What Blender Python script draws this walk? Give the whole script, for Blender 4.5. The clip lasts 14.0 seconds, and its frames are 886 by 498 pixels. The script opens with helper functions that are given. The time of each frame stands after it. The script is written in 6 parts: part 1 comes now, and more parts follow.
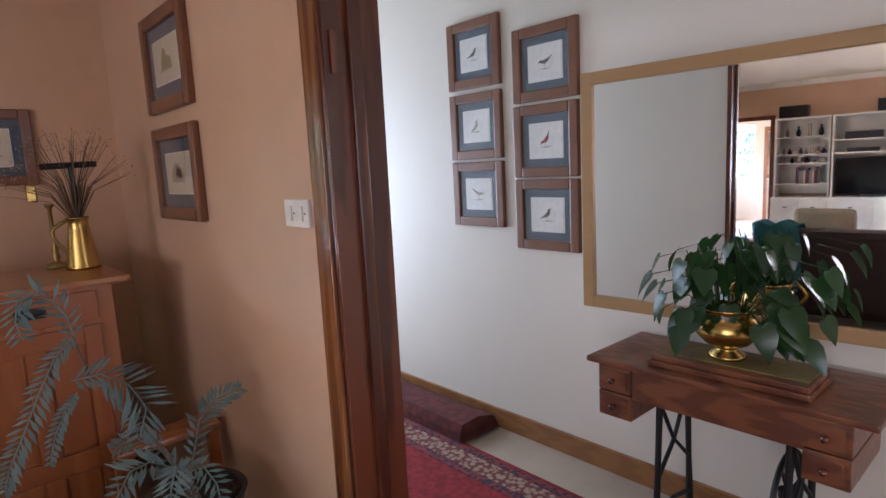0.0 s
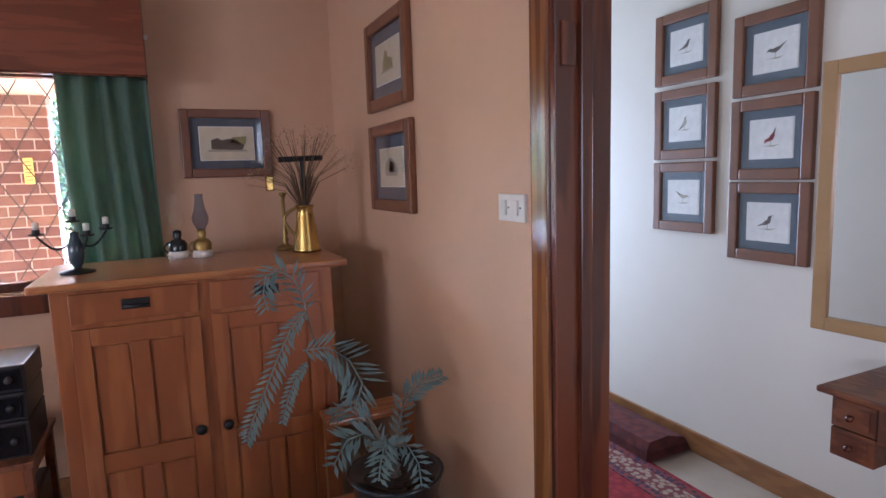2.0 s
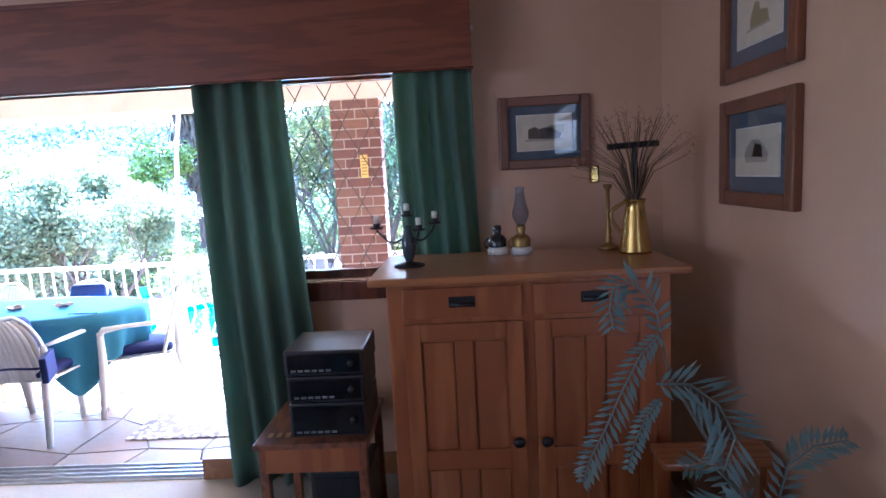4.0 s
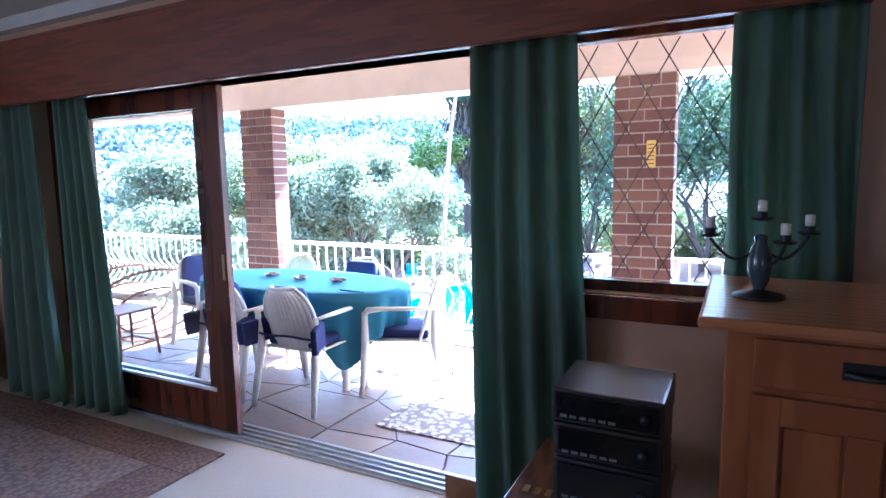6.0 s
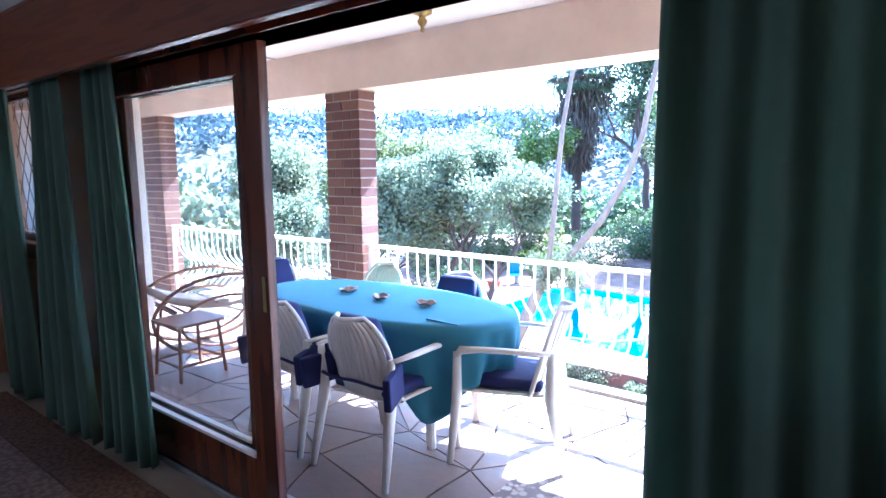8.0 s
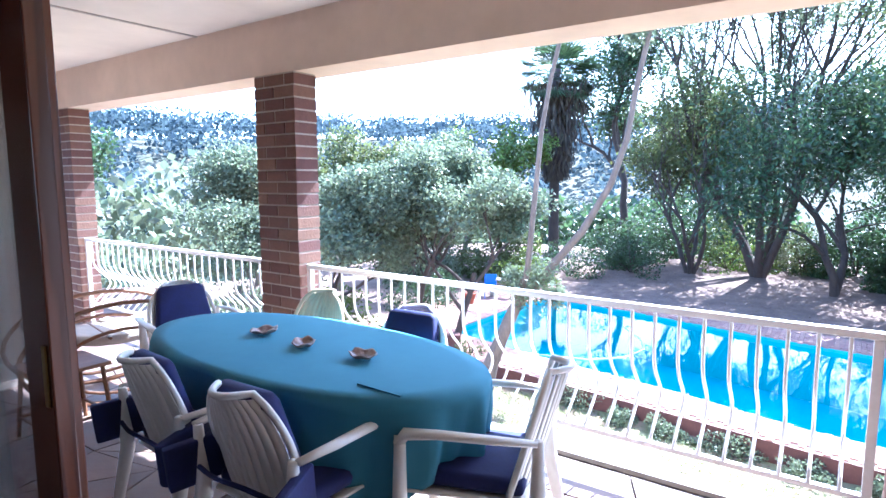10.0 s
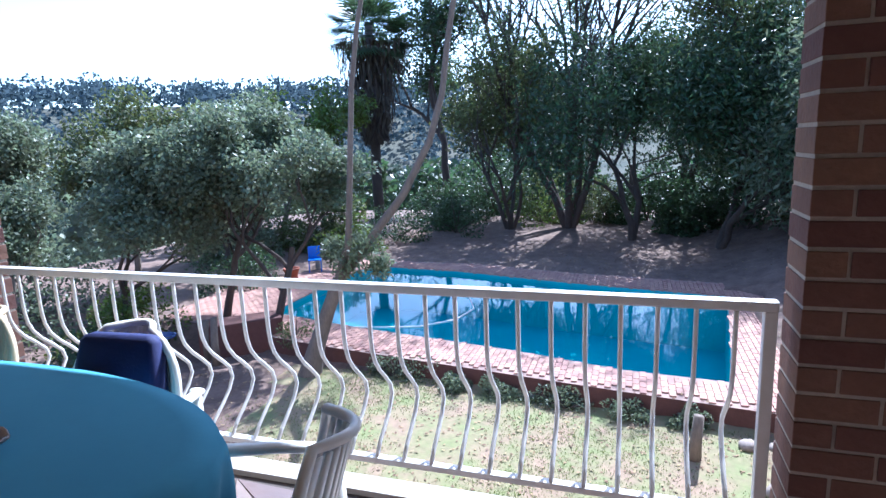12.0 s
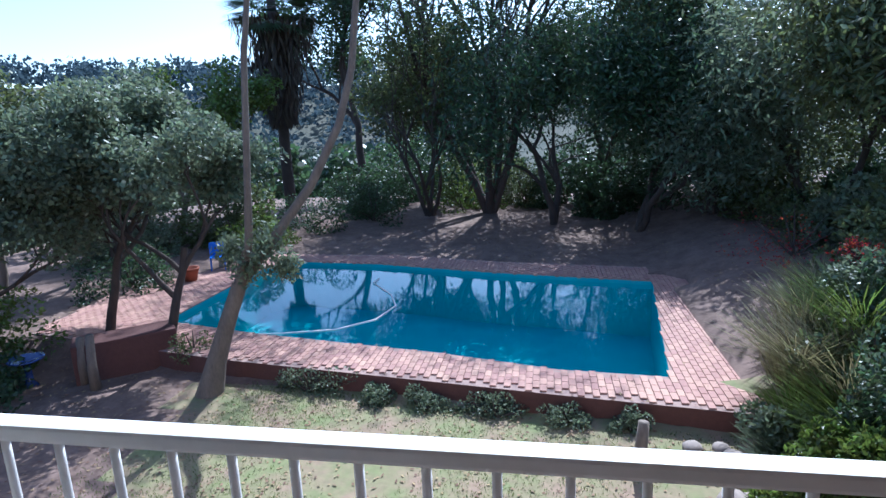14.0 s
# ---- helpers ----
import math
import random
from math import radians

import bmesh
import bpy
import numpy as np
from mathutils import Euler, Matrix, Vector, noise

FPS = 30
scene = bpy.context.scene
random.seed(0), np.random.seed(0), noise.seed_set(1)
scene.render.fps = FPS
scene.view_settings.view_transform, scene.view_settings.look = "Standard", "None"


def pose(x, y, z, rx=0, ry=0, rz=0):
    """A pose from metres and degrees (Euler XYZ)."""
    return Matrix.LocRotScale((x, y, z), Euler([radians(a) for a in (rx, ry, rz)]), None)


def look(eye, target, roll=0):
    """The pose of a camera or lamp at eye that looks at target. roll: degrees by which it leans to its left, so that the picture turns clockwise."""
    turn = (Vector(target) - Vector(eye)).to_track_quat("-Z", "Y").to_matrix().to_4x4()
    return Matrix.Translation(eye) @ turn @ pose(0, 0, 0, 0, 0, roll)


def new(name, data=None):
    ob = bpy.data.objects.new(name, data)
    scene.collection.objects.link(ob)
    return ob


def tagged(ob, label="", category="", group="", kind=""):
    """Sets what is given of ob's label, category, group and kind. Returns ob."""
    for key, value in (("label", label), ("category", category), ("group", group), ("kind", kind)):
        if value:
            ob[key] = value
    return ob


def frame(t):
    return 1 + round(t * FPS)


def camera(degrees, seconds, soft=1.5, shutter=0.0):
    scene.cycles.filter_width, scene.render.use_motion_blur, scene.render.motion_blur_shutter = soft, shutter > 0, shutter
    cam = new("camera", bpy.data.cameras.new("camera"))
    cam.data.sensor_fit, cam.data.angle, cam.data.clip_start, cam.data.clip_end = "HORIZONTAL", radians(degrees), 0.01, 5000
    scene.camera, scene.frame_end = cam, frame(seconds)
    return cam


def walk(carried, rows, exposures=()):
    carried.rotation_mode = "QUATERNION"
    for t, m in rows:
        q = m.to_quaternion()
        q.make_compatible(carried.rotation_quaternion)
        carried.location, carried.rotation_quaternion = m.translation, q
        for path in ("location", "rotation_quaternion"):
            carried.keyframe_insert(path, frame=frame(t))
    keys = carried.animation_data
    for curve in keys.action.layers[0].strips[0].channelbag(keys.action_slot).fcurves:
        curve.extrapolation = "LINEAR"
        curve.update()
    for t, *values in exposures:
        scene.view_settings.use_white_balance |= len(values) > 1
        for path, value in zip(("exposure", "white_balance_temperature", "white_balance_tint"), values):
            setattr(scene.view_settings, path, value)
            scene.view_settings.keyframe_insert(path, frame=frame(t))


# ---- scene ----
cam = camera(74.9, 14.0)
PATH = [
    (0, (-0.129, 0.066, 1.546), (-1.61, 1.379, 1.261), -2.9),
    (0.5, (-0.143, 0.038, 1.547), (-1.717, 1.241, 1.271), -2.7),
    (1, (-0.158, 0.008, 1.544), (-1.815, 1.097, 1.278), -2.4),
    (1.5, (-0.186, -0.013, 1.543), (-1.916, 0.956, 1.282), -2.1),
    (2, (-0.22, -0.019, 1.533), (-2.019, 0.816, 1.277), -1.8),
    (2.5, (-0.289, -0.052, 1.523), (-2.151, 0.633, 1.276), -1.4),
    (3, (-0.414, -0.081, 1.531), (-2.344, 0.382, 1.281), -1.3),
    (3.2, (-0.447, -0.077, 1.547), (-2.402, 0.263, 1.297), -2.0),
    (5.5, (-0.928, -0.355, 1.545), (-2.784, -1.053, 1.282), -1.2),
    (6, (-1.128, -0.404, 1.518), (-2.893, -1.312, 1.27), -1.0),
    (6.5, (-1.373, -0.49, 1.557), (-3.048, -1.55, 1.291), -0.7),
    (7, (-1.593, -0.618, 1.557), (-3.198, -1.778, 1.279), -0.5),
    (7.5, (-1.823, -0.811, 1.543), (-3.397, -2.015, 1.278), -0.5),
    (10, (-2.919, -1.482, 1.489), (-4.544, -2.623, 1.252), -0.1),
    (10.5, (-3.186, -1.56, 1.487), (-4.868, -2.616, 1.251), -0.7),
    (11, (-3.422, -1.651, 1.478), (-5.173, -2.585, 1.231), -1.0),
    (11.5, (-3.626, -1.718, 1.427), (-5.457, -2.466, 1.132), -1.6),
    (12, (-3.9, -1.749, 1.378), (-5.767, -2.368, 1.017), -2.1),
    (12.5, (-4.159, -1.793, 1.363), (-6.045, -2.334, 0.978), -2.3),
    (13, (-4.435, -1.854, 1.374), (-6.332, -2.33, 0.957), -2.4),
    (13.5, (-4.683, -1.918, 1.362), (-6.59, -2.333, 0.924), -2.3),
    (14, (-4.99, -2.04, 1.37), (-6.908, -2.388, 0.945), -2.4),
]
walk(cam, [(t, look(eye, target, roll)) for t, eye, target, roll in PATH],
     ((0.0, 6.15, 6000, 17), (1.5, 6.3, 5800, 17), (3.0, 6.3, 4900, 16), (3.6, 6.0, 4800, 14), (4.6, 5.3, 4650, 12), (5.5, 5.0, 4600, 12), (6.5, 5.05, 4600, 12), (7.5, 4.6, 4600, 12), (8.8, 4.1, 4750, 12), (10.0, 3.5, 4900, 12), (11.0, 2.6, 4900, 12), (12.0, 1.8, 4900, 11), (14.0, 1.15, 4900, 8)))

# sun from the west (-x), a little north, over the eave
SUN = Vector((-1.0, 0.19, 1.08)).normalized()
world = bpy.data.worlds.new("sky")
scene.world = world
world.use_nodes = True
_sky = world.node_tree.nodes.new("ShaderNodeTexSky")
_sky.sky_type, _sky.sun_disc = "NISHITA", False
_sky.sun_elevation = math.asin(SUN.z)
_sky.sun_rotation = math.atan2(SUN.x, SUN.y)
_sky.air_density, _sky.dust_density = 1.0, 1.2
world.node_tree.links.new(_sky.outputs[0], world.node_tree.nodes["Background"].inputs[0])
world.node_tree.nodes["Background"].inputs[1].default_value = 0.12
sun = new("sun", bpy.data.lights.new("sun", "SUN"))
sun.data.energy, sun.data.angle, sun.data.color = 4.2, radians(0.53), (1.0, 0.95, 0.87)
sun.rotation_euler = SUN.to_track_quat("Z", "Y").to_euler()


def fill_light(name, x, y, z, rx, ry, rz, sx, sy, power, color):
    ob = new(name, bpy.data.lights.new(name, "AREA"))
    ob.data.shape, ob.data.size, ob.data.size_y, ob.data.energy, ob.data.color = "RECTANGLE", sx, sy, power, color
    ob.matrix_world = pose(x, y, z, rx, ry, rz)
    return ob


# ---- materials ----
MATS = {}


def mat(name, color, rough=0.6, metal=0.0, color2=None, scale=8.0, bump=0.0, kind="noise", stretch=(1, 1, 1), vary=0.0,
        spec=0.5, coat=0.0, fine=0.0, trans=0.0, alpha=1.0, contrast=1.0, island=0.0, sheen=0.0):
    """A node material in object space: base colour mixed at two scales, bump, and gloss."""
    if name in MATS:
        return MATS[name]
    m = bpy.data.materials.new(name)
    m.use_nodes = True
    nt = m.node_tree
    N, L = nt.nodes, nt.links
    b = N["Principled BSDF"]
    b.inputs["Roughness"].default_value, b.inputs["Metallic"].default_value = rough, metal
    b.inputs["Specular IOR Level"].default_value = spec
    b.inputs["Coat Weight"].default_value = coat
    b.inputs["Coat Roughness"].default_value = 0.15
    b.inputs["Transmission Weight"].default_value = trans
    b.inputs["Sheen Weight"].default_value = sheen
    co = N.new("ShaderNodeTexCoord")
    mp = N.new("ShaderNodeMapping")
    mp.inputs["Scale"].default_value = stretch
    L.new(co.outputs["Object"], mp.inputs[0])
    c2 = color2 or tuple(min(1, c * 0.8) for c in color)
    if kind == "wood":
        w = N.new("ShaderNodeTexWave")
        w.wave_type, w.bands_direction = "BANDS", "X"
        w.inputs["Scale"].default_value, w.inputs["Distortion"].default_value = scale, 9.0
        w.inputs["Detail"].default_value, w.inputs["Detail Scale"].default_value = 3.0, 1.2
        src = w.outputs["Fac"]
        L.new(mp.outputs[0], w.inputs[0])
    elif kind == "voronoi":
        w = N.new("ShaderNodeTexVoronoi")
        w.inputs["Scale"].default_value = scale
        src = w.outputs["Distance"]
        L.new(mp.outputs[0], w.inputs[0])
    else:
        w = N.new("ShaderNodeTexNoise")
        w.inputs["Scale"].default_value, w.inputs["Detail"].default_value = scale, 6.0
        w.inputs["Roughness"].default_value = 0.6
        src = w.outputs["Fac"]
        L.new(mp.outputs[0], w.inputs[0])
    ramp = N.new("ShaderNodeMapRange")
    ramp.inputs[1].default_value, ramp.inputs[2].default_value = 0.5 - 0.22 / contrast, 0.5 + 0.22 / contrast
    L.new(src, ramp.inputs[0])
    mix = N.new("ShaderNodeMix")
    mix.data_type = "RGBA"
    mix.inputs["A"].default_value, mix.inputs["B"].default_value = (*color, 1), (*c2, 1)
    L.new(ramp.outputs[0], mix.inputs["Factor"])
    out = mix.outputs["Result"]
    n2 = N.new("ShaderNodeTexNoise")
    n2.inputs["Scale"].default_value, n2.inputs["Detail"].default_value = scale * 6, 3.0
    L.new(mp.outputs[0], n2.inputs[0])
    hs = N.new("ShaderNodeHueSaturation")
    L.new(out, hs.inputs["Color"])
    mr = N.new("ShaderNodeMapRange")
    mr.inputs[3].default_value, mr.inputs[4].default_value = 1 - fine, 1 + fine
    L.new(n2.outputs["Fac"], mr.inputs[0])
    val = mr.outputs[0]
    if vary or island:
        if vary:
            src2 = N.new("ShaderNodeObjectInfo").outputs["Random"]
        else:
            src2 = N.new("ShaderNodeNewGeometry").outputs["Random Per Island"]
        v = vary or island
        m2 = N.new("ShaderNodeMapRange")
        m2.inputs[3].default_value, m2.inputs[4].default_value = 1 - v, 1 + v
        L.new(src2, m2.inputs[0])
        mul = N.new("ShaderNodeMath")
        mul.operation = "MULTIPLY"
        L.new(m2.outputs[0], mul.inputs[0])
        L.new(val, mul.inputs[1])
        val = mul.outputs[0]
        m3 = N.new("ShaderNodeMapRange")
        m3.inputs[3].default_value, m3.inputs[4].default_value = 0.5 - v * 0.06, 0.5 + v * 0.06
        L.new(src2, m3.inputs[0])
        L.new(m3.outputs[0], hs.inputs["Hue"])
    L.new(val, hs.inputs["Value"])
    L.new(hs.outputs[0], b.inputs["Base Color"])
    if bump:
        bp = N.new("ShaderNodeBump")
        bp.inputs["Strength"].default_value = min(1, bump)
        bp.inputs["Distance"].default_value = 0.01
        ad = N.new("ShaderNodeMath")
        ad.operation = "ADD"
        L.new(src, ad.inputs[0])
        L.new(n2.outputs["Fac"], ad.inputs[1])
        L.new(ad.outputs[0], bp.inputs["Height"])
        L.new(bp.outputs[0], b.inputs["Normal"])
    MATS[name] = m
    return m


def leaf_mat(name, color, rough=0.45, island=0.35, shine=0.5):
    if name in MATS:
        return MATS[name]
    m = mat(name, color, rough, color2=tuple(c * 0.7 for c in color), scale=1.2, island=island, spec=shine)
    nt = m.node_tree
    b, out = nt.nodes["Principled BSDF"], nt.nodes["Material Output"]
    tr, mx = nt.nodes.new("ShaderNodeBsdfTranslucent"), nt.nodes.new("ShaderNodeMixShader")
    src = b.inputs["Base Color"].links[0].from_socket
    nt.links.new(src, tr.inputs[0])
    mx.inputs[0].default_value = 0.45
    nt.links.new(b.outputs[0], mx.inputs[1])
    nt.links.new(tr.outputs[0], mx.inputs[2])
    nt.links.new(mx.outputs[0], out.inputs[0])
    return m


def gloss(nt, base, normal=None):
    """How strongly a clear surface mirrors: base straight on, all of it at grazing."""
    lw, pw, mr = nt.nodes.new("ShaderNodeLayerWeight"), nt.nodes.new("ShaderNodeMath"), nt.nodes.new("ShaderNodeMapRange")
    pw.operation = "POWER"
    pw.inputs[1].default_value = 5.0
    mr.inputs[3].default_value = base
    lw.inputs[0].default_value = 0.5
    if normal:
        nt.links.new(normal, lw.inputs["Normal"])
    nt.links.new(lw.outputs["Facing"], pw.inputs[0])
    nt.links.new(pw.outputs[0], mr.inputs[0])
    return mr.outputs[0]


def glass_mat(name="clear_glass", tint=(1, 1, 1)):
    if name in MATS:
        return MATS[name]
    m = bpy.data.materials.new(name)
    m.use_nodes = True
    nt = m.node_tree
    out = nt.nodes["Material Output"]
    t, g, mx = (nt.nodes.new(k) for k in ("ShaderNodeBsdfTransparent", "ShaderNodeBsdfGlossy", "ShaderNodeMixShader"))
    t.inputs[0].default_value = (*tint, 1)
    g.inputs["Roughness"].default_value = 0.02
    nt.links.new(gloss(nt, 0.035), mx.inputs[0])
    nt.links.new(t.outputs[0], mx.inputs[1])
    nt.links.new(g.outputs[0], mx.inputs[2])
    nt.links.new(mx.outputs[0], out.inputs[0])
    MATS[name] = m
    return m


PLASTER_TAN = mat("tan_plaster", (0.60, 0.39, 0.26), 0.5, color2=(0.52, 0.33, 0.21), scale=1.4, bump=0.05, fine=0.015)
PLASTER_CREAM = mat("cream_plaster", (0.74, 0.70, 0.62), 0.6, color2=(0.70, 0.66, 0.58), scale=1.6, bump=0.06, fine=0.015)
PLASTER_PINK = mat("pinkish_beam_plaster", (0.72, 0.58, 0.47), 0.8, scale=2.0, bump=0.1, fine=0.03)
CEIL = mat("ceiling_paint", (0.74, 0.70, 0.60), 0.8, color2=(0.70, 0.66, 0.56), scale=1.0, bump=0.04)
CEIL_OUT = mat("balcony_ceiling_paint", (0.80, 0.74, 0.66), 0.8, scale=1.2, bump=0.03)
DARKWOOD = mat("dark_red_stained_wood", (0.13, 0.035, 0.014), 0.25, color2=(0.07, 0.018, 0.009), scale=2.2, kind="wood", stretch=(3, 3, 0.35), bump=0.06, coat=0.35)
# paler orange than the lining: light on the frame's front is in the colour
FRAMEWOOD_LIT = mat("varnished_door_frame_wood_lit", (0.24, 0.09, 0.025), 0.22, color2=(0.15, 0.05, 0.015), scale=2.0, kind="wood", stretch=(4, 4, 0.3), coat=0.6, bump=0.04)
PINE = mat("orange_pine", (0.34, 0.115, 0.035), 0.38, color2=(0.27, 0.082, 0.024), scale=1.6, kind="wood", stretch=(4, 4, 0.5), bump=0.08, coat=0.2, fine=0.06)
PINE_H = mat("orange_pine_top", (0.40, 0.165, 0.06), 0.3, color2=(0.30, 0.11, 0.04), scale=2.4, kind="wood", stretch=(4, 0.5, 4), bump=0.05, coat=0.3, fine=0.06)
SEWWOOD = mat("sewing_table_wood", (0.20, 0.07, 0.03), 0.35, color2=(0.12, 0.038, 0.018), scale=3.0, kind="wood", stretch=(0.5, 4, 4), bump=0.08, coat=0.2)
PICWOOD = mat("picture_frame_wood", (0.19, 0.075, 0.035), 0.35, color2=(0.15, 0.055, 0.025), scale=9.0, stretch=(1, 1, 1), bump=0.05, coat=0.2, fine=0.1)
PELMET = mat("pelmet_wood", (0.20, 0.055, 0.02), 0.4, color2=(0.15, 0.038, 0.014), scale=3.0, kind="wood", stretch=(5, 0.5, 5), bump=0.04)
OAK = mat("pale_oak_frame", (0.42, 0.26, 0.12), 0.4, color2=(0.36, 0.21, 0.09), scale=5.0, stretch=(0.4, 1, 1), bump=0.05, fine=0.08)
SKIRT = mat("skirting_wood", (0.30, 0.135, 0.05), 0.35, scale=3.0, kind="wood", stretch=(0.5, 4, 4), coat=0.2)
MOUNT = mat("blue_grey_mount", (0.075, 0.105, 0.14), 0.8, scale=40, fine=0.05)
PAPER = mat("print_paper", (0.78, 0.77, 0.74), 0.7, scale=30, fine=0.01)
PAPER_OLD = mat("old_print_paper", (0.66, 0.60, 0.46), 0.7, scale=20, fine=0.02)
INK = mat("print_ink", (0.10, 0.085, 0.07), 0.8, scale=60, fine=0.3)
INK_RED = mat("print_red_ink", (0.28, 0.05, 0.04), 0.8, scale=60, fine=0.3)
INK_SOFT = mat("print_soft_ink", (0.40, 0.36, 0.29), 0.8, scale=60, fine=0.3)
INK_OLIVE = mat("print_olive_ink", (0.30, 0.27, 0.12), 0.8, scale=60, fine=0.3)
BRASS = mat("brass", (0.62, 0.42, 0.13), 0.26, 1.0, scale=14, fine=0.1, bump=0.03)
BRASS_DULL = mat("dull_brass", (0.36, 0.25, 0.09), 0.45, 0.9, scale=18, fine=0.15, bump=0.06)
IRON = mat("black_iron", (0.02, 0.02, 0.022), 0.5, 0.3, scale=20, bump=0.08)
BLACKPLASTIC = mat("black_plastic", (0.022, 0.022, 0.026), 0.35, scale=30, fine=0.1)
WHITEPLASTIC = mat("white_plastic", (0.78, 0.76, 0.72), 0.4, scale=12, fine=0.03)
CHAIRPLASTIC = mat("white_chair_plastic", (0.80, 0.78, 0.73), 0.38, color2=(0.74, 0.71, 0.65), scale=5, fine=0.03)
CREAMPLASTIC = mat("cream_chair_plastic", (0.70, 0.57, 0.38), 0.4, scale=5, fine=0.03)
WHITEPAINT = mat("white_railing_paint", (0.80, 0.78, 0.76), 0.4, color2=(0.70, 0.67, 0.64), scale=9, fine=0.05, bump=0.05)
WHITECAB = mat("white_cabinet_paint", (0.78, 0.76, 0.71), 0.4, scale=4, fine=0.02)
CLOTH = mat("blue_green_tablecloth", (0.06, 0.235, 0.33), 0.85, color2=(0.052, 0.21, 0.30), scale=3.0, fine=0.04, bump=0.06)
CUSHION = mat("navy_cushion_cloth", (0.012, 0.018, 0.11), 0.8, color2=(0.010, 0.014, 0.075), scale=14, fine=0.15, bump=0.1)
CARPET = mat("pale_beige_carpet", (0.42, 0.36, 0.30), 0.95, color2=(0.38, 0.32, 0.26), scale=90, bump=0.3, fine=0.12)
TILE = mat("cream_floor_tile", (0.50, 0.42, 0.33), 0.35, scale=4.0, fine=0.05)
RUGRED = mat("red_rug", (0.30, 0.025, 0.03), 0.95, color2=(0.20, 0.015, 0.022), scale=26, kind="voronoi", bump=0.3, fine=0.2)
RUGDARK = mat("dark_red_rug", (0.13, 0.03, 0.025), 0.95, color2=(0.08, 0.02, 0.02), scale=20, kind="voronoi", bump=0.3, fine=0.2)
RUGBORDER = mat("rug_border", (0.34, 0.25, 0.19), 0.95, color2=(0.16, 0.04, 0.04), scale=34, kind="voronoi", bump=0.2, contrast=2.0)
RUGBLUE = mat("rug_navy", (0.05, 0.03, 0.06), 0.95, color2=(0.22, 0.05, 0.05), scale=40, kind="voronoi", bump=0.2, contrast=2.0)
RUGBROWN = mat("brown_persian_rug", (0.18, 0.10, 0.06), 0.95, color2=(0.09, 0.05, 0.045), scale=42, kind="voronoi", contrast=1.2, bump=0.3, fine=0.2)
RUGFADED = mat("faded_persian_rug", (0.25, 0.175, 0.135), 0.95, color2=(0.15, 0.095, 0.085), scale=34, kind="voronoi", contrast=1.2, bump=0.3, fine=0.2)
BRICK = mat("brown_brick", (0.165, 0.078, 0.056), 0.85, color2=(0.115, 0.055, 0.042), scale=9, bump=0.35, fine=0.15, vary=0.28)
MORTAR = mat("pale_mortar", (0.42, 0.37, 0.31), 0.95, scale=30, bump=0.3, fine=0.1)
SLATE = mat("slate_paving", (0.21, 0.13, 0.092), 0.5, color2=(0.16, 0.125, 0.115), scale=2.4, bump=0.25, fine=0.1, vary=0.25)
GROUT = mat("dark_grout", (0.10, 0.08, 0.07), 0.95, scale=20, bump=0.2)
CONCRETE = mat("concrete", (0.42, 0.38, 0.33), 0.9, scale=4, bump=0.2, fine=0.1)
CANE = mat("brown_cane", (0.22, 0.10, 0.045), 0.5, color2=(0.14, 0.06, 0.03), scale=16, fine=0.2, bump=0.1)
SOFA = mat("dark_sofa_leather", (0.035, 0.018, 0.02), 0.45, scale=10, bump=0.1, fine=0.1)
TEAL = mat("teal_throw", (0.03, 0.20, 0.24), 0.85, scale=9, bump=0.15, fine=0.1)
SCREEN = mat("dark_screen", (0.01, 0.01, 0.012), 0.08, scale=5)
SOIL = mat("potting_soil", (0.04, 0.028, 0.02), 0.95, scale=50, bump=0.6)
POTDARK = mat("dark_glazed_pot", (0.015, 0.02, 0.025), 0.25, scale=10, coat=0.3)
WAX = mat("white_candle_wax", (0.80, 0.78, 0.72), 0.5, scale=10)
DRIED = mat("dried_stems", (0.16, 0.11, 0.06), 0.9, scale=20, island=0.4)
DRIEDHEAD = mat("dried_flower_heads", (0.30, 0.23, 0.14), 0.9, scale=20, island=0.4)
SHELL = mat("shell_dish", (0.13, 0.07, 0.055), 0.35, color2=(0.34, 0.24, 0.19), scale=22, fine=0.3, bump=0.2, contrast=2)
GLASS = glass_mat()
MIRRORMAT = mat("mirror_silver", (0.90, 0.90, 0.89), 0.01, 1.0, color2=(0.90, 0.90, 0.89), scale=1)
GRASS = mat("lawn_ground", (0.17, 0.18, 0.07), 0.95, color2=(0.25, 0.17, 0.11), scale=1.6, bump=0.5, fine=0.25, contrast=1.6)
EARTH = mat("leaf_strewn_earth", (0.12, 0.075, 0.055), 0.95, color2=(0.20, 0.13, 0.10), scale=2.2, bump=0.5, fine=0.35, contrast=1.4)
POOLBRICK = mat("pool_brick_paving", (0.42, 0.24, 0.18), 0.85, color2=(0.34, 0.18, 0.14), scale=5, bump=0.2, fine=0.15, vary=0.18)
WALLDARK = mat("dark_retaining_brick", (0.12, 0.05, 0.04), 0.9, scale=12, bump=0.3, fine=0.3)
POOLTILE = mat("pool_plaster_blue", (0.085, 0.44, 0.47), 0.6, color2=(0.06, 0.36, 0.41), scale=1.0, fine=0.05)
BARK = mat("tree_bark", (0.085, 0.062, 0.048), 0.95, color2=(0.05, 0.036, 0.03), scale=7, stretch=(1, 1, 0.3), bump=0.6, fine=0.3)
BARKPALE = mat("pale_tree_bark", (0.20, 0.155, 0.12), 0.9, color2=(0.12, 0.09, 0.07), scale=7, stretch=(1, 1, 0.3), bump=0.5, fine=0.3)
LEAF_A = leaf_mat("grey_green_leaves", (0.18, 0.215, 0.125), 0.5, 0.4, 0.5)
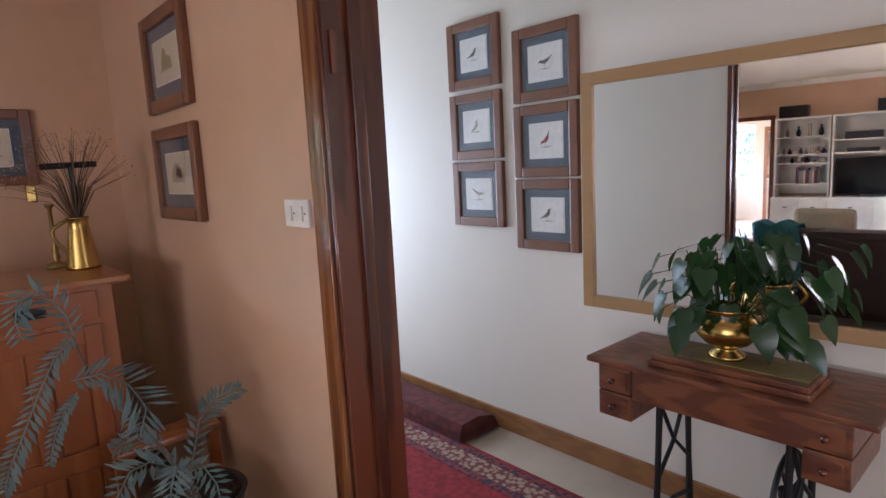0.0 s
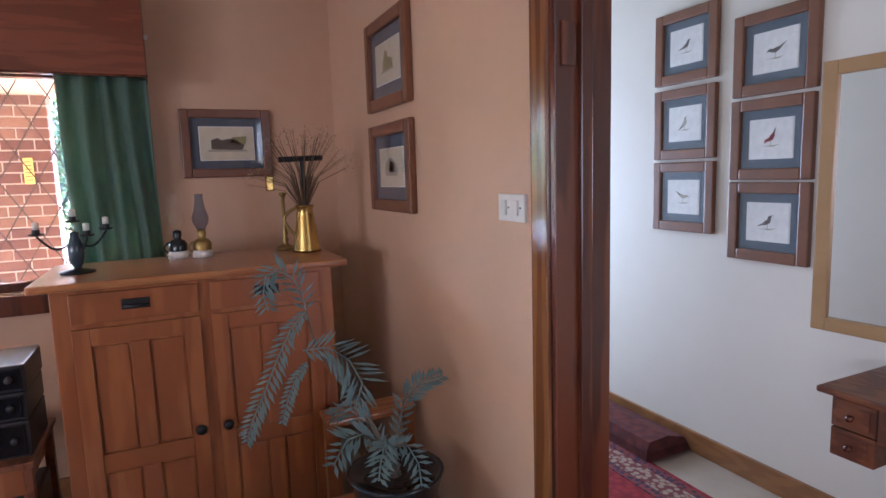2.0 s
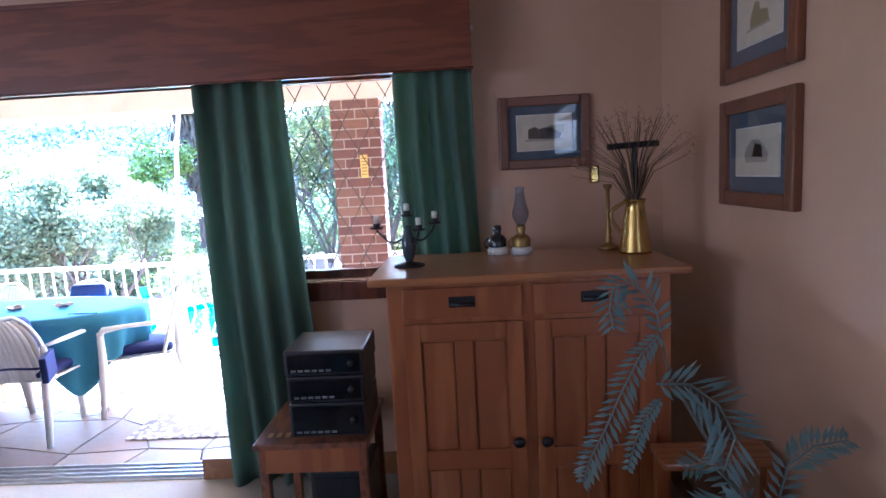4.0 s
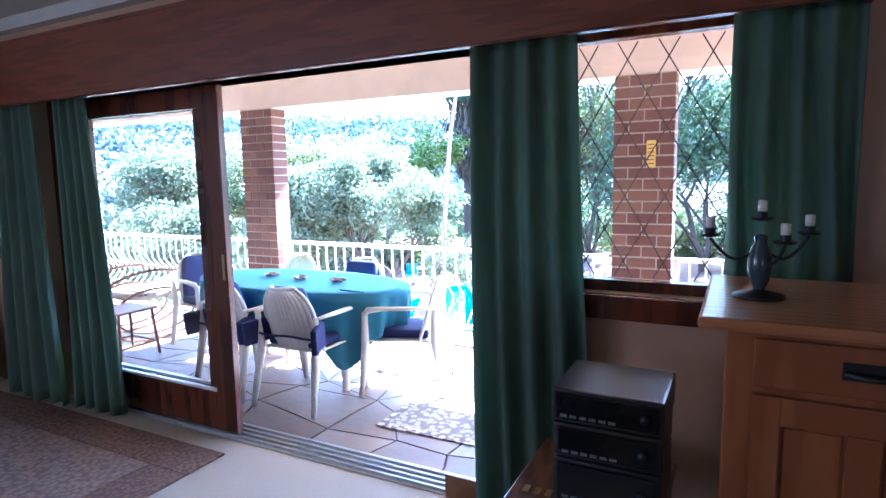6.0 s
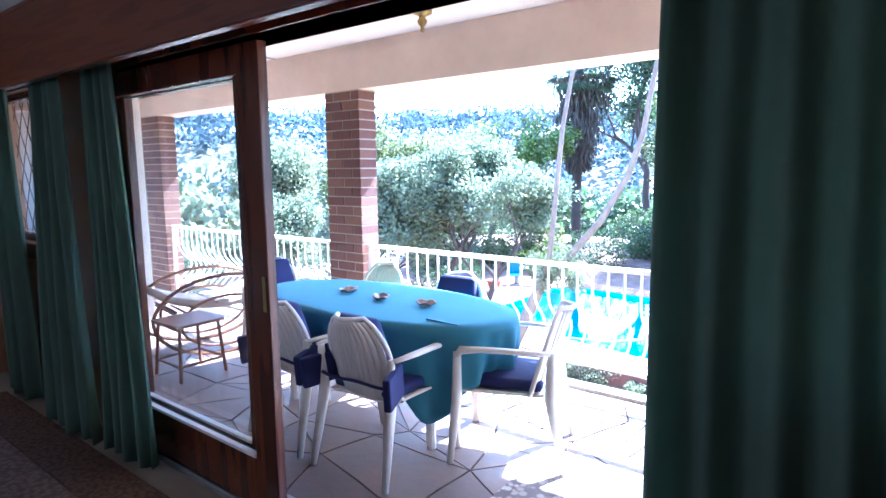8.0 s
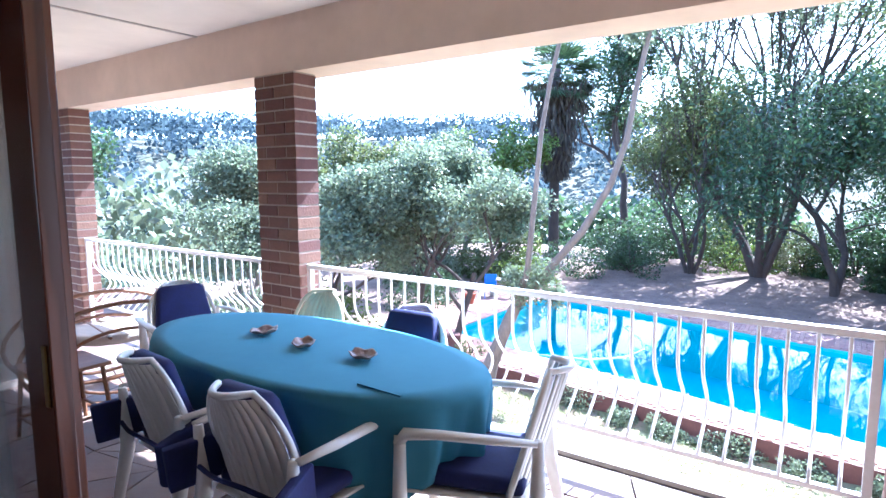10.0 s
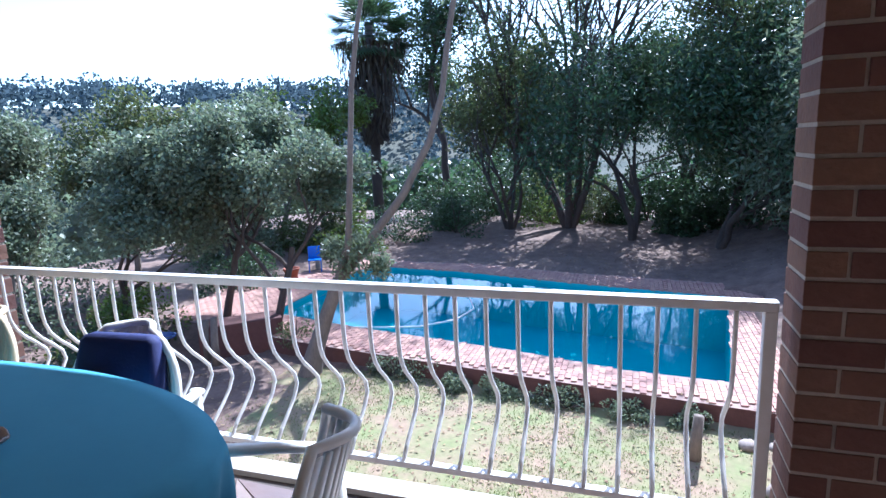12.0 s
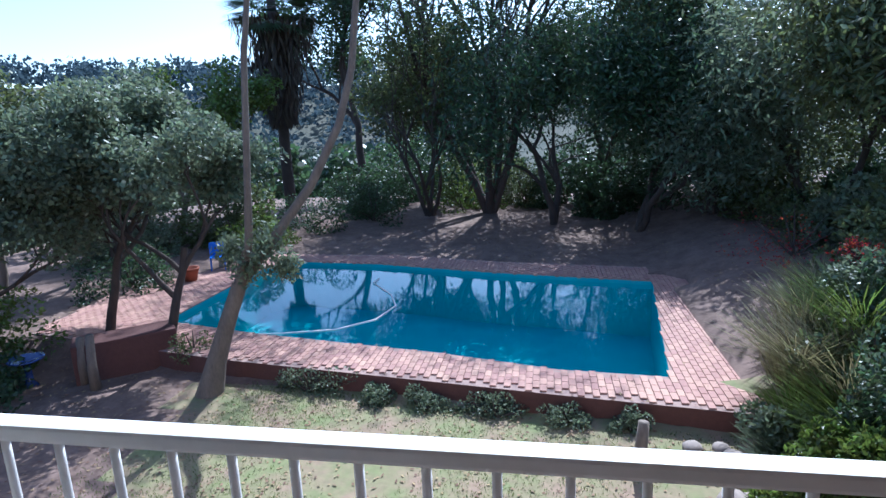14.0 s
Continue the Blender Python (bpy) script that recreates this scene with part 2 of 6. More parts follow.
LEAF_B = leaf_mat("dark_green_leaves", (0.062, 0.10, 0.042), 0.42, 0.45)
LEAF_C = leaf_mat("bright_green_leaves", (0.14, 0.19, 0.035), 0.4, 0.4)
LEAF_D = leaf_mat("olive_leaves", (0.135, 0.155, 0.055), 0.5, 0.4)
LEAF_RED = leaf_mat("red_flowers", (0.45, 0.03, 0.03), 0.6, 0.4)
LEAF_DRY = leaf_mat("dry_grass_blades", (0.22, 0.19, 0.09), 0.6, 0.4)
LEAF_BLUE = leaf_mat("blue_green_fronds", (0.22, 0.33, 0.33), 0.38, 0.3, 0.6)
LEAF_POT = leaf_mat("glossy_pot_plant_leaves", (0.035, 0.10, 0.03), 0.25, 0.3, 0.6)


CURTAIN = leaf_mat("green_curtain_cloth", (0.20, 0.30, 0.235), 0.85, 0.0, 0.2)

# ---- building blocks ----
def mesh_of(name, bm, smooth=False):
    me = bpy.data.meshes.new(name)
    bm.to_mesh(me)
    bm.free()
    if smooth:
        me.shade_smooth()
    return me


def part(name, bm, material, parent=None, label="", kind="", smooth=False):
    me = bm if isinstance(bm, bpy.types.Mesh) else mesh_of(name, bm, smooth)
    if not me.materials:
        me.materials.append(material)
    ob = new(name, me)
    ob.parent = parent
    return tagged(ob, label, kind=kind)


def thing(name, label, category, group="", x=0, y=0, z=0, rz=0):
    ob = new(name)
    ob.matrix_basis = pose(x, y, z, 0, 0, rz)
    ob.empty_display_size = 0.1
    return tagged(ob, label, category, group)


def structure(name, bm, material, label="", smooth=False):
    return part(name, bm, material, None, label, "structure", smooth)


def box(bm, x0, x1, y0, y1, z0, z1, bevel=0.0, m=None):
    geo = bmesh.ops.create_cube(bm, size=1)["verts"]
    sx, sy, sz = x1 - x0, y1 - y0, z1 - z0
    for v in geo:
        v.co = Vector((v.co.x * sx + (x0 + x1) / 2, v.co.y * sy + (y0 + y1) / 2, v.co.z * sz + (z0 + z1) / 2))
    if bevel:
        es = {e for v in geo for e in v.link_edges}
        geo = bmesh.ops.bevel(bm, geom=list(es), offset=bevel, segments=2, affect="EDGES", profile=0.6)["verts"]
    if m:
        bmesh.ops.transform(bm, matrix=m, verts=[v for v in geo if v.is_valid])
    return bm


def boxes(*rows, bevel=0.0):
    bm = bmesh.new()
    for r in rows:
        box(bm, *r, bevel=bevel)
    return bm


def tube(bm, pts, radii, seg=8, caps=True):
    """A round sweep along points."""
    pts = [Vector(p) for p in pts]
    if not hasattr(radii, "__len__"):
        radii = [radii] * len(pts)
    rings, ref = [], None
    for i, p in enumerate(pts):
        d = (pts[min(i + 1, len(pts) - 1)] - pts[max(i - 1, 0)]).normalized()
        if ref is None:
            ref = d.orthogonal().normalized()
        u = (ref - d * ref.dot(d))
        u = u.normalized() if u.length > 1e-4 else d.orthogonal().normalized()
        ref, v = u, d.cross(u)
        rings.append([bm.verts.new(p + (u * math.cos(a) + v * math.sin(a)) * radii[i]) for a in (math.tau * k / seg for k in range(seg))])
    for a, b in zip(rings, rings[1:]):
        for k in range(seg):
            bm.faces.new((a[k], a[(k + 1) % seg], b[(k + 1) % seg], b[k]))
    if caps:
        bm.faces.new(rings[0][::-1])
        bm.faces.new(rings[-1])
    return bm


def lathe(bm, profile, seg=20, x=0, y=0, z=0):
    """Turns (radius, height) rows round the z axis."""
    rings = []
    for r, h in profile:
        rings.append([bm.verts.new((x + max(r, 0.0004) * math.cos(a), y + max(r, 0.0004) * math.sin(a), z + h)) for a in (math.tau * k / seg for k in range(seg))])
    for a, b in zip(rings, rings[1:]):
        for k in range(seg):
            bm.faces.new((a[k], a[(k + 1) % seg], b[(k + 1) % seg], b[k]))
    return bm


def prism(bm, outline, z0, z1):
    """An upright prism over an outline of (x, y)."""
    lo = [bm.verts.new((x, y, z0)) for x, y in outline]
    hi = [bm.verts.new((x, y, z1)) for x, y in outline]
    n = len(outline)
    bm.faces.new(lo[::-1])
    bm.faces.new(hi)
    for i in range(n):
        bm.faces.new((lo[i], lo[(i + 1) % n], hi[(i + 1) % n], hi[i]))
    return bm


def sheet(bm, nx, ny, f):
    """A grid of points f(u, v), u and v from 0 to 1."""
    vs = [[bm.verts.new(f(i / nx, j / ny)) for j in range(ny + 1)] for i in range(nx + 1)]
    for i in range(nx):
        for j in range(ny):
            bm.faces.new((vs[i][j], vs[i + 1][j], vs[i + 1][j + 1], vs[i][j + 1]))
    return bm


def blades(rows):
    """A mesh of pointed leaves from rows of base, direction, side and width: two bent faces each."""
    verts, faces = [], []
    for base, d, side, w in rows:
        n = len(verts)
        mid = base + d * 0.5
        verts += [base, mid + side * w, base + d, mid - side * w]
        faces.append((n, n + 1, n + 2, n + 3))
    me = bpy.data.meshes.new("leaves")
    me.from_pydata([tuple(v) for v in verts], [], faces)
    return me


def rand_unit(rng, zmin=-1.0):
    z = rng.uniform(zmin, 1)
    a = rng.uniform(0, math.tau)
    r = math.sqrt(max(0, 1 - z * z))
    return Vector((r * math.cos(a), r * math.sin(a), z))


# ---- house: walls, floors, ceilings ----
X0, XI = -3.45, -3.62      # west wall inside and outside
YP, YPB, YH = 0.833, 0.98, 2.44  # partition front and back, hall wall
ZC = 2.62
YS, XE, XHW = -6.4, 3.2, -4.4
ZB = -0.06                  # balcony floor

structure("floor", boxes((X0 - 0.17, XE, YS - 0.1, YP, -0.25, 0.0)), CARPET, "pale beige carpet over the living room floor")
structure("floor_hall", boxes((XHW, XE, YP, YH, -0.25, 0.0)), TILE, "cream tiled floor of the entrance hall")
structure("wall_north", boxes((X0 - 0.17, -1.40, YP, YPB - 0.01, 0, ZC)), PLASTER_TAN, "tan plastered wall between living room and hall")
structure("wall_north_back", boxes((XHW, -1.40, YPB - 0.01, YPB, 0, ZC)), PLASTER_CREAM, "cream painted hall side of the partition")
structure("wall_north_lintel", boxes((-1.40, 0.9, YP, YPB, 2.12, ZC), (0.9, XE, YP, YPB, 0, ZC)), PLASTER_TAN, "tan plaster over and beyond the hall opening")
structure("wall_hall", boxes((XHW - 0.15, XE, YH, YH + 0.2, 0, ZC)), PLASTER_CREAM, "cream plastered entrance hall wall")
structure("wall_hall_end", boxes((XHW - 0.15, XHW, YPB, YH, 0, ZC)), PLASTER_CREAM, "cream plastered end wall of the hall")
structure("wall_east", boxes((XE, XE + 0.15, YS - 0.2, YH + 0.2, 0, ZC)), PLASTER_TAN, "tan plastered east wall")
structure("ceiling", boxes((XHW - 0.15, XE + 0.15, YS - 0.2, YH + 0.2, ZC, ZC + 0.12)), CEIL, "cream painted ceiling")
# west wall with window 1, sliding door and window 2
W1, W1Z = (-1.22, -0.15), (1.045, 2.08)
SD, SDZ = (-4.5, -1.40), (0.0, 2.06)
W2, W2Z = (-6.2, -5.15), (1.07, 2.08)
structure("wall_west", boxes(
    (XI, X0, W1[1], YP, 0, ZC), (XI, X0, W1[0], W1[1], 0, W1Z[0]), (XI, X0, W1[0], W1[1], W1Z[1], ZC),
    (XI, X0, SD[1], W1[0], 0, ZC), (XI, X0, SD[0], SD[1], SDZ[1], ZC),
    (XI, X0, W2[1], SD[0], 0, ZC), (XI, X0, W2[0], W2[1], 0, W2Z[0]), (XI, X0, W2[0], W2[1], W2Z[1], ZC),
    (XI, X0, YS, W2[0], 0, ZC)), PLASTER_TAN, "tan plastered west wall with windows and sliding door")
DS = (-3.25, -2.45)
structure("wall_south", boxes((XI, DS[0], YS - 0.15, YS, 0, ZC), (DS[0], DS[1], YS - 0.15, YS, 2.03, ZC), (DS[1], XE, YS - 0.15, YS, 0, ZC)), PLASTER_TAN, "tan plastered south wall with a doorway")
structure("cornice", boxes((X0, XE, YS, YS + 0.07, ZC - 0.08, ZC), (X0, X0 + 0.07, YS + 0.07, YP, ZC - 0.08, ZC)), WHITECAB, "white ceiling cornice")


def skirting(name, x0, x1, y0, y1):
    structure(name, boxes((x0, x1, y0, y1, 0.0, 0.115), bevel=0.004), SKIRT, "varnished wooden skirting board")


skirting("baseboard", XHW, XE, YH - 0.02, YH)
skirting("baseboard_partition", X0 + 0.02, -1.47, YP - 0.02, YP)
skirting("baseboard_west", X0, X0 + 0.02, -1.6, YP - 0.02)

# frame of the opening to the hall
df = thing("door_frame", "varnished dark wooden frame of the wide hall opening", "door frame")
df["kind"] = "structure"
part("lining", boxes((-1.40, -1.375, YP - 0.012, YPB + 0.012, 0, 2.10), (0.875, 0.9, YP - 0.012, YPB + 0.012, 0, 2.10), bevel=0.003), DARKWOOD, df)
part("head_lining", boxes((-1.40, 0.9, YP - 0.012, YPB + 0.012, 2.10, 2.125), bevel=0.003), DARKWOOD, df)
part("architrave", boxes((-1.472, -1.398, YP - 0.02, YP - 0.001, 0, 2.16), bevel=0.006), FRAMEWOOD_LIT, df, "glossy front trim with its lit orange tone put into the wood colour")
part("stop", boxes((-1.376, -1.36, YP + 0.055, YP + 0.09, 0, 2.10), bevel=0.003), DARKWOOD, df)
for hz in (1.78, 0.25):
    part("hinge", boxes((-1.3755, -1.368, YP + 0.005, YP + 0.045, hz, hz + 0.1)), DARKWOOD, df, "dark painted hinge plate")


# ---- windows and sliding door ----
def lattice(bm, y0, y1, z0, z1, x, dy=0.155, dz=0.27):
    n = int((y1 - y0) / dy) + 14
    for k in range(-14, n):
        for s in (1, -1):
            a = Vector((x, y0 + k * dy, z0)) if s > 0 else Vector((x, y0 + k * dy, z1))
            slope = s * dz * 0.5 / (dy * 0.5)
            t0, t1 = 0.0, (z1 - z0) / abs(slope)
            ya, yb = max(a.y, y0), min(a.y + t1, y1)
            if yb - ya < 0.01:
                continue
            za, zb = a.z + slope * (ya - a.y), a.z + slope * (yb - a.y)
            tube(bm, ((x, ya, za), (x, yb, zb)), 0.0035, 4)
    return bm


def window(name, ys, zs, label):
    w = thing(name, label, "window")
    w["kind"] = "structure"
    y0, y1, z0, z1 = *ys, *zs
    f = 0.045
    part("window_frame", boxes((-3.56, -3.50, y0, y0 + f, z0, z1), (-3.56, -3.50, y1 - f, y1, z0, z1), (-3.56, -3.50, y0 + f, y1 - f, z0, z0 + f), (-3.56, -3.50, y0 + f, y1 - f, z1 - f, z1), bevel=0.004), DARKWOOD, w)
    part("window_sill", boxes((X0 - 0.10, X0 + 0.035, y0 - 0.03, y1 + 0.03, z0 - 0.10, z0 - 0.002), bevel=0.006), DARKWOOD, w, "dark wooden window sill")
    p = part("pane", boxes((-3.533, -3.528, y0 + f, y1 - f, z0 + f, z1 - f)), GLASS, w)
    p.visible_shadow = False
    part("burglar_bars", lattice(bmesh.new(), y0 + f, y1 - f, z0 + f, z1 - f, -3.585), IRON, w, "black diamond burglar bars")


window("window_1", W1, W1Z, "dark wood framed window with diamond burglar bars, behind green curtains")
window("window_2", W2, W2Z, "dark wood framed window with diamond burglar bars by the rug")


def leaf_door(parent_name, y0, y1, x, label):
    d = thing(parent_name, label, "sliding door")
    d["kind"] = "structure"
    s, z0, z1 = 0.15, 0.025, 2.045
    for a, b in ((y0, y0 + s), (y1 - s, y1)):
        part("stile", boxes((x - 0.022, x + 0.022, a, b, z0, z1), bevel=0.004), DARKWOOD, d)
    part("bottom_rail", boxes((x - 0.022, x + 0.022, y0 + s, y1 - s, z0, z0 + 0.24), bevel=0.004), DARKWOOD, d)
    part("top_rail", boxes((x - 0.022, x + 0.022, y0 + s, y1 - s, z1 - 0.12, z1), bevel=0.004), DARKWOOD, d)
    part("glazing_bead", boxes((x + 0.0, x + 0.028, y0 + s, y1 - s, z0 + 0.24, z0 + 0.255)), WHITECAB, d, "pale metal glazing bead")
    p = part("pane", boxes((x - 0.003, x + 0.003, y0 + s, y1 - s, z0 + 0.255, z1 - 0.12)), GLASS, d)
    p.visible_shadow = False
    return d


d1 = leaf_door("door_1", -4.47, -2.995, -3.49, "dark wooden sliding glass door leaf pushed aside")
d2 = leaf_door("door_2", -4.44, -3.13, -3.56, "outer dark wooden sliding glass door leaf, open")
part("door_handle", boxes((-3.467, -3.462, -3.03, -3.01, 0.95, 1.1), bevel=0.002), BRASS_DULL, d1, "small brass lock plate")
structure("door_frame_slider", boxes((XI, X0 + 0.01, SD[0] - 0.05, SD[0], 0, SDZ[1]), (XI, X0 + 0.01, SD[1], SD[1] + 0.05, 0, SDZ[1]), (XI, X0 + 0.01, SD[0], SD[1], SDZ[1], SDZ[1] + 0.05), bevel=0.004), DARKWOOD, "dark wooden frame of the sliding door")
track = thing("door_track", "aluminium sliding door track on the sill", "track")
track["kind"] = "structure"
part("sill", boxes((XI - 0.02, X0 + 0.01, SD[0], SD[1], -0.02, 0.004)), mat("aluminium", (0.55, 0.55, 0.56), 0.4, 0.9, scale=20), track)
for tx in (-3.60, -3.555, -3.51, -3.465):
    part("track_rail", boxes((tx - 0.004, tx + 0.004, SD[0], SD[1], 0.004, 0.02)), MATS["aluminium"], track)

pel = thing("pelmet", "long dark red wooden curtain pelmet over the windows and sliding door", "pelmet")
part("front_board", boxes((-3.225, -3.20, -6.1, -0.075, 2.015, 2.38), bevel=0.003), PELMET, pel)
part("top_board", boxes((X0, -3.2, -6.1, -0.075, 2.381, 2.40), bevel=0.003), PELMET, pel)
for ye in (-0.095, -6.1):
    part("end_board", boxes((X0, -3.226, ye, ye + 0.02, 2.015, 2.38)), PELMET, pel)
part("edge_bead", boxes((-3.232, -3.193, -6.105, -0.07, 2.005, 2.015), bevel=0.003), DARKWOOD, pel)


def curtain(y0, y1, y0b, y1b, seed, label, x=-3.34, top=2.2, bottom=0.03):
    rng = random.Random(seed)
    folds = max(4, int((y1 - y0) / 0.085))
    ph = [rng.uniform(0, 6) for _ in range(4)]
    bm = bmesh.new()

    def f(u, v):
        a, b = y0 + (y0b - y0) * (1 - v), y1 + (y1b - y1) * (1 - v)
        y = a + (b - a) * (u + 0.012 * math.sin(9 * u + 5 * v + ph[0]))
        amp = 0.022 + 0.022 * (1 - v)
        xx = x + amp * math.sin(math.tau * folds * u + 0.7 * math.sin(4 * v + ph[1])) + 0.012 * math.sin(math.tau * folds * 0.43 * u + ph[2] + 2 * v)
        return (xx, y, bottom + (top - bottom) * v + 0.006 * math.sin(30 * u + ph[3]) * (1 - v))
    sheet(bm, folds * 8, 22, f)
    c = thing("curtain", label, "curtain", "curtains of the garden front")
    ob = part("cloth", bm, CURTAIN, c, smooth=True)
    ob.modifiers.new("thickness", "SOLIDIFY").thickness = 0.004
    hook = bmesh.new()
    tube(hook, ((x, y0 - 0.03, top + 0.01), (x, y1 + 0.03, top + 0.01)), 0.012, 8)
    part("rail", hook, WHITEPLASTIC, c)
    return c


curtain(-0.44, -0.09, -0.45, -0.07, 1, "green curtain with soft folds beside the window over the pine cabinet", bottom=1.15)
curtain(-1.395, -0.98, -1.40, -0.87, 2, "wide green floor-length curtain between window and open sliding door")
curtain(-4.30, -3.98, -4.34, -3.86, 3, "green floor-length curtain behind the sliding door pane")
curtain(-4.90, -4.52, -5.05, -4.40, 4, "green floor-length curtain gathered beside the sliding door", x=-3.3)
curtain(-5.86, -5.50, -5.86, -5.40, 5, "dim green curtain beside the far window")


# ---- balcony ----
XB0, XB1 = -5.99, XI
YB0, YB1 = -9.6, 4.0
XR = -5.80
structure("balcony_slab", boxes((XB0, XB1, YB0, YB1, ZB - 0.3, ZB - 0.012)), GROUT, "dark grouted balcony slab")
structure("balcony_ceiling", boxes((-6.05, XB1, YB0, YB1, 2.641, 2.72)), CEIL_OUT, "pale painted balcony ceiling")
structure("balcony_beam", boxes((-6.05, -5.735, YB0, YB1, 2.25, 2.64), (-5.735, XB1, -9.15, -8.85, 2.25, 2.64)), PLASTER_PINK, "pinkish plastered balcony beam")
structure("roof", boxes((-6.78, XE + 0.6, YB0 - 0.3, YB1, 2.80, 2.95), (-6.82, -6.78, YB0 - 0.3, YB1, 2.46, 2.95)), CONCRETE, "grey roof with a fascia")
structure("wall_balcony_north", boxes((XB0, XB1, YB1, YB1 + 0.2, ZB - 3.5, 2.8)), PLASTER_PINK, "plastered wall closing the balcony")
structure("house_base", boxes((-5.90, XE, YB0, YB1, -3.6, ZB - 0.3)), PLASTER_PINK, "plastered lower storey of the house")
structure("ceiling_cover_strip", boxes((-5.735, XB1, -5.9, -5.87, 2.632, 2.64), (-5.735, XB1, -2.6, -2.57, 2.632, 2.64)), mat("grey_strip", (0.45, 0.42, 0.38), 0.7), "joint strips in the balcony ceiling")
kerb = structure("balcony_kerb", boxes((-5.99, -5.88, YB0, YB1, ZB - 0.012, ZB + 0.015)), CONCRETE, "low pale balcony edge")

PX0, PX1 = -5.94, -5.715
PILLARS = (-8.46, -4.945, -1.065, 2.78)
pillar_mortar = []
for i, py in enumerate(PILLARS):
    p = thing("brick_pillar", ("brown face-brick balcony pillar", "brown face-brick balcony pillar behind the dining table", "brown face-brick balcony pillar carrying a yellow name plate", "brown face-brick balcony pillar beyond the window")[i], "pillar", "balcony pillars")
    p["kind"] = "structure"
    part("mortar", boxes((PX0 + 0.013, PX1 - 0.013, py - 0.2145, py + 0.2145, ZB - 0.01, 2.25)), MORTAR, p)
    pillar_mortar.append(p)
sign = thing("wall_plate", "yellow metal plate with small bars of writing on the pillar", "plate")
part("plate", boxes((-5.7125, -5.704, -1.04, -0.975, 1.56, 1.76), bevel=0.002), mat("yellow_plate", (0.72, 0.52, 0.12), 0.4), sign)
for k in range(6):
    part("writing_bar", boxes((-5.7038, -5.7028, -1.03, -0.985, 1.585 + k * 0.028, 1.593 + k * 0.028)), INK, sign)


def baluster(bm, y, z0, z1, x):
    pts = []
    for i in range(15):
        v = i / 14
        bulge = 0.17 * math.exp(-((v - 0.30) / 0.20) ** 2) - 0.03 * math.exp(-((v - 0.02) / 0.07) ** 2)
        pts.append((x - bulge, y, z0 + (z1 - z0) * v))
    return tube(bm, pts, 0.0085, 6)


ZR = 0.865
bal_mesh = mesh_of("baluster", baluster(bmesh.new(), 0, 0.17, ZR - 0.02, 0), True)
bal_mesh.materials.append(WHITEPAINT)


def railing(y0, y1, label):
    r = thing("railing", label, "railing", "balcony railings")
    part("top_rail", boxes((XR - 0.022, XR + 0.022, y0, y1, ZR - 0.022, ZR + 0.012), bevel=0.008), WHITEPAINT, r)
    part("bottom_rail", boxes((XR - 0.017, XR + 0.017, y0, y1, 0.15, 0.175), bevel=0.004), WHITEPAINT, r)
    for ye in (y0 + 0.02, y1 - 0.02):
        part("post", boxes((XR - 0.018, XR + 0.018, ye - 0.018, ye + 0.018, ZB + 0.0, ZR - 0.022), bevel=0.003), WHITEPAINT, r)
    n = int(round((y1 - y0) / 0.1135))
    for k in range(1, n):
        b = part("baluster", bal_mesh, WHITEPAINT, r)
        b.location = (XR, y0 + (y1 - y0) * k / n, 0)
    return r


railing(-4.715, -1.325, "white steel balcony railing with belly-shaped bars beside the dining table")
railing(-8.23, -5.175, "white steel balcony railing with belly-shaped bars beyond the pillar")
railing(-0.835, 2.55, "white steel balcony railing with belly-shaped bars outside the window")
r4 = thing("railing", "white steel end railing with straight bars at the far end", "railing", "balcony railings")
part("top_rail", boxes((-5.85, -3.7, -9.32, -9.28, ZR - 0.022, ZR + 0.012), bevel=0.006), WHITEPAINT, r4)
for k in range(17):
    bx = -5.75 + k * 0.125
    part("bar", boxes((bx - 0.007, bx + 0.007, -9.307, -9.293, ZB, ZR - 0.022)), WHITEPAINT, r4)

# ---- balcony furniture ----
TX, TY = -4.75, -3.60
ta, tb = 1.0, 0.47


def oval(a):
    c, s = math.cos(a), math.sin(a)
    n = 2.15
    k = (abs(c) ** n + abs(s) ** n) ** (-1 / n)
    return k * c, k * s


tbl = thing("dining_table", "oval white plastic garden table under a blue-green cloth", "table", x=TX, y=TY, z=ZB)
bm = bmesh.new()
prism(bm, [(oval(math.tau * k / 48)[0] * tb * 0.97, oval(math.tau * k / 48)[1] * ta * 0.98) for k in range(48)], 0.725, 0.755)
part("tabletop", bm, CHAIRPLASTIC, tbl)
for sx in (-1, 1):
    for sy in (-1, 1):
        bm = bmesh.new()
        tube(bm, ((sx * 0.24, sy * 0.62, 0), (sx * 0.21, sy * 0.58, 0.725)), (0.028, 0.04), 10)
        part("leg", bm, CHAIRPLASTIC, tbl)


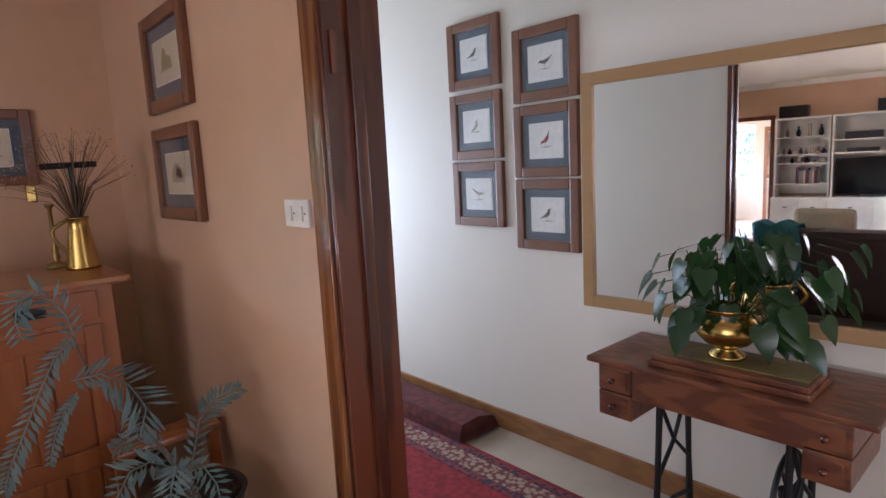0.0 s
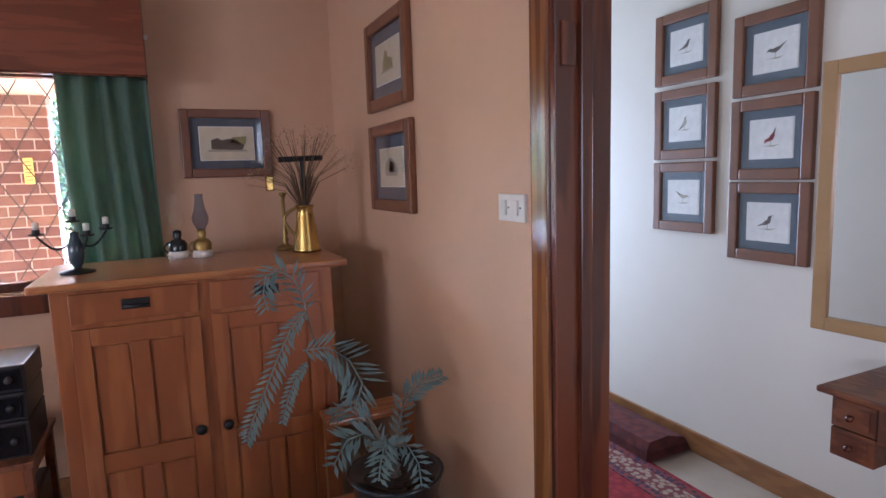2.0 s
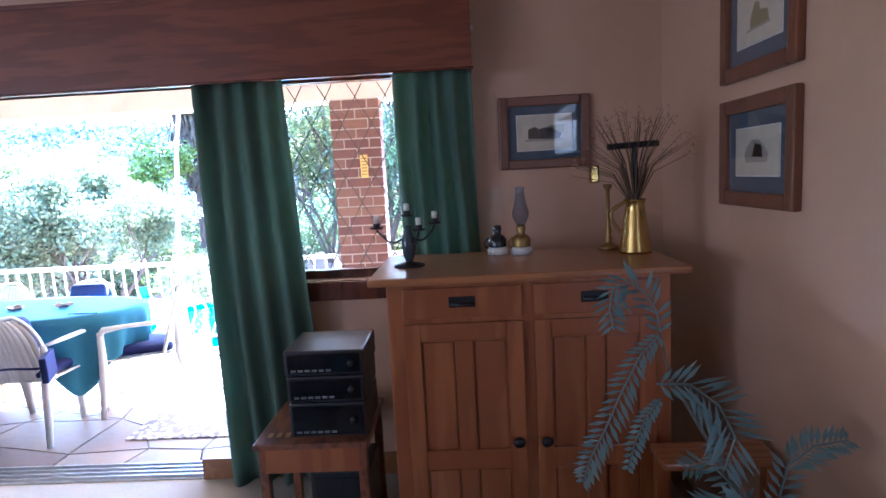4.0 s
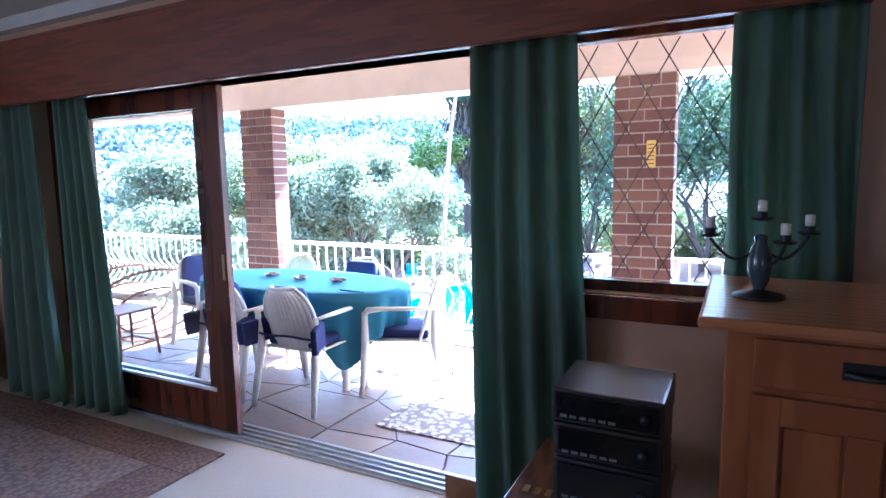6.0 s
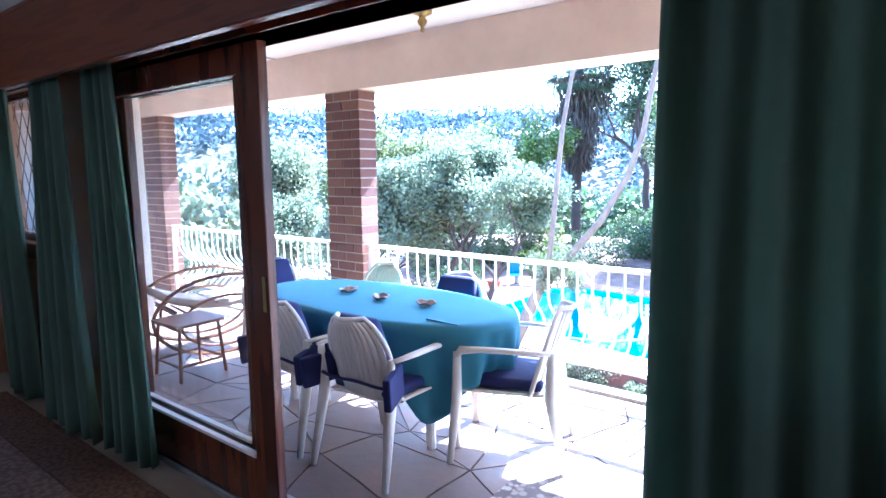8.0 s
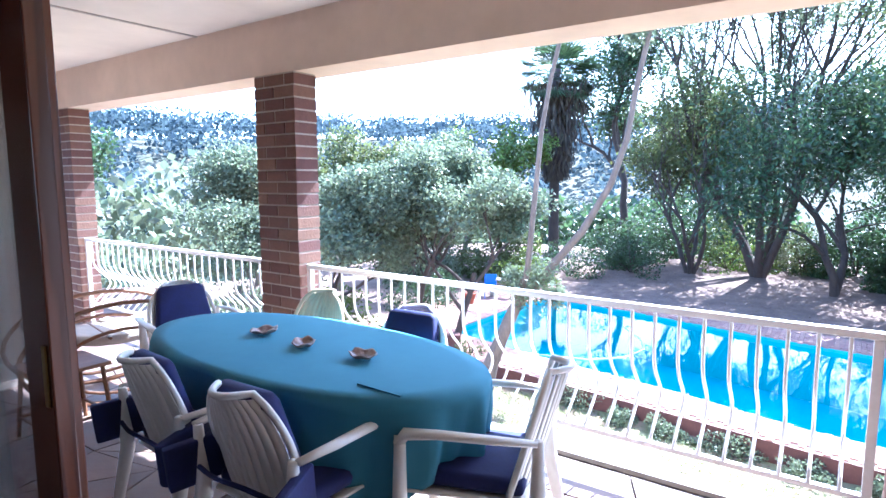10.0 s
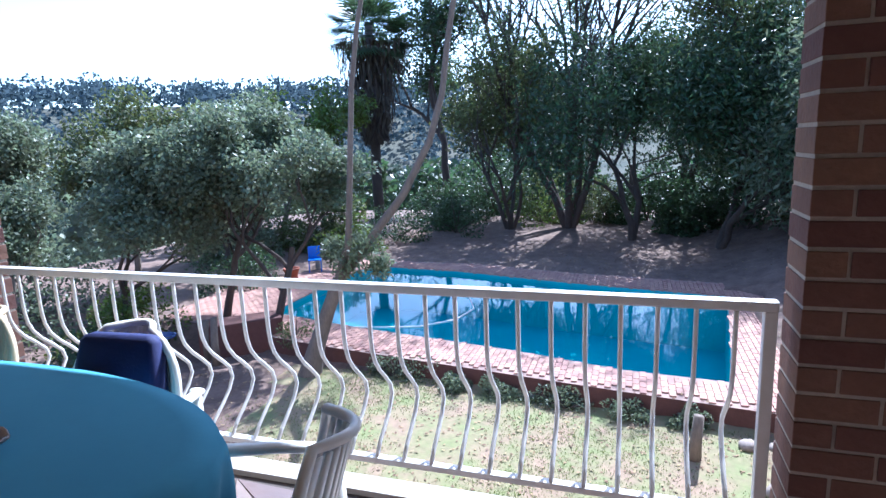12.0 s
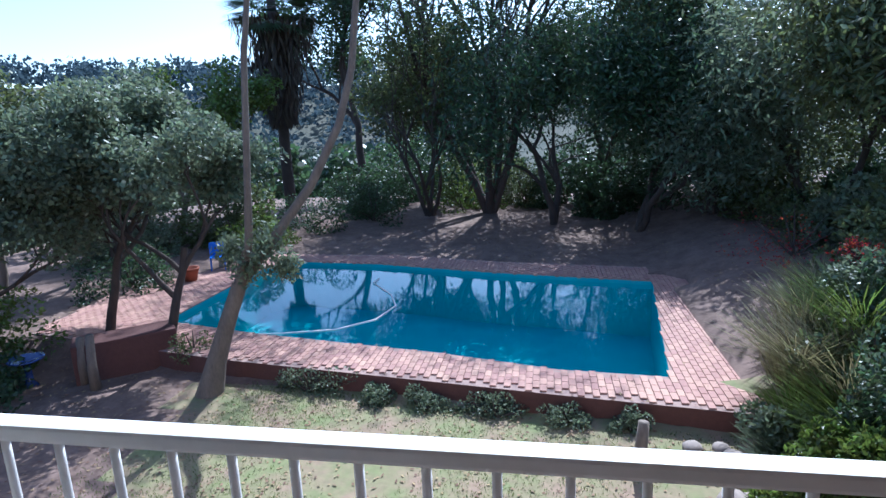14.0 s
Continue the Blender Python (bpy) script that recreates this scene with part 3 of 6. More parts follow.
def cloth():
    bm = bmesh.new()
    n, top = 160, []
    for k in range(n):
        a = math.tau * k / n
        ox, oy = oval(a)
        top.append((a, ox, oy))
    centre = bm.verts.new((0, 0, 0.763))
    rows = []
    for j in range(13):
        ring = []
        for a, ox, oy in top:
            if j < 4:
                s = (0.35, 0.7, 0.9, 1.0)[j]
                ring.append(bm.verts.new((ox * tb * s, oy * ta * s, 0.763 - (0.004 if j == 3 else 0))))
            else:
                v = (j - 3) / 9
                drop = 0.22 + 0.12 * (max(0, -math.cos(2 * a)) ** 2) * (1 if abs(math.sin(a)) > 0 else 1)
                drop += 0.36 * math.exp(-((math.atan2(math.sin(a - 0.78), math.cos(a - 0.78))) / 0.25) ** 2)
                drop = min(drop, 0.70)
                fold = 0.028 * math.sin(a * 13 + 0.6 * math.sin(3 * a)) + 0.012 * math.sin(a * 29)
                s = 1.0 + 0.012 - 0.05 * v * v
                ex = fold * v * 1.4
                ring.append(bm.verts.new((ox * (tb * s + ex), oy * (ta * s + ex), 0.757 - drop * v)))
        rows.append(ring)
    for k in range(n):
        bm.faces.new((centre, rows[0][k], rows[0][(k + 1) % n]))
    for a, b in zip(rows, rows[1:]):
        for k in range(n):
            bm.faces.new((a[k], b[k], b[(k + 1) % n], a[(k + 1) % n]))
    return bm


tc = thing("tablecloth", "blue-green tablecloth hanging in folds over the oval table", "tablecloth", x=TX, y=TY, z=ZB)
ob = part("cloth", cloth(), CLOTH, tc, smooth=True)
ob.modifiers.new("thickness", "SOLIDIFY").thickness = 0.003

for i, (dx, dy) in enumerate(((-4.765, -3.90), (-4.725, -3.56), (-4.75, -3.20))):
    d = thing("shell_dish", ("small shell ashtray on the tablecloth", "dark shell ashtray on the middle of the tablecloth", "brown shell ashtray near the end of the tablecloth")[i], "ashtray", "shell dishes on the table", x=dx, y=dy, z=ZB + 0.764, rz=40 * i)
    bm = bmesh.new()
    sheet(bm, 28, 6, lambda u, v: ((0.015 + 0.06 * v) * math.cos(math.tau * u) * (1 + 0.06 * math.sin(u * math.tau * 7) * v), (0.012 + 0.045 * v) * math.sin(math.tau * u), 0.004 + 0.022 * v * v + 0.006 * v * math.sin(u * math.tau * 5)))
    bmesh.ops.remove_doubles(bm, verts=bm.verts, dist=1e-4)
    o = part("shell", bm, SHELL, d, smooth=True)
    o.modifiers.new("thickness", "SOLIDIFY").thickness = 0.005
bm = boxes((-0.004, 0.004, -0.11, 0.11, 0, 0.007))
pn = thing("table_cloth_clip", "thin pale strip lying on the tablecloth", "strip", x=-4.49, y=-2.88, z=ZB + 0.765, rz=-2)
part("strip", bm, CLOTH, pn)


def chair(plastic, x, y, rz, label, seat_pad=True, pocket=True, back_pad=True):
    c = thing("garden_chair", label, "chair", "garden chairs round the table", x=x, y=y, z=ZB, rz=rz)
    # the chair faces +y of its own frame
    bm = bmesh.new()
    sheet(bm, 10, 10, lambda u, v: ((u - 0.5) * (0.44 + 0.05 * v), -0.21 + 0.45 * v, 0.415 - 0.025 * math.sin(math.pi * u) * math.sin(math.pi * v)))
    o = part("seat", bm, plastic, c, smooth=True)
    o.modifiers.new("thickness", "SOLIDIFY").thickness = 0.012
    bm = bmesh.new()

    def back(u, v):
        w = 0.225 * (1 - 0.10 * v) * (1 if v < 0.55 else math.sqrt(max(0.0, 1 - ((v - 0.55) / 0.45) ** 2 * 0.80)))
        s = 2 * u - 1
        return (s * w, -0.215 - 0.13 * v + 0.075 * s * s, 0.405 + 0.45 * v)
    slats = 12
    rim = bmesh.new()
    tube(rim, [back(0, k / 12) for k in range(13)] + [back(k / 8, 1) for k in range(1, 8)] + [back(1, 1 - k / 12) for k in range(13)], 0.013, 8)
    part("back_rim", rim, plastic, c, smooth=True)
    for k in range(slats):
        u0 = 0.04 + 0.92 * k / slats
        sb = bmesh.new()
        sheet(sb, 2, 10, lambda u, v: back(u0 + u * 0.92 / slats * (0.72 if not back_pad else 0.97), 0.03 + v * 0.94))
        o = part("back_slat", sb, plastic, c, smooth=True)
        o.modifiers.new("thickness", "SOLIDIFY").thickness = 0.008
    for s in (-1, 1):
        bm = bmesh.new()
        pts = [(s * 0.27, -0.25, 0.66), (s * 0.285, -0.1, 0.665), (s * 0.285, 0.1, 0.66), (s * 0.28, 0.22, 0.645), (s * 0.27, 0.255, 0.60)]
        tube(bm, pts, (0.018, 0.024, 0.026, 0.024, 0.018), 8)
        for v in bm.verts:
            v.co.z = 0.655 + (v.co.z - 0.655) * (0.6 if v.co.y < 0.2 else 1)
        part("armrest", bm, plastic, c, smooth=True)
        bm = bmesh.new()
        tube(bm, ((s * 0.285, 0.285, 0), (s * 0.265, 0.25, 0.36), (s * 0.27, 0.245, 0.63)), (0.018, 0.03, 0.022), 8)
        part("front_leg", bm, plastic, c, smooth=True)
        bm = bmesh.new()
        tube(bm, ((s * 0.26, -0.33, 0), (s * 0.235, -0.25, 0.40), (s * 0.25, -0.25, 0.66)), (0.018, 0.032, 0.018), 8)
        part("rear_leg", bm, plastic, c, smooth=True)
    if seat_pad:
        cu = part("seat_cushion", boxes((-0.215, 0.215, -0.2, 0.235, 0.42, 0.485), bevel=0.028), CUSHION, c, "navy blue seat cushion", smooth=True)
    if seat_pad and back_pad:
        bm = bmesh.new()
        box(bm, -0.20, 0.20, -0.03, 0.045, 0, 0.39, bevel=0.03)
        for v in bm.verts:
            if v.co.z > 0.2:
                v.co.x *= 1 - 0.34 * ((v.co.z - 0.2) / 0.185) ** 2
        bmesh.ops.transform(bm, matrix=pose(0, -0.150, 0.47, 15, 0, 0), verts=bm.verts)
        part("back_cushion", bm, CUSHION, c, "navy blue back cushion", smooth=True)
    if pocket:
        for s in (-1, 1):
            bm = bmesh.new()
            box(bm, -0.012, 0.03, -0.16, 0.04, 0, 0.17, bevel=0.012)
            bmesh.ops.transform(bm, matrix=pose(s * 0.24, -0.20, 0.45, 6, 0, 20 * s), verts=bm.verts)
            part("cushion_flap", bm, CUSHION, c, "dark flap of the cushion tied round the chair")
        bm = bmesh.new()
        tube(bm, [(-0.22 + 0.055 * k, -0.275 - 0.02 * math.sin(k * 0.4), 0.52 - 0.006 * math.sin(k)) for k in range(9)], 0.009, 6)
        part("tie", bm, CUSHION, c)
    return c


chair(CHAIRPLASTIC, -4.32, -3.14, 92, "white plastic chair with tied navy cushion by the sliding door")
chair(CHAIRPLASTIC, -4.33, -3.74, 86, "white plastic garden chair with navy cushion, second along the table")
chair(CHAIRPLASTIC, -4.80, -2.62, -160, "white plastic chair with navy seat cushion at the table head", pocket=False, back_pad=False)
chair(CHAIRPLASTIC, -5.09, -3.35, -86, "white plastic garden chair with navy back cushion, by the railing", pocket=False)
chair(CREAMPLASTIC, -5.12, -4.13, -90, "cream plastic garden chair by the railing with a small cushion", seat_pad=False, pocket=False)
chair(CHAIRPLASTIC, -5.0, -4.92, -12, "white plastic chair with navy cushion at the far table end", pocket=False)

# cane rocker
rk = thing("rocking_chair", "brown cane rocking lounger with a pale cushion", "rocking chair", x=-4.92, y=-5.85, z=ZB, rz=80)
for s in (-1, 1):
    bm = bmesh.new()
    tube(bm, [(s * 0.28, 0.62 * math.cos(a), 0.36 + 0.345 * math.sin(a)) for a in (math.tau * k / 28 for k in range(29))], 0.016, 8)
    part("rocker", bm, CANE, rk, smooth=True)
    bm = bmesh.new()
    tube(bm, [(s * 0.28, 0.40 * math.cos(a), 0.30 + 0.22 * math.sin(a)) for a in (math.tau * k / 28 for k in range(29))], 0.013, 8)
    part("inner_hoop", bm, CANE, rk, smooth=True)
for k in range(7):
    bm = bmesh.new()
    a = -2.4 + 0.55 * k
    tube(bm, ((-0.28, 0.45 * math.sin(a), 0.42 + 0.05 * math.cos(a)), (0.28, 0.45 * math.sin(a), 0.42 + 0.05 * math.cos(a))), 0.011, 6)
    part("cross_bar", bm, CANE, rk)
bm = bmesh.new()
sheet(bm, 6, 14, lambda u, v: ((u - 0.5) * 0.5, -0.5 + 1.0 * v, 0.47 + 0.12 * (2 * v - 1) ** 2))
o = part("cushion", bm, mat("pale_cushion", (0.50, 0.44, 0.38), 0.9, scale=8, fine=0.08), rk, "pale cushion", smooth=True)
o.modifiers.new("thickness", "SOLIDIFY").thickness = 0.06
st = thing("cane_stool", "small brown cane side table beside the rocker", "side table", x=-4.38, y=-5.35, z=ZB)
part("tabletop", boxes((-0.2, 0.2, -0.2, 0.2, 0.42, 0.445), bevel=0.006), CANE, st)
for sx in (-1, 1):
    for sy in (-1, 1):
        bm = bmesh.new()
        tube(bm, ((sx * 0.19, sy * 0.19, 0), (sx * 0.16, sy * 0.16, 0.42)), 0.014, 8)
        part("leg", bm, CANE, st)
for k in range(4):
    bm = bmesh.new()
    a = k * math.pi / 2
    tube(bm, ((0.18 * math.cos(a) - 0.18 * math.sin(a), 0.18 * math.sin(a) + 0.18 * math.cos(a), 0.12), (0.18 * math.cos(a) + 0.18 * math.sin(a), 0.18 * math.sin(a) - 0.18 * math.cos(a), 0.12)), 0.01, 6)
    part("stretcher", bm, CANE, st)

dm = thing("door_mat", "pale patterned woven mat on the balcony paving", "mat", x=-4.55, y=-1.94, z=ZB, rz=0)
part("field", boxes((-0.30, 0.42, -0.42, 0.42, 0.002, 0.010)), mat("mat_field", (0.40, 0.35, 0.30), 0.95, color2=(0.20, 0.17, 0.16), scale=24, kind="voronoi", contrast=2.2, bump=0.2), dm)
part("border", boxes((-0.36, 0.48, -0.48, -0.42, 0.002, 0.011), (-0.36, 0.48, 0.42, 0.48, 0.002, 0.011), (-0.36, -0.30, -0.42, 0.42, 0.002, 0.011), (0.42, 0.48, -0.42, 0.42, 0.002, 0.011)), mat("mat_border", (0.50, 0.45, 0.38), 0.95, color2=(0.16, 0.13, 0.13), scale=26, kind="voronoi", contrast=2, bump=0.2), dm)

cl = thing("ceiling_light", "small brass light fitting under the balcony ceiling", "ceiling light", x=-5.31, y=-3.66, z=2.64)
bm = bmesh.new()
lathe(bm, ((0, 0), (0.07, 0), (0.07, -0.02), (0.03, -0.035), (0.022, -0.05), (0.035, -0.07), (0.03, -0.09), (0.012, -0.11), (0.014, -0.14), (0, -0.15)), 16)
part("fitting", bm, BRASS_DULL, cl, smooth=True)

# ---- garden ----
ZP, ZL = -2.80, -3.15       # pool paving and lawn


def smooth(a, b, x):
    t = min(1, max(0, (x - a) / (b - a)))
    return t * t * (3 - 2 * t)


def ground_z(x, y):
    z = ZL
    # the bank that rises behind and beside the pool
    xw = -13.1 + 0.147 * max(-9.0, min(0.0, y))
    z += (ZP - 0.02 - ZL) * smooth(xw - 0.05, xw - 0.55, x)
    z += 0.9 * smooth(0.2, 4.0, y) * smooth(-6, -10, x)
    z += 0.25 * smooth(-24, -30, x)
    # the valley beyond, and the far hills
    r = math.hypot(x + 10, y)
    z -= 16 * smooth(-20, -60, y) * smooth(-8, -30, x)
    z -= 12 * smooth(-34, -90, x)
    far = smooth(120, 420, r)
    z += far * (63 + 5 * noise.noise((x * 0.006, y * 0.006, 0)) + 2 * noise.noise((x * 0.02, y * 0.02, 3)))
    z += 0.05 * noise.noise((x * 0.7, y * 0.7, 1)) * (1 if x < -14 or y < -9 else 0.5)
    return z


POOL = [(-14.16, -0.06), (-14.31, -1.81), (-14.89, -4.03), (-15.62, -7.93), (-16.28, -10.61), (-19.44, -10.59), (-21.26, -10.61), (-21.97, -10.02), (-21.65, -7.15), (-20.69, -3.50), (-19.87, 0.64)]


def inside(x, y, poly):
    c = False
    for (x0, y0), (x1, y1) in zip(poly, poly[1:] + poly[:1]):
        if (y0 > y) != (y1 > y) and x < (x1 - x0) * (y - y0) / (y1 - y0) + x0:
            c = not c
    return c


bm = bmesh.new()
xs = [-900, -600, -420, -300, -220, -160, -120, -95, -75, -60, -50, -42, -36] + [-32 + 0.5 * k for k in range(57)] + [10, 40, 120, 400, 900]
ys = [-900, -600, -400, -280, -200, -150, -110, -80, -60, -48, -40, -32, -27, -23] + [-20 + 0.5 * k for k in range(61)] + [13, 18, 26, 40, 70, 140, 300, 600, 900]
grid = {}
for ix, x in enumerate(xs):
    for iy, y in enumerate(ys):
        z = ground_z(x, y)
        if inside(x, y, [(px + (0.3 if px > -17 else -0.5), py + (0.5 if py > -5 else -0.5)) for px, py in POOL]):
            z = -5.4
        grid[ix, iy] = bm.verts.new((x, y, z))
for ix in range(len(xs) - 1):
    for iy in range(len(ys) - 1):
        f = bm.faces.new((grid[ix, iy], grid[ix + 1, iy], grid[ix + 1, iy + 1], grid[ix, iy + 1]))
        cx, cy = (xs[ix] + xs[ix + 1]) / 2, (ys[iy] + ys[iy + 1]) / 2
        lawn = cx > -14.0 and cy > -8.2 + 0.25 * (cx + 13) and cy < 1.5
        f.material_index = 0 if lawn else 1
        f.smooth = True
me = mesh_of("ground", bm)
for m_ in (GRASS, EARTH, mat("far_wooded_hills", (0.035, 0.045, 0.03), 1.0, color2=(0.09, 0.085, 0.06), scale=0.12, contrast=1.5, fine=0.3)):
    me.materials.append(m_)
for f in me.polygons:
    if (f.center.x + 10) ** 2 + f.center.y ** 2 > 45 ** 2:
        f.material_index = 2
structure("ground", me, GRASS, "sloping garden ground with patchy lawn, earth and far wooded hills")

# pool
wz = ZP - 0.10
water = bpy.data.materials.new("pool_water")
water.use_nodes = True
nt = water.node_tree
b = nt.nodes["Principled BSDF"]
out = nt.nodes["Material Output"]
tr, gl, mx, nz, bp = (nt.nodes.new("ShaderNode" + k) for k in ("BsdfTransparent", "BsdfGlossy", "MixShader", "TexNoise", "Bump"))
tr.inputs[0].default_value = (0.66, 0.95, 0.96, 1)
gl.inputs["Roughness"].default_value = 0.04
nz.inputs["Scale"].default_value, nz.inputs["Detail"].default_value = 3.0, 3.0
bp.inputs["Strength"].default_value, bp.inputs["Distance"].default_value = 0.12, 0.05
for a_, b_ in ((nz.outputs[0], bp.inputs["Height"]), (bp.outputs[0], gl.inputs["Normal"]), (gloss(nt, 0.03), mx.inputs[0]), (tr.outputs[0], mx.inputs[1]), (gl.outputs[0], mx.inputs[2]), (mx.outputs[0], out.inputs[0])):
    nt.links.new(a_, b_)
bm = bmesh.new()
bm.faces.new([bm.verts.new((x, y, wz)) for x, y in POOL])
structure("water", bm, water, "clear turquoise swimming pool water")
bm = bmesh.new()
top = [bm.verts.new((x, y, ZP + 0.005)) for x, y in POOL]
bot = [bm.verts.new((x, y, ZP - 1.5)) for x, y in POOL]
for k in range(len(POOL)):
    j = (k + 1) % len(POOL)
    bm.faces.new((top[k], bot[k], bot[j], top[j]))
bm.faces.new(bot)
structure("pool_basin", bm, POOLTILE, "turquoise plastered swimming pool basin")
# paving round the pool
cx0, cy0 = sum(p[0] for p in POOL) / len(POOL), sum(p[1] for p in POOL) / len(POOL)
OUTER = [(-12.95, 1.3), (-13.33, -1.6), (-13.67, -3.9), (-14.26, -8.0), (-15.3, -13.2), (-18.4, -13.6), (-21.2, -12.0), (-23.0, -11.0), (-22.9, -6.9), (-21.95, -3.2), (-21.2, 1.9)]
bm = bmesh.new()
i0 = [bm.verts.new((x, y, ZP + 0.005)) for x, y in POOL]
o0 = [bm.verts.new((x, y, ZP + 0.005)) for x, y in OUTER]
o1 = [bm.verts.new((x, y, ZP - 0.6)) for x, y in OUTER]
n = len(POOL)
for k in range(n):
    j = (k + 1) % n
    bm.faces.new((i0[k], i0[j], o0[j], o0[k]))
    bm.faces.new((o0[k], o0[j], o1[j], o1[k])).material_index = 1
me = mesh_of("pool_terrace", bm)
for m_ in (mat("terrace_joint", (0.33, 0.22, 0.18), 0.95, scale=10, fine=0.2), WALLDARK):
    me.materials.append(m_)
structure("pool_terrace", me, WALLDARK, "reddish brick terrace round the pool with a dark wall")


# ---- hall ----
def picture(x, z, w, h, facing, off, label, style, group, fw=0.045, mw=0.05):
    """A framed print. facing: n (on a wall of constant y, looking to -y) or e (on the west wall, looking to +x)."""
    c = thing("framed_picture", label, "picture", group)
    c.matrix_basis = pose(x, off, z) if facing == "n" else pose(off, x, z, 0, 0, 90)
    part("frame", boxes((-w / 2, -w / 2 + fw, -0.028, 0, -h / 2, h / 2), (w / 2 - fw, w / 2, -0.028, 0, -h / 2, h / 2), (-w / 2 + fw, w / 2 - fw, -0.028, 0, -h / 2, -h / 2 + fw), (-w / 2 + fw, w / 2 - fw, -0.028, 0, h / 2 - fw, h / 2), bevel=0.007), PICWOOD, c)
    part("mount", boxes((-w / 2 + fw, w / 2 - fw, -0.010, -0.002, -h / 2 + fw, h / 2 - fw)), MOUNT, c)
    a, b = w / 2 - fw - mw, h / 2 - fw - mw
    part("bevel", boxes((-a - 0.004, a + 0.004, -0.0115, -0.010, -b - 0.004, b + 0.004)), WHITEPAINT, c)
    part("print", boxes((-a, a, -0.013, -0.0115, -b, b)), PAPER_OLD if style in ("train", "animal", "animal2") else PAPER, c)

    def blob(pts, material, name):
        bm = bmesh.new()
        f = bmesh.new()
        vs = [f.verts.new((px * a, -0.0134, pz * b)) for px, pz in pts]
        f.faces.new(vs)
        bm.free()
        part(name, f, material, c)
    if style.startswith("bird"):
        k = int(style[4:])
        s = -1 if k in (2, 4) else 1
        tilt = (0.5, -0.5, 0.9, -1.1, -0.5, 0.6)[k - 1]
        ct, sn = math.cos(tilt), math.sin(tilt)
        body = [(-0.34, -0.02), (-0.2, -0.12), (0.05, -0.14), (0.2, -0.02), (0.28, 0.1), (0.42, 0.12), (0.28, 0.19), (0.18, 0.2), (0.05, 0.09), (-0.15, 0.07)]
        rot = lambda p: (s * (p[0] * ct - p[1] * sn) * 1.0, (p[0] * sn + p[1] * ct) * 1.0 + 0.05)
        blob([rot(p) for p in body], INK_RED if k == 4 else (INK_SOFT if k in (3, 5) else INK), "bird_shape")
        blob([rot(p) for p in ((-0.62, 0.05), (-0.3, -0.06), (-0.15, 0.03), (-0.3, 0.04))], INK, "tail_shape")
        blob([(-0.45, -0.36), (0.1, -0.42), (0.45, -0.3), (0.1, -0.34)], INK_SOFT, "branch_shape")
        blob([(-0.02, -0.36), (0.0, -0.1), (0.03, -0.1), (0.02, -0.36)], INK_SOFT, "leg_shape")
    elif style == "train":
        blob([(-0.6, -0.35), (0.55, -0.4), (0.65, -0.1), (0.3, 0.25), (0.1, 0.3), (-0.2, 0.2), (-0.35, 0.35), (-0.6, 0.2)], INK, "shape")
        blob([(0.1, 0.0), (0.7, -0.05), (0.75, 0.45), (0.2, 0.4)], INK_OLIVE, "shape")
        blob([(-0.75, -0.5), (0.75, -0.5), (0.7, -0.38), (-0.7, -0.38)], INK_SOFT, "ground_shape")
    elif style == "animal":
        blob([(-0.35, -0.4), (0.5, -0.35), (0.42, 0.1), (0.1, 0.2), (0.05, 0.5), (-0.15, 0.6), (-0.25, 0.3), (-0.35, 0.0)], INK_OLIVE, "animal_shape")
        blob([(-0.6, -0.5), (0.6, -0.45), (0.5, -0.35), (-0.5, -0.4)], INK_SOFT, "ground_shape")
    else:
        blob([(-0.5, -0.45), (0.5, -0.45), (0.55, -0.1), (0.35, 0.25), (0.1, 0.5), (-0.2, 0.5), (-0.45, 0.2), (-0.55, -0.1)], INK_SOFT, "animal_shape")
        blob([(-0.2, -0.2), (0.3, -0.25), (0.25, 0.25), (-0.05, 0.35)], INK, "shade_shape")
    g = part("glass", boxes((-w / 2 + fw, w / 2 - fw, -0.0165, -0.015, -h / 2 + fw, h / 2 - fw)), GLASS, c)
    g.visible_shadow = False
    return c


BIRDS = (("brown bird with a raised tail", "bird1", -2.46, 2.145), ("olive bird on a twig", "bird3", -2.46, 1.755), ("faint pale bird", "bird5", -2.46, 1.375),
         ("grey long-tailed bird", "bird2", -1.97, 2.025), ("small red bird", "bird4", -1.975, 1.645), ("black bird", "bird6", -1.975, 1.27))
for name, style, x, z in BIRDS:
    picture(x, z, 0.395 if x < -2.2 else 0.40, 0.365, "n", YH, "brown framed print of a " + name, style, "bird prints in the hall", fw=0.052, mw=0.045)
picture(-2.515, 1.995, 0.49, 0.37, "n", YP, "brown framed olive animal print, upper of two", "animal", "animal prints", fw=0.05, mw=0.055)
picture(-2.515, 1.568, 0.49, 0.365, "n", YP, "brown framed grey animal print, lower of two", "animal2", "animal prints", fw=0.05, mw=0.055)
picture(0.265, 1.725, 0.44, 0.345, "e", X0, "brown framed print of an old steam engine", "train", "", fw=0.045, mw=0.045)

sw = thing("light_switch", "white double light switch on the tan wall", "light switch")
part("plate", boxes((-1.650, -1.515, YP - 0.010, YP, 1.398, 1.474), bevel=0.003), WHITEPLASTIC, sw)
for sx in (-1.615, -1.555):
    part("rocker", boxes((sx - 0.012, sx + 0.012, YP - 0.016, YP - 0.010, 1.415, 1.457), bevel=0.002), WHITEPLASTIC, sw)
    part("screw", boxes((sx + 0.018, sx + 0.023, YP - 0.0115, YP - 0.010, 1.434, 1.439)), IRON, sw)

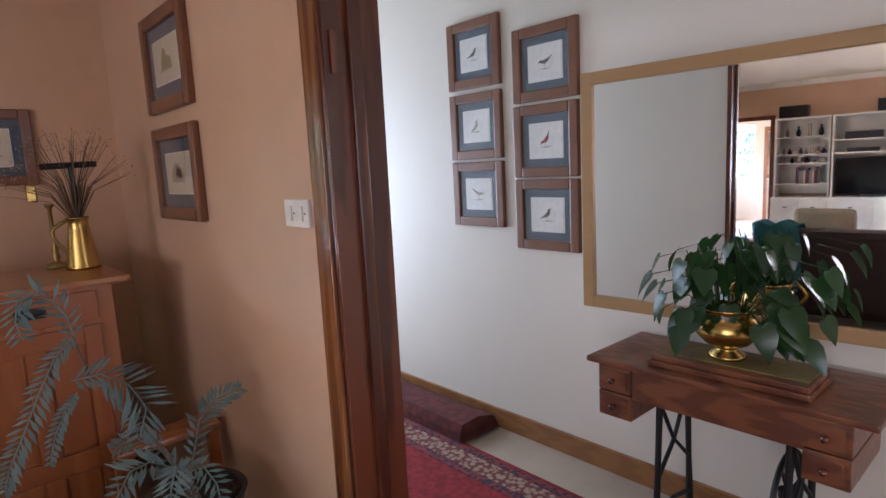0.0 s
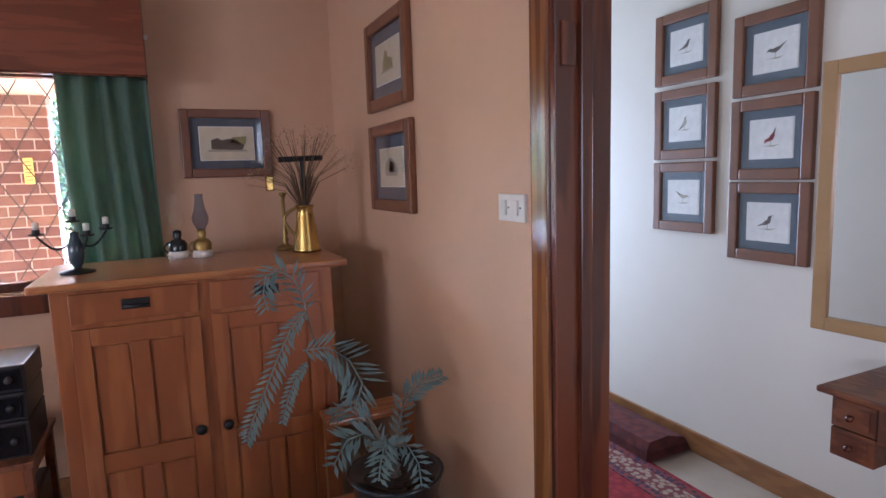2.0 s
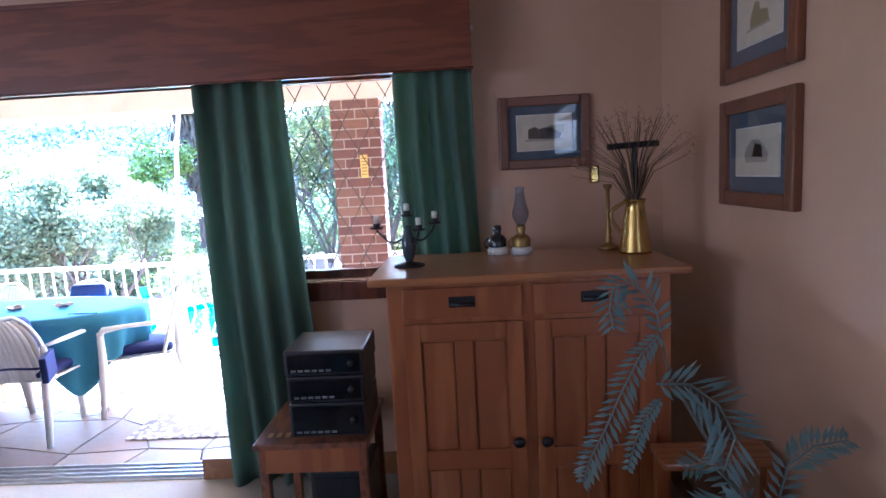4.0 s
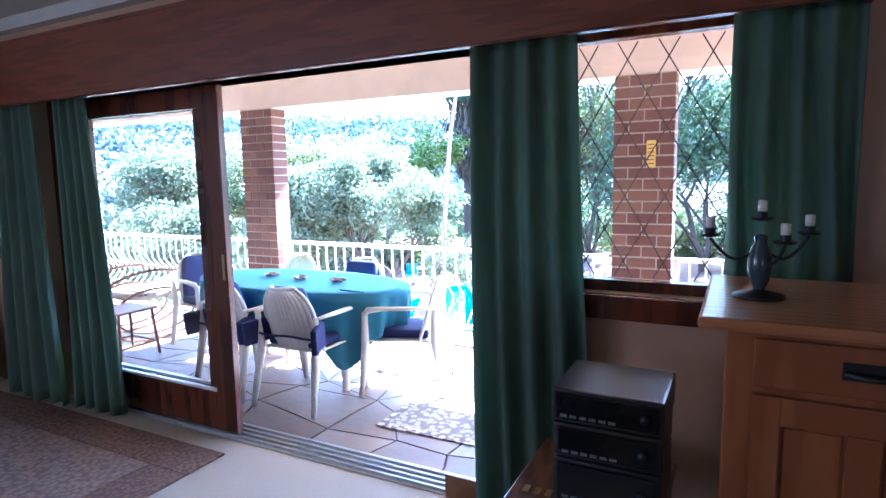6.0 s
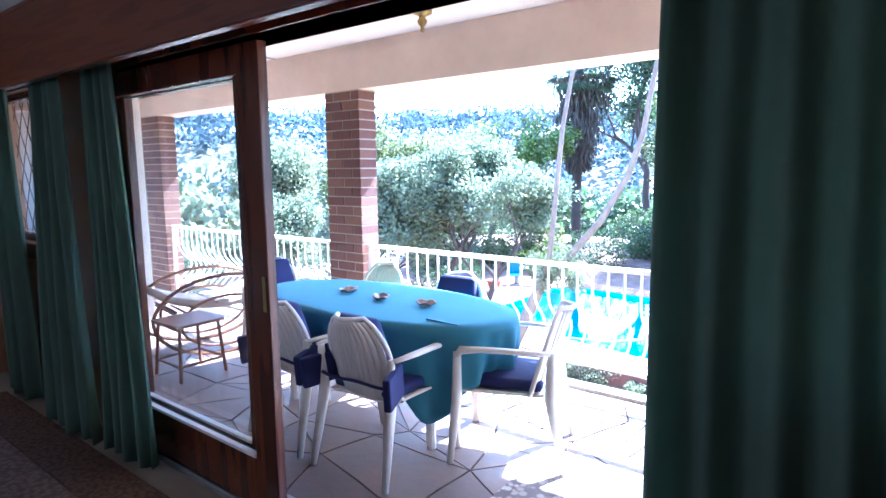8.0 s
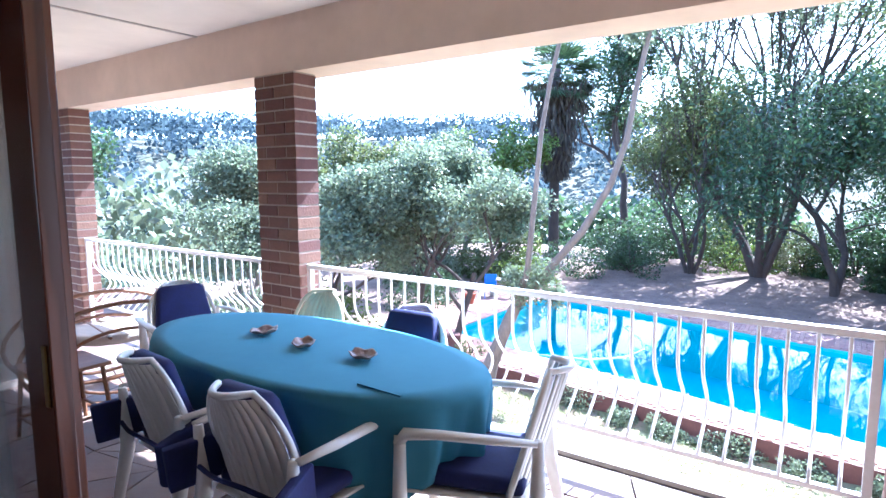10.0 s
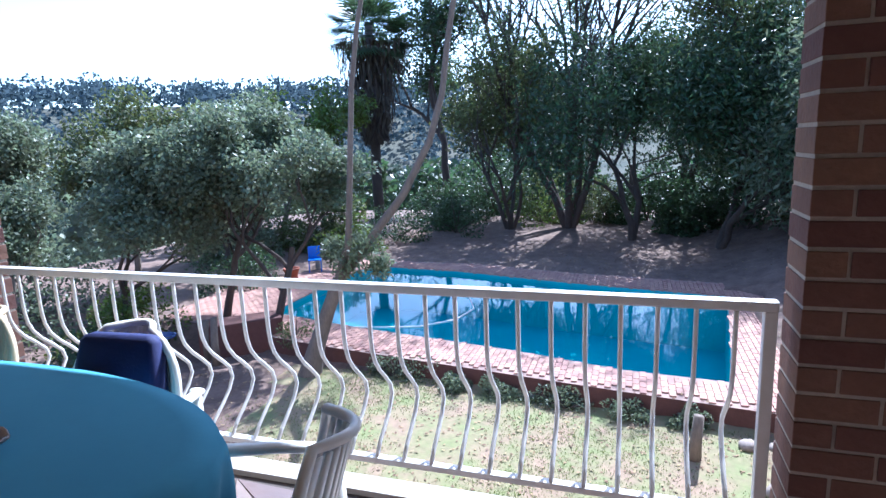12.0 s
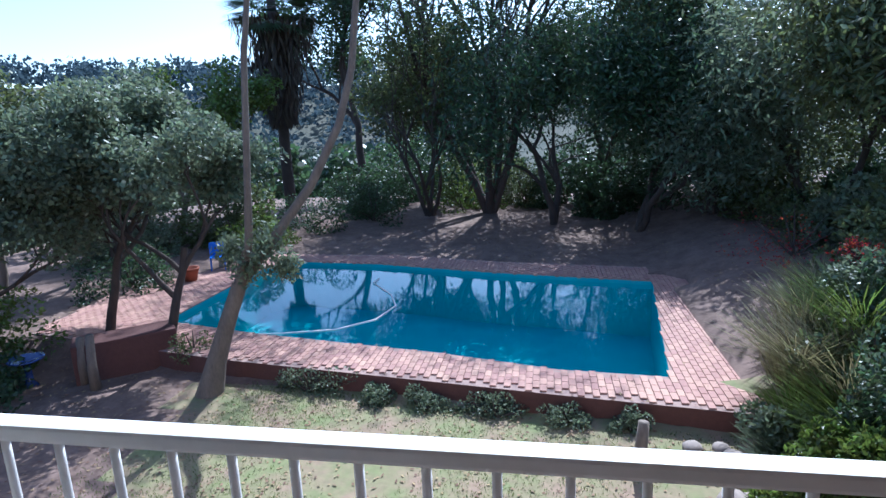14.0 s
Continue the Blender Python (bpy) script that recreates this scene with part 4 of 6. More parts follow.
# mirror, leaning off the wall a little at its west end
mr = thing("mirror", "large wall mirror in a pale oak frame", "mirror", x=-1.69, y=2.335, z=1.39, rz=4.5)
MW, MH = 1.62, 1.06
part("frame", boxes((0, 0.055, -0.02, 0.012, -MH / 2, MH / 2), (MW - 0.055, MW, -0.02, 0.012, -MH / 2, MH / 2), (0.055, MW - 0.055, -0.02, 0.012, -MH / 2, -MH / 2 + 0.055), (0.055, MW - 0.055, -0.02, 0.012, MH / 2 - 0.055, MH / 2), bevel=0.005), OAK, mr)
part("glass", boxes((0.05, MW - 0.05, -0.004, 0.0, -MH / 2 + 0.05, MH / 2 - 0.05)), MIRRORMAT, mr)
part("backing", boxes((0.02, MW - 0.02, 0.0125, 0.016, -MH / 2 + 0.02, MH / 2 - 0.02)), DARKWOOD, mr)

# treadle sewing table
sewt = thing("sewing_table", "old wooden treadle sewing table with iron legs under the mirror", "sewing table")
part("tabletop", boxes((-1.43, -0.47, 1.955, 2.385, 0.745, 0.768), bevel=0.007), SEWWOOD, sewt)
part("apron", boxes((-1.24, -0.66, 1.975, 1.99, 0.625, 0.744), bevel=0.003), SEWWOOD, sewt)
lid = part("lid", boxes((-1.19, -0.655, 2.0, 2.24, 0.769, 0.792), (-1.185, -0.66, 2.012, 2.23, 0.792, 0.812), bevel=0.005), SEWWOOD, sewt, "folded machine lid")
part("panel", boxes((-1.165, -0.675, 2.05, 2.215, 0.8125, 0.816)), mat("worn_green_panel", (0.20, 0.16, 0.05), 0.5, color2=(0.11, 0.07, 0.03), scale=14, fine=0.3, contrast=1.5), lid, "worn gilded green panel")
for x0, x1, s in ((-1.385, -1.245, -1), (-0.665, -0.535, 1)):
    for k in range(2):
        z1 = 0.738 - 0.105 * k
        dr = part("drawer", boxes((x0, x1, 1.975, 2.33, z1 - 0.1, z1), bevel=0.004), SEWWOOD, sewt)
        part("front_panel", boxes((x0 + 0.018, x1 - 0.018, 1.970, 1.975, z1 - 0.085, z1 - 0.015), bevel=0.002), SEWWOOD, dr)
        kb = bmesh.new()
        lathe(kb, ((0, 0.0), (0.010, 0.002), (0.013, 0.010), (0.009, 0.016), (0.006, 0.024), (0.006, 0.028)), 12)
        bmesh.ops.transform(kb, matrix=pose((x0 + x1) / 2, 1.942, z1 - 0.05, -90, 0, 0), verts=kb.verts)
        part("knob", kb, DARKWOOD, dr, smooth=True)
for lx in (-1.17, -0.72):
    bm = bmesh.new()
    for ly in (2.02, 2.32):
        tube(bm, ((lx, ly, 0.0), (lx, ly - 0.02 if ly > 2.2 else ly + 0.02, 0.3), (lx, 2.06 if ly < 2.2 else 2.28, 0.72)), (0.018, 0.012, 0.014), 8)
    tube(bm, ((lx, 2.03, 0.14), (lx, 2.17, 0.17), (lx, 2.31, 0.14)), 0.010, 6)
    tube(bm, ((lx, 2.05, 0.62), (lx, 2.17, 0.42), (lx, 2.29, 0.62)), 0.009, 6)
    tube(bm, ((lx, 2.04, 0.3), (lx, 2.17, 0.42), (lx, 2.30, 0.3)), 0.009, 6)
    part("leg_frame", bm, IRON, sewt)
bm = bmesh.new()
for zz in (0.60, 0.66):
    tube(bm, ((-1.17, 2.28, zz), (-0.72, 2.28, zz)), 0.009, 6)
tube(bm, ((-1.17, 2.17, 0.13), (-0.72, 2.17, 0.13)), 0.010, 6)
part("cross_bar", bm, IRON, sewt)
bm = bmesh.new()
for k in range(9):
    box(bm, -1.10 + 0.036 * k, -1.085 + 0.036 * k, 2.04, 2.28, 0.09, 0.105)
box(bm, -1.11, -0.79, 2.03, 2.05, 0.085, 0.11)
box(bm, -1.11, -0.79, 2.27, 2.29, 0.085, 0.11)
part("treadle", bm, IRON, sewt)
bm = bmesh.new()
tube(bm, [(-0.755, 2.16 + 0.15 * math.cos(a), 0.36 + 0.15 * math.sin(a)) for a in (math.tau * k / 28 for k in range(29))], 0.010, 6)
for k in range(6):
    a = math.tau * k / 6
    tube(bm, ((-0.755, 2.16, 0.36), (-0.755, 2.16 + 0.145 * math.cos(a), 0.36 + 0.145 * math.sin(a))), 0.006, 6)
lathe(bm, ((0, 0.0), (0.03, 0.0), (0.03, 0.03), (0, 0.03)), 12, -0.755, 2.16, 0.345)
part("wheel", bm, IRON, sewt)

# brass pot with plant
bp_ = thing("brass_pot", "round polished brass pot standing on the sewing table", "plant pot", x=-0.96, y=2.14, z=0.8165)
bm = bmesh.new()
lathe(bm, ((0, 0), (0.062, 0), (0.060, 0.012), (0.036, 0.028), (0.034, 0.036), (0.075, 0.055), (0.103, 0.085), (0.108, 0.115), (0.092, 0.145), (0.080, 0.158), (0.092, 0.178), (0.100, 0.185), (0.094, 0.186), (0.076, 0.16), (0.08, 0.12), (0, 0.11)), 32)
part("bowl", bm, BRASS, bp_, smooth=True)
for s in (-1, 1):
    bm = bmesh.new()
    tube(bm, [(s * (0.095 + 0.045 * math.sin(math.pi * k / 8)), 0, 0.09 + 0.10 * k / 8) for k in range(9)], 0.008, 8)
    part("handle", bm, BRASS, bp_, smooth=True)
bm = bmesh.new()
lathe(bm, ((0, 0.13), (0.078, 0.13)), 16)
part("soil", bm, SOIL, bp_)


def heart_leaf(bm, base, d, n, length, width):
    d, n = d.normalized(), n.normalized()
    s = d.cross(n).normalized()
    prof = ((0, 0.02), (-0.08, 0.55), (0.06, 0.95), (0.28, 1.0), (0.55, 0.72), (0.8, 0.35), (1.0, 0.0))
    mid = [bm.verts.new(base + d * (length * max(p[0], 0)) - n * (0.25 * length * max(p[0], 0) ** 2)) for p in prof]
    for sg in (1, -1):
        side = [bm.verts.new(base + d * (length * p[0]) + s * (sg * width * p[1]) + n * (0.12 * width * p[1]) - n * (0.25 * length * max(p[0], 0) ** 2)) for p in prof[1:-1]]
        row = [mid[0]] + side + [mid[-1]]
        for k in range(len(prof) - 1):
            q = [mid[k], mid[k + 1], row[k + 1], row[k]]
            q = [v for i, v in enumerate(q) if v not in q[:i]]
            if len(q) >= 3:
                bm.faces.new(q if sg > 0 else q[::-1])


rng = random.Random(11)
pl = thing("pot_plant", "green trailing pot plant with heart-shaped leaves in the brass pot", "house plant", x=-0.96, y=2.14, z=0.95)
for k in range(58):
    a = rng.uniform(0, math.tau)
    r, h = rng.uniform(0.05, 0.27), rng.uniform(-0.02, 0.26)
    if h < 0.05:
        r = max(r, 0.14)
    tip = Vector((r * math.cos(a) * 1.15, r * math.sin(a) * 0.55 - 0.02, h))
    stm, lv = bmesh.new(), bmesh.new()
    tube(stm, ((0.04 * math.cos(a), 0.04 * math.sin(a), 0.0), (tip.x * 0.6, tip.y * 0.6, max(h + 0.03, 0.07)), tuple(tip)), 0.0022, 4, False)
    out = Vector((math.cos(a), 0.6 * math.sin(a), -0.9 - rng.uniform(0, 0.8)))
    heart_leaf(lv, tip, out, Vector((math.cos(a) * 0.8, math.sin(a) * 0.8 - 0.5, 0.7)), rng.uniform(0.075, 0.12), rng.uniform(0.032, 0.05))
    part("leaf", lv, LEAF_POT, pl, smooth=True)
    part("stem", stm, LEAF_POT, pl)

# rugs in the hall
rg = thing("rug", "red patterned hall rug with a fringed cream and navy border", "rug")
part("field", boxes((-2.9, 0.6, 1.12, 1.90, 0.002, 0.012)), RUGRED, rg)
for y0, y1, m_ in ((1.905, 1.95, RUGBLUE), (1.955, 2.065, RUGBORDER), (2.07, 2.11, RUGBLUE), (1.0, 1.115, RUGBORDER)):
    part("border", boxes((-2.9, 0.6, y0, y1, 0.002, 0.0125)), m_, rg)
part("edge", boxes((-2.9, 0.6, 2.115, 2.135, 0.002, 0.010)), RUGRED, rg)
fr2 = thing("folded_rug", "dark red rug folded into a flat bolster along the skirting", "rug")
bm = bmesh.new()
prism(bm, [(0.0, 0.0), (0.30, 0.0), (0.30, 0.03), (0.27, 0.075), (0.15, 0.11), (0.02, 0.10), (0.0, 0.05)], 0, 1.25)
bmesh.ops.transform(bm, matrix=Matrix(((0, 0, 1, -3.62), (1, 0, 0, 2.11), (0, 1, 0, 0.013), (0, 0, 0, 1))), verts=bm.verts)
bmesh.ops.recalc_face_normals(bm, faces=bm.faces)
part("fold", bm, RUGDARK, fr2)
bm = bmesh.new()
for k in range(40):
    tube(bm, ((-2.37, 2.115 + 0.0072 * k, 0.055), (-2.345, 2.115 + 0.0072 * k, 0.02)), 0.0025, 4)
part("fringe", bm, RUGDARK, fr2)

# ---- living room ----
# pine sideboard, front looking to +x
SBX, SBB, SBY0, SBY1, SBH = -2.50, -3.02, -0.42, 0.54, 1.185
sb = thing("sideboard", "tall orange pine sideboard with two drawers and panelled doors", "sideboard")
part("body", boxes((SBB, SBX, SBY0, SBY1, 0.06, SBH), bevel=0.004), PINE, sb)
part("plinth", boxes((SBB, SBX + 0.01, SBY0 - 0.01, SBY1 + 0.01, 0.0, 0.08), bevel=0.004), PINE, sb)
part("top", boxes((SBB - 0.01, SBX + 0.05, SBY0 - 0.055, SBY1 + 0.055, SBH, SBH + 0.027), bevel=0.009), PINE_H, sb, "smooth worn pine top")
ym = (SBY0 + SBY1) / 2
for k, (a, b) in enumerate(((SBY0 + 0.055, ym - 0.02), (ym + 0.02, SBY1 - 0.055))):
    dr = part("drawer", boxes((SBX, SBX + 0.014, a, b, 1.062, 1.168), bevel=0.004), PINE, sb)
    hd = bmesh.new()
    box(hd, SBX + 0.0142, SBX + 0.018, (a + b) / 2 - 0.045, (a + b) / 2 + 0.045, 1.10, 1.137, bevel=0.0015)
    tube(hd, [(SBX + 0.018 + 0.02 * math.sin(math.pi * i / 8), (a + b) / 2 - 0.038 + 0.076 * i / 8, 1.113) for i in range(9)], 0.006, 6)
    part("handle", hd, IRON, dr, "black iron drawer handle")
    d0, d1, z0, z1 = a, b, 0.11, 1.045
    do = part("door", boxes((SBX, SBX + 0.005, d0 + 0.02, d1 - 0.02, z0 + 0.02, z1 - 0.02)), PINE, sb)
    dm_ = (d0 + d1) / 2
    for nm, ya, yb, za, zb in (("stile", d0, d0 + 0.055, z0, z1), ("stile", d1 - 0.055, d1, z0, z1), ("rail", d0 + 0.055, d1 - 0.055, z0, z0 + 0.07), ("rail", d0 + 0.055, d1 - 0.055, z1 - 0.06, z1),
                               ("rail", d0 + 0.055, d1 - 0.055, 0.52, 0.59), ("muntin", dm_ - 0.03, dm_ + 0.03, z0 + 0.07, 0.52), ("muntin", dm_ - 0.03, dm_ + 0.03, 0.59, z1 - 0.06)):
        part(nm, boxes((SBX + 0.001, SBX + 0.018, ya, yb, za, zb), bevel=0.003), PINE, do)
    for pa, pb in ((d0 + 0.062, (d0 + d1) / 2 - 0.037), ((d0 + d1) / 2 + 0.037, d1 - 0.062)):
        for qa, qb in ((z0 + 0.077, 0.513), (0.597, z1 - 0.067)):
            part("panel", boxes((SBX + 0.002, SBX + 0.010, pa, pb, qa, qb), bevel=0.003), PINE, do)
    kb = bmesh.new()
    lathe(kb, ((0, 0.0), (0.008, 0.001), (0.008, 0.008), (0.018, 0.014), (0.02, 0.02), (0.014, 0.028), (0, 0.03)), 14)
    bmesh.ops.transform(kb, matrix=pose(SBX + 0.0185, d1 - 0.028 if k == 0 else d0 + 0.028, 0.62, 0, 90, 0), verts=kb.verts)
    part("knob", kb, IRON, do, "dark round knob", smooth=True)
ST = SBH + 0.0275

jug = thing("brass_jug", "tall tapered brass jug on the pine sideboard", "jug", x=-2.80, y=0.51, z=ST)
bm = bmesh.new()
lathe(bm, ((0, 0), (0.062, 0), (0.060, 0.01), (0.050, 0.08), (0.038, 0.16), (0.034, 0.185), (0.040, 0.20), (0.042, 0.205), (0.036, 0.2), (0.030, 0.18), (0, 0.17)), 28)
part("body", bm, BRASS, jug, smooth=True)
bm = bmesh.new()
tube(bm, [(-0.0, -0.036 - 0.055 * math.sin(math.pi * min(1, k / 9)) * (1 if k > 2 else 0.9), 0.195 + 0.02 * math.sin(math.pi * k / 9) - 0.15 * k / 10) for k in range(11)], 0.0075, 8)
part("handle", bm, BRASS_DULL, jug, smooth=True)
df2 = thing("dried_flowers", "spray of dried stems and seed heads standing in the brass jug", "dried flowers", x=-2.80, y=0.51, z=ST + 0.17)
rng = random.Random(5)
hd = []
for k in range(64):
    a = rng.gauss(0, 0.75)
    dy, dx, h = 0.24 * math.sin(a), rng.uniform(-0.07, 0.1), 0.14 + 0.24 * abs(math.cos(a)) * rng.uniform(0.6, 1.0)
    dy = max(-0.30, min(0.25, dy))
    p1 = (dx * 0.4, dy * 0.35, h * 0.55)
    p2 = (dx, dy, h - (0.05 if abs(dy) > 0.15 else 0))
    sb_ = bmesh.new()
    tube(sb_, ((0, 0, 0), p1, p2), (0.0022, 0.0016, 0.0009), 4, False)
    part("stem", sb_, DRIED, df2)
    for j in range(9):
        base = Vector(p2) + Vector([rng.gauss(0, 0.014) for _ in range(3)])
        hd.append((base, rand_unit(rng) * rng.uniform(0.006, 0.02), rand_unit(rng), rng.uniform(0.001, 0.003)))
part("seed_heads", blades(hd), DRIEDHEAD, df2, "", "stuff")
bm = bmesh.new()
tube(bm, ((0, -0.10, 0.235), (0, 0.09, 0.24)), 0.012, 8)
tube(bm, ((0, 0.0, 0.24), (0, 0.01, 0.0)), 0.010, 8)
part("seed_pod", bm, IRON, df2)
sc = thing("candlestick", "small brass candlestick beside the jug", "candlestick", x=-2.93, y=0.44, z=ST)
bm = bmesh.new()
lathe(bm, ((0, 0), (0.042, 0), (0.040, 0.012), (0.018, 0.022), (0.01, 0.03), (0.016, 0.045), (0.008, 0.06), (0.014, 0.075), (0.007, 0.1), (0.008, 0.24), (0.016, 0.25), (0.018, 0.26), (0, 0.262)), 18)
part("stem", bm, BRASS_DULL, sc, smooth=True)
lt = part("holder", boxes((-0.018, 0.018, -0.07, -0.035, 0.27, 0.34), bevel=0.006), BRASS, sc)
for i, (lx, ly) in enumerate(((-2.93, -0.01), (-2.90, 0.085))):
    ol = thing("oil_lamp", ("black-based oil lamp with a clear glass chimney", "brass-based oil lamp with a smoky glass chimney")[i], "oil lamp", "oil lamps on the sideboard", x=lx, y=ly, z=ST)
    bm = bmesh.new()
    lathe(bm, ((0, 0), (0.042, 0), (0.042, 0.022), (0.036, 0.03)), 20)
    part("label_band", bm, WHITECAB, ol, smooth=True)
    bm = bmesh.new()
    lathe(bm, ((0.036, 0.031), (0.038, 0.06), (0.028, 0.075), (0.014, 0.082), (0.018, 0.10), (0.018, 0.115), (0.006, 0.12)), 20)
    part("base", bm, (POTDARK, BRASS_DULL)[i], ol, smooth=True)
    bm = bmesh.new()
    lathe(bm, ((0.016, 0.116), (0.032, 0.15), (0.034, 0.17), (0.022, 0.21), (0.017, 0.25), (0.018, 0.27)), 20)
    part("chimney", bm, (GLASS, glass_mat("smoky_glass", (0.55, 0.58, 0.68)))[i], ol, smooth=True)
    bm = bmesh.new()
    tube(bm, [(0, -0.034 - 0.02 * math.sin(math.pi * k / 6), 0.02 + 0.05 * k / 6) for k in range(7)], 0.004, 6)
    part("handle", bm, (IRON, BRASS_DULL)[i], ol)
cb = thing("candelabra", "black wrought iron candelabra with four white candles on the sideboard", "candelabra", x=-2.72, y=-0.355, z=ST, rz=15)
bm = bmesh.new()
lathe(bm, ((0, 0), (0.058, 0), (0.058, 0.006), (0.018, 0.016), (0.012, 0.02)), 24)
part("base", bm, IRON, cb, smooth=True)
bm = bmesh.new()
lathe(bm, ((0.012, 0.018), (0.022, 0.04), (0.028, 0.075), (0.024, 0.11), (0.014, 0.135), (0.016, 0.15), (0, 0.155)), 20)
part("stem", bm, mat("blue_glazed_stem", (0.05, 0.08, 0.10), 0.15, scale=8, coat=0.5), cb, smooth=True)
for k, (ax, ay, az) in enumerate(((0.0, -0.115, 0.145), (0.0, 0.105, 0.15), (0.07, 0.03, 0.135), (0.0, 0.0, 0.185))):
    ar = bmesh.new()
    if k < 3:
        tube(ar, [(ax * t, ay * t, 0.13 - 0.045 * math.sin(math.pi * t) + (az - 0.13) * t) for t in (i / 8 for i in range(9))], 0.004, 6)
    lathe(ar, ((0, az), (0.022, az + 0.004), (0.026, az + 0.010), (0.012, az + 0.008), (0.012, az + 0.024), (0.014, az + 0.025), (0.0, az + 0.02)), 14, ax, ay)
    arm = part("arm", ar, IRON, cb)
    cd = bmesh.new()
    lathe(cd, ((0, az + 0.021), (0.0105, az + 0.021), (0.0105, az + 0.05), (0, az + 0.052)), 12, ax, ay)
    part("candle", cd, WAX, arm, "short white candle", smooth=True)

# low stand, pot and cycad
ls = thing("plant_stand", "low orange wooden bench under the potted cycad", "bench")
part("top", boxes((-2.27, -1.64, 0.24, 0.80, 0.31, 0.335), bevel=0.008), PINE_H, ls)
part("back_board", boxes((-2.42, -2.275, 0.44, 0.80, 0.60, 0.625), bevel=0.008), PINE_H, ls)
for x_, y_ in ((-2.24, 0.27), (-1.68, 0.27), (-2.24, 0.77), (-1.68, 0.77)):
    part("leg", boxes((x_ - 0.022, x_ + 0.022, y_ - 0.022, y_ + 0.022, 0, 0.31), bevel=0.003), PINE, ls)
for x_, y_ in ((-2.395, 0.47), (-2.30, 0.77)):
    part("leg", boxes((x_ - 0.02, x_ + 0.02, y_ - 0.02, y_ + 0.02, 0, 0.60), bevel=0.003), PINE, ls)
pt = thing("pot", "dark glazed plant pot on the orange bench", "plant pot", x=-1.88, y=0.56, z=0.335)
bm = bmesh.new()
lathe(bm, ((0, 0), (0.095, 0), (0.11, 0.05), (0.135, 0.20), (0.15, 0.255), (0.155, 0.265), (0.145, 0.268), (0.13, 0.25), (0, 0.235)), 32)
part("body", bm, POTDARK, pt, smooth=True)
bm = bmesh.new()
sheet(bm, 14, 14, lambda u, v: ((0.13 * v) * math.cos(math.tau * u), (0.13 * v) * math.sin(math.tau * u), 0.246 + 0.008 * noise.noise((u * 9, v * 9, 0))))
part("soil", bm, SOIL, pt)
cy = thing("cycad", "spiky blue-green cycad with arching fronds in the dark pot", "house plant")


def frond(pts, wmax, n, rng, twist=0.0, up=Vector((0.5, -0.3, 0.8))):
    """Leaflets on both sides of a rib through pts."""
    pts = [Vector(p) for p in pts]
    ribs = bmesh.new()
    tube(ribs, pts, 0.0025, 5, False)
    fr = part("frond", ribs, LEAF_BLUE, cy, "arching frond rib")
    for i in range(n):
        t = (i + 0.5) / n * (len(pts) - 1)
        k = min(int(t), len(pts) - 2)
        p = pts[k].lerp(pts[k + 1], t - k)
        d = (pts[k + 1] - pts[k]).normalized()
        s = d.cross(up).normalized()
        w = wmax * math.sin(math.pi * (0.12 + 0.8 * i / n)) ** 0.6
        for sg in (1, -1):
            ld = (s * sg + d * 0.75 + Vector([rng.gauss(0, 0.07) for _ in range(3)])).normalized() * w * rng.uniform(0.85, 1.1)
            part("leaflet", blades([(p, ld, ld.normalized().cross(up).normalized(), 0.006)]), LEAF_BLUE, fr)


rng = random.Random(3)
C0 = (-1.88, 0.56, 0.58)
frond([(-1.95, 0.323, 1.133), (-1.95, 0.313, 1.194), (-1.95, 0.285, 1.242), (-1.95, 0.245, 1.272), (-1.95, 0.211, 1.253), (-1.95, 0.201, 1.205), (-1.95, 0.211, 1.153)], 0.07, 17, rng)
frond([(-1.95, 0.323, 1.137), (-1.94, 0.27, 1.088), (-1.93, 0.224, 1.007), (-1.92, 0.178, 0.911), (-1.92, 0.141, 0.839), (-1.92, 0.122, 0.778)], 0.06, 26, rng)
frond([(-1.90, 0.295, 1.03), (-1.87, 0.361, 1.038), (-1.85, 0.419, 0.993), (-1.84, 0.452, 0.92), (-1.83, 0.423, 0.847)], 0.10, 18, rng)
frond([(-1.90, 0.305, 0.994), (-1.89, 0.27, 0.956), (-1.88, 0.24, 0.901), (-1.88, 0.22, 0.828)], 0.035, 14, rng)
frond([(-1.89, 0.565, 0.68), (-1.90, 0.605, 0.816), (-1.90, 0.664, 0.862), (-1.90, 0.744, 0.874)], 0.065, 18, rng)
frond([C0, (-1.80, 0.48, 0.75), (-1.76, 0.423, 0.80), (-1.75, 0.373, 0.796), (-1.75, 0.33, 0.73)], 0.075, 16, rng)
frond([C0, (-1.77, 0.50, 0.74), (-1.72, 0.478, 0.785), (-1.70, 0.455, 0.74), (-1.70, 0.445, 0.68)], 0.06, 14, rng)
frond([C0, (-1.80, 0.53, 0.72), (-1.76, 0.558, 0.735), (-1.74, 0.584, 0.678), (-1.74, 0.592, 0.60)], 0.055, 13, rng)
frond([C0, (-1.93, 0.50, 0.74), (-1.95, 0.44, 0.80), (-1.95, 0.38, 0.79)], 0.06, 13, rng)
bm = bmesh.new()
tube(bm, (C0, (-1.92, 0.507, 0.741), (-1.92, 0.419, 0.884), (-1.93, 0.337, 1.035), (-1.95, 0.32, 1.14)), (0.008, 0.006, 0.005, 0.004, 0.003), 6)
tube(bm, ((-1.88, 0.56, 0.57), (-1.87, 0.55, 0.62), (-1.86, 0.55, 0.65)), (0.02, 0.018, 0.008), 8)
part("trunk", bm, BARKPALE, cy)

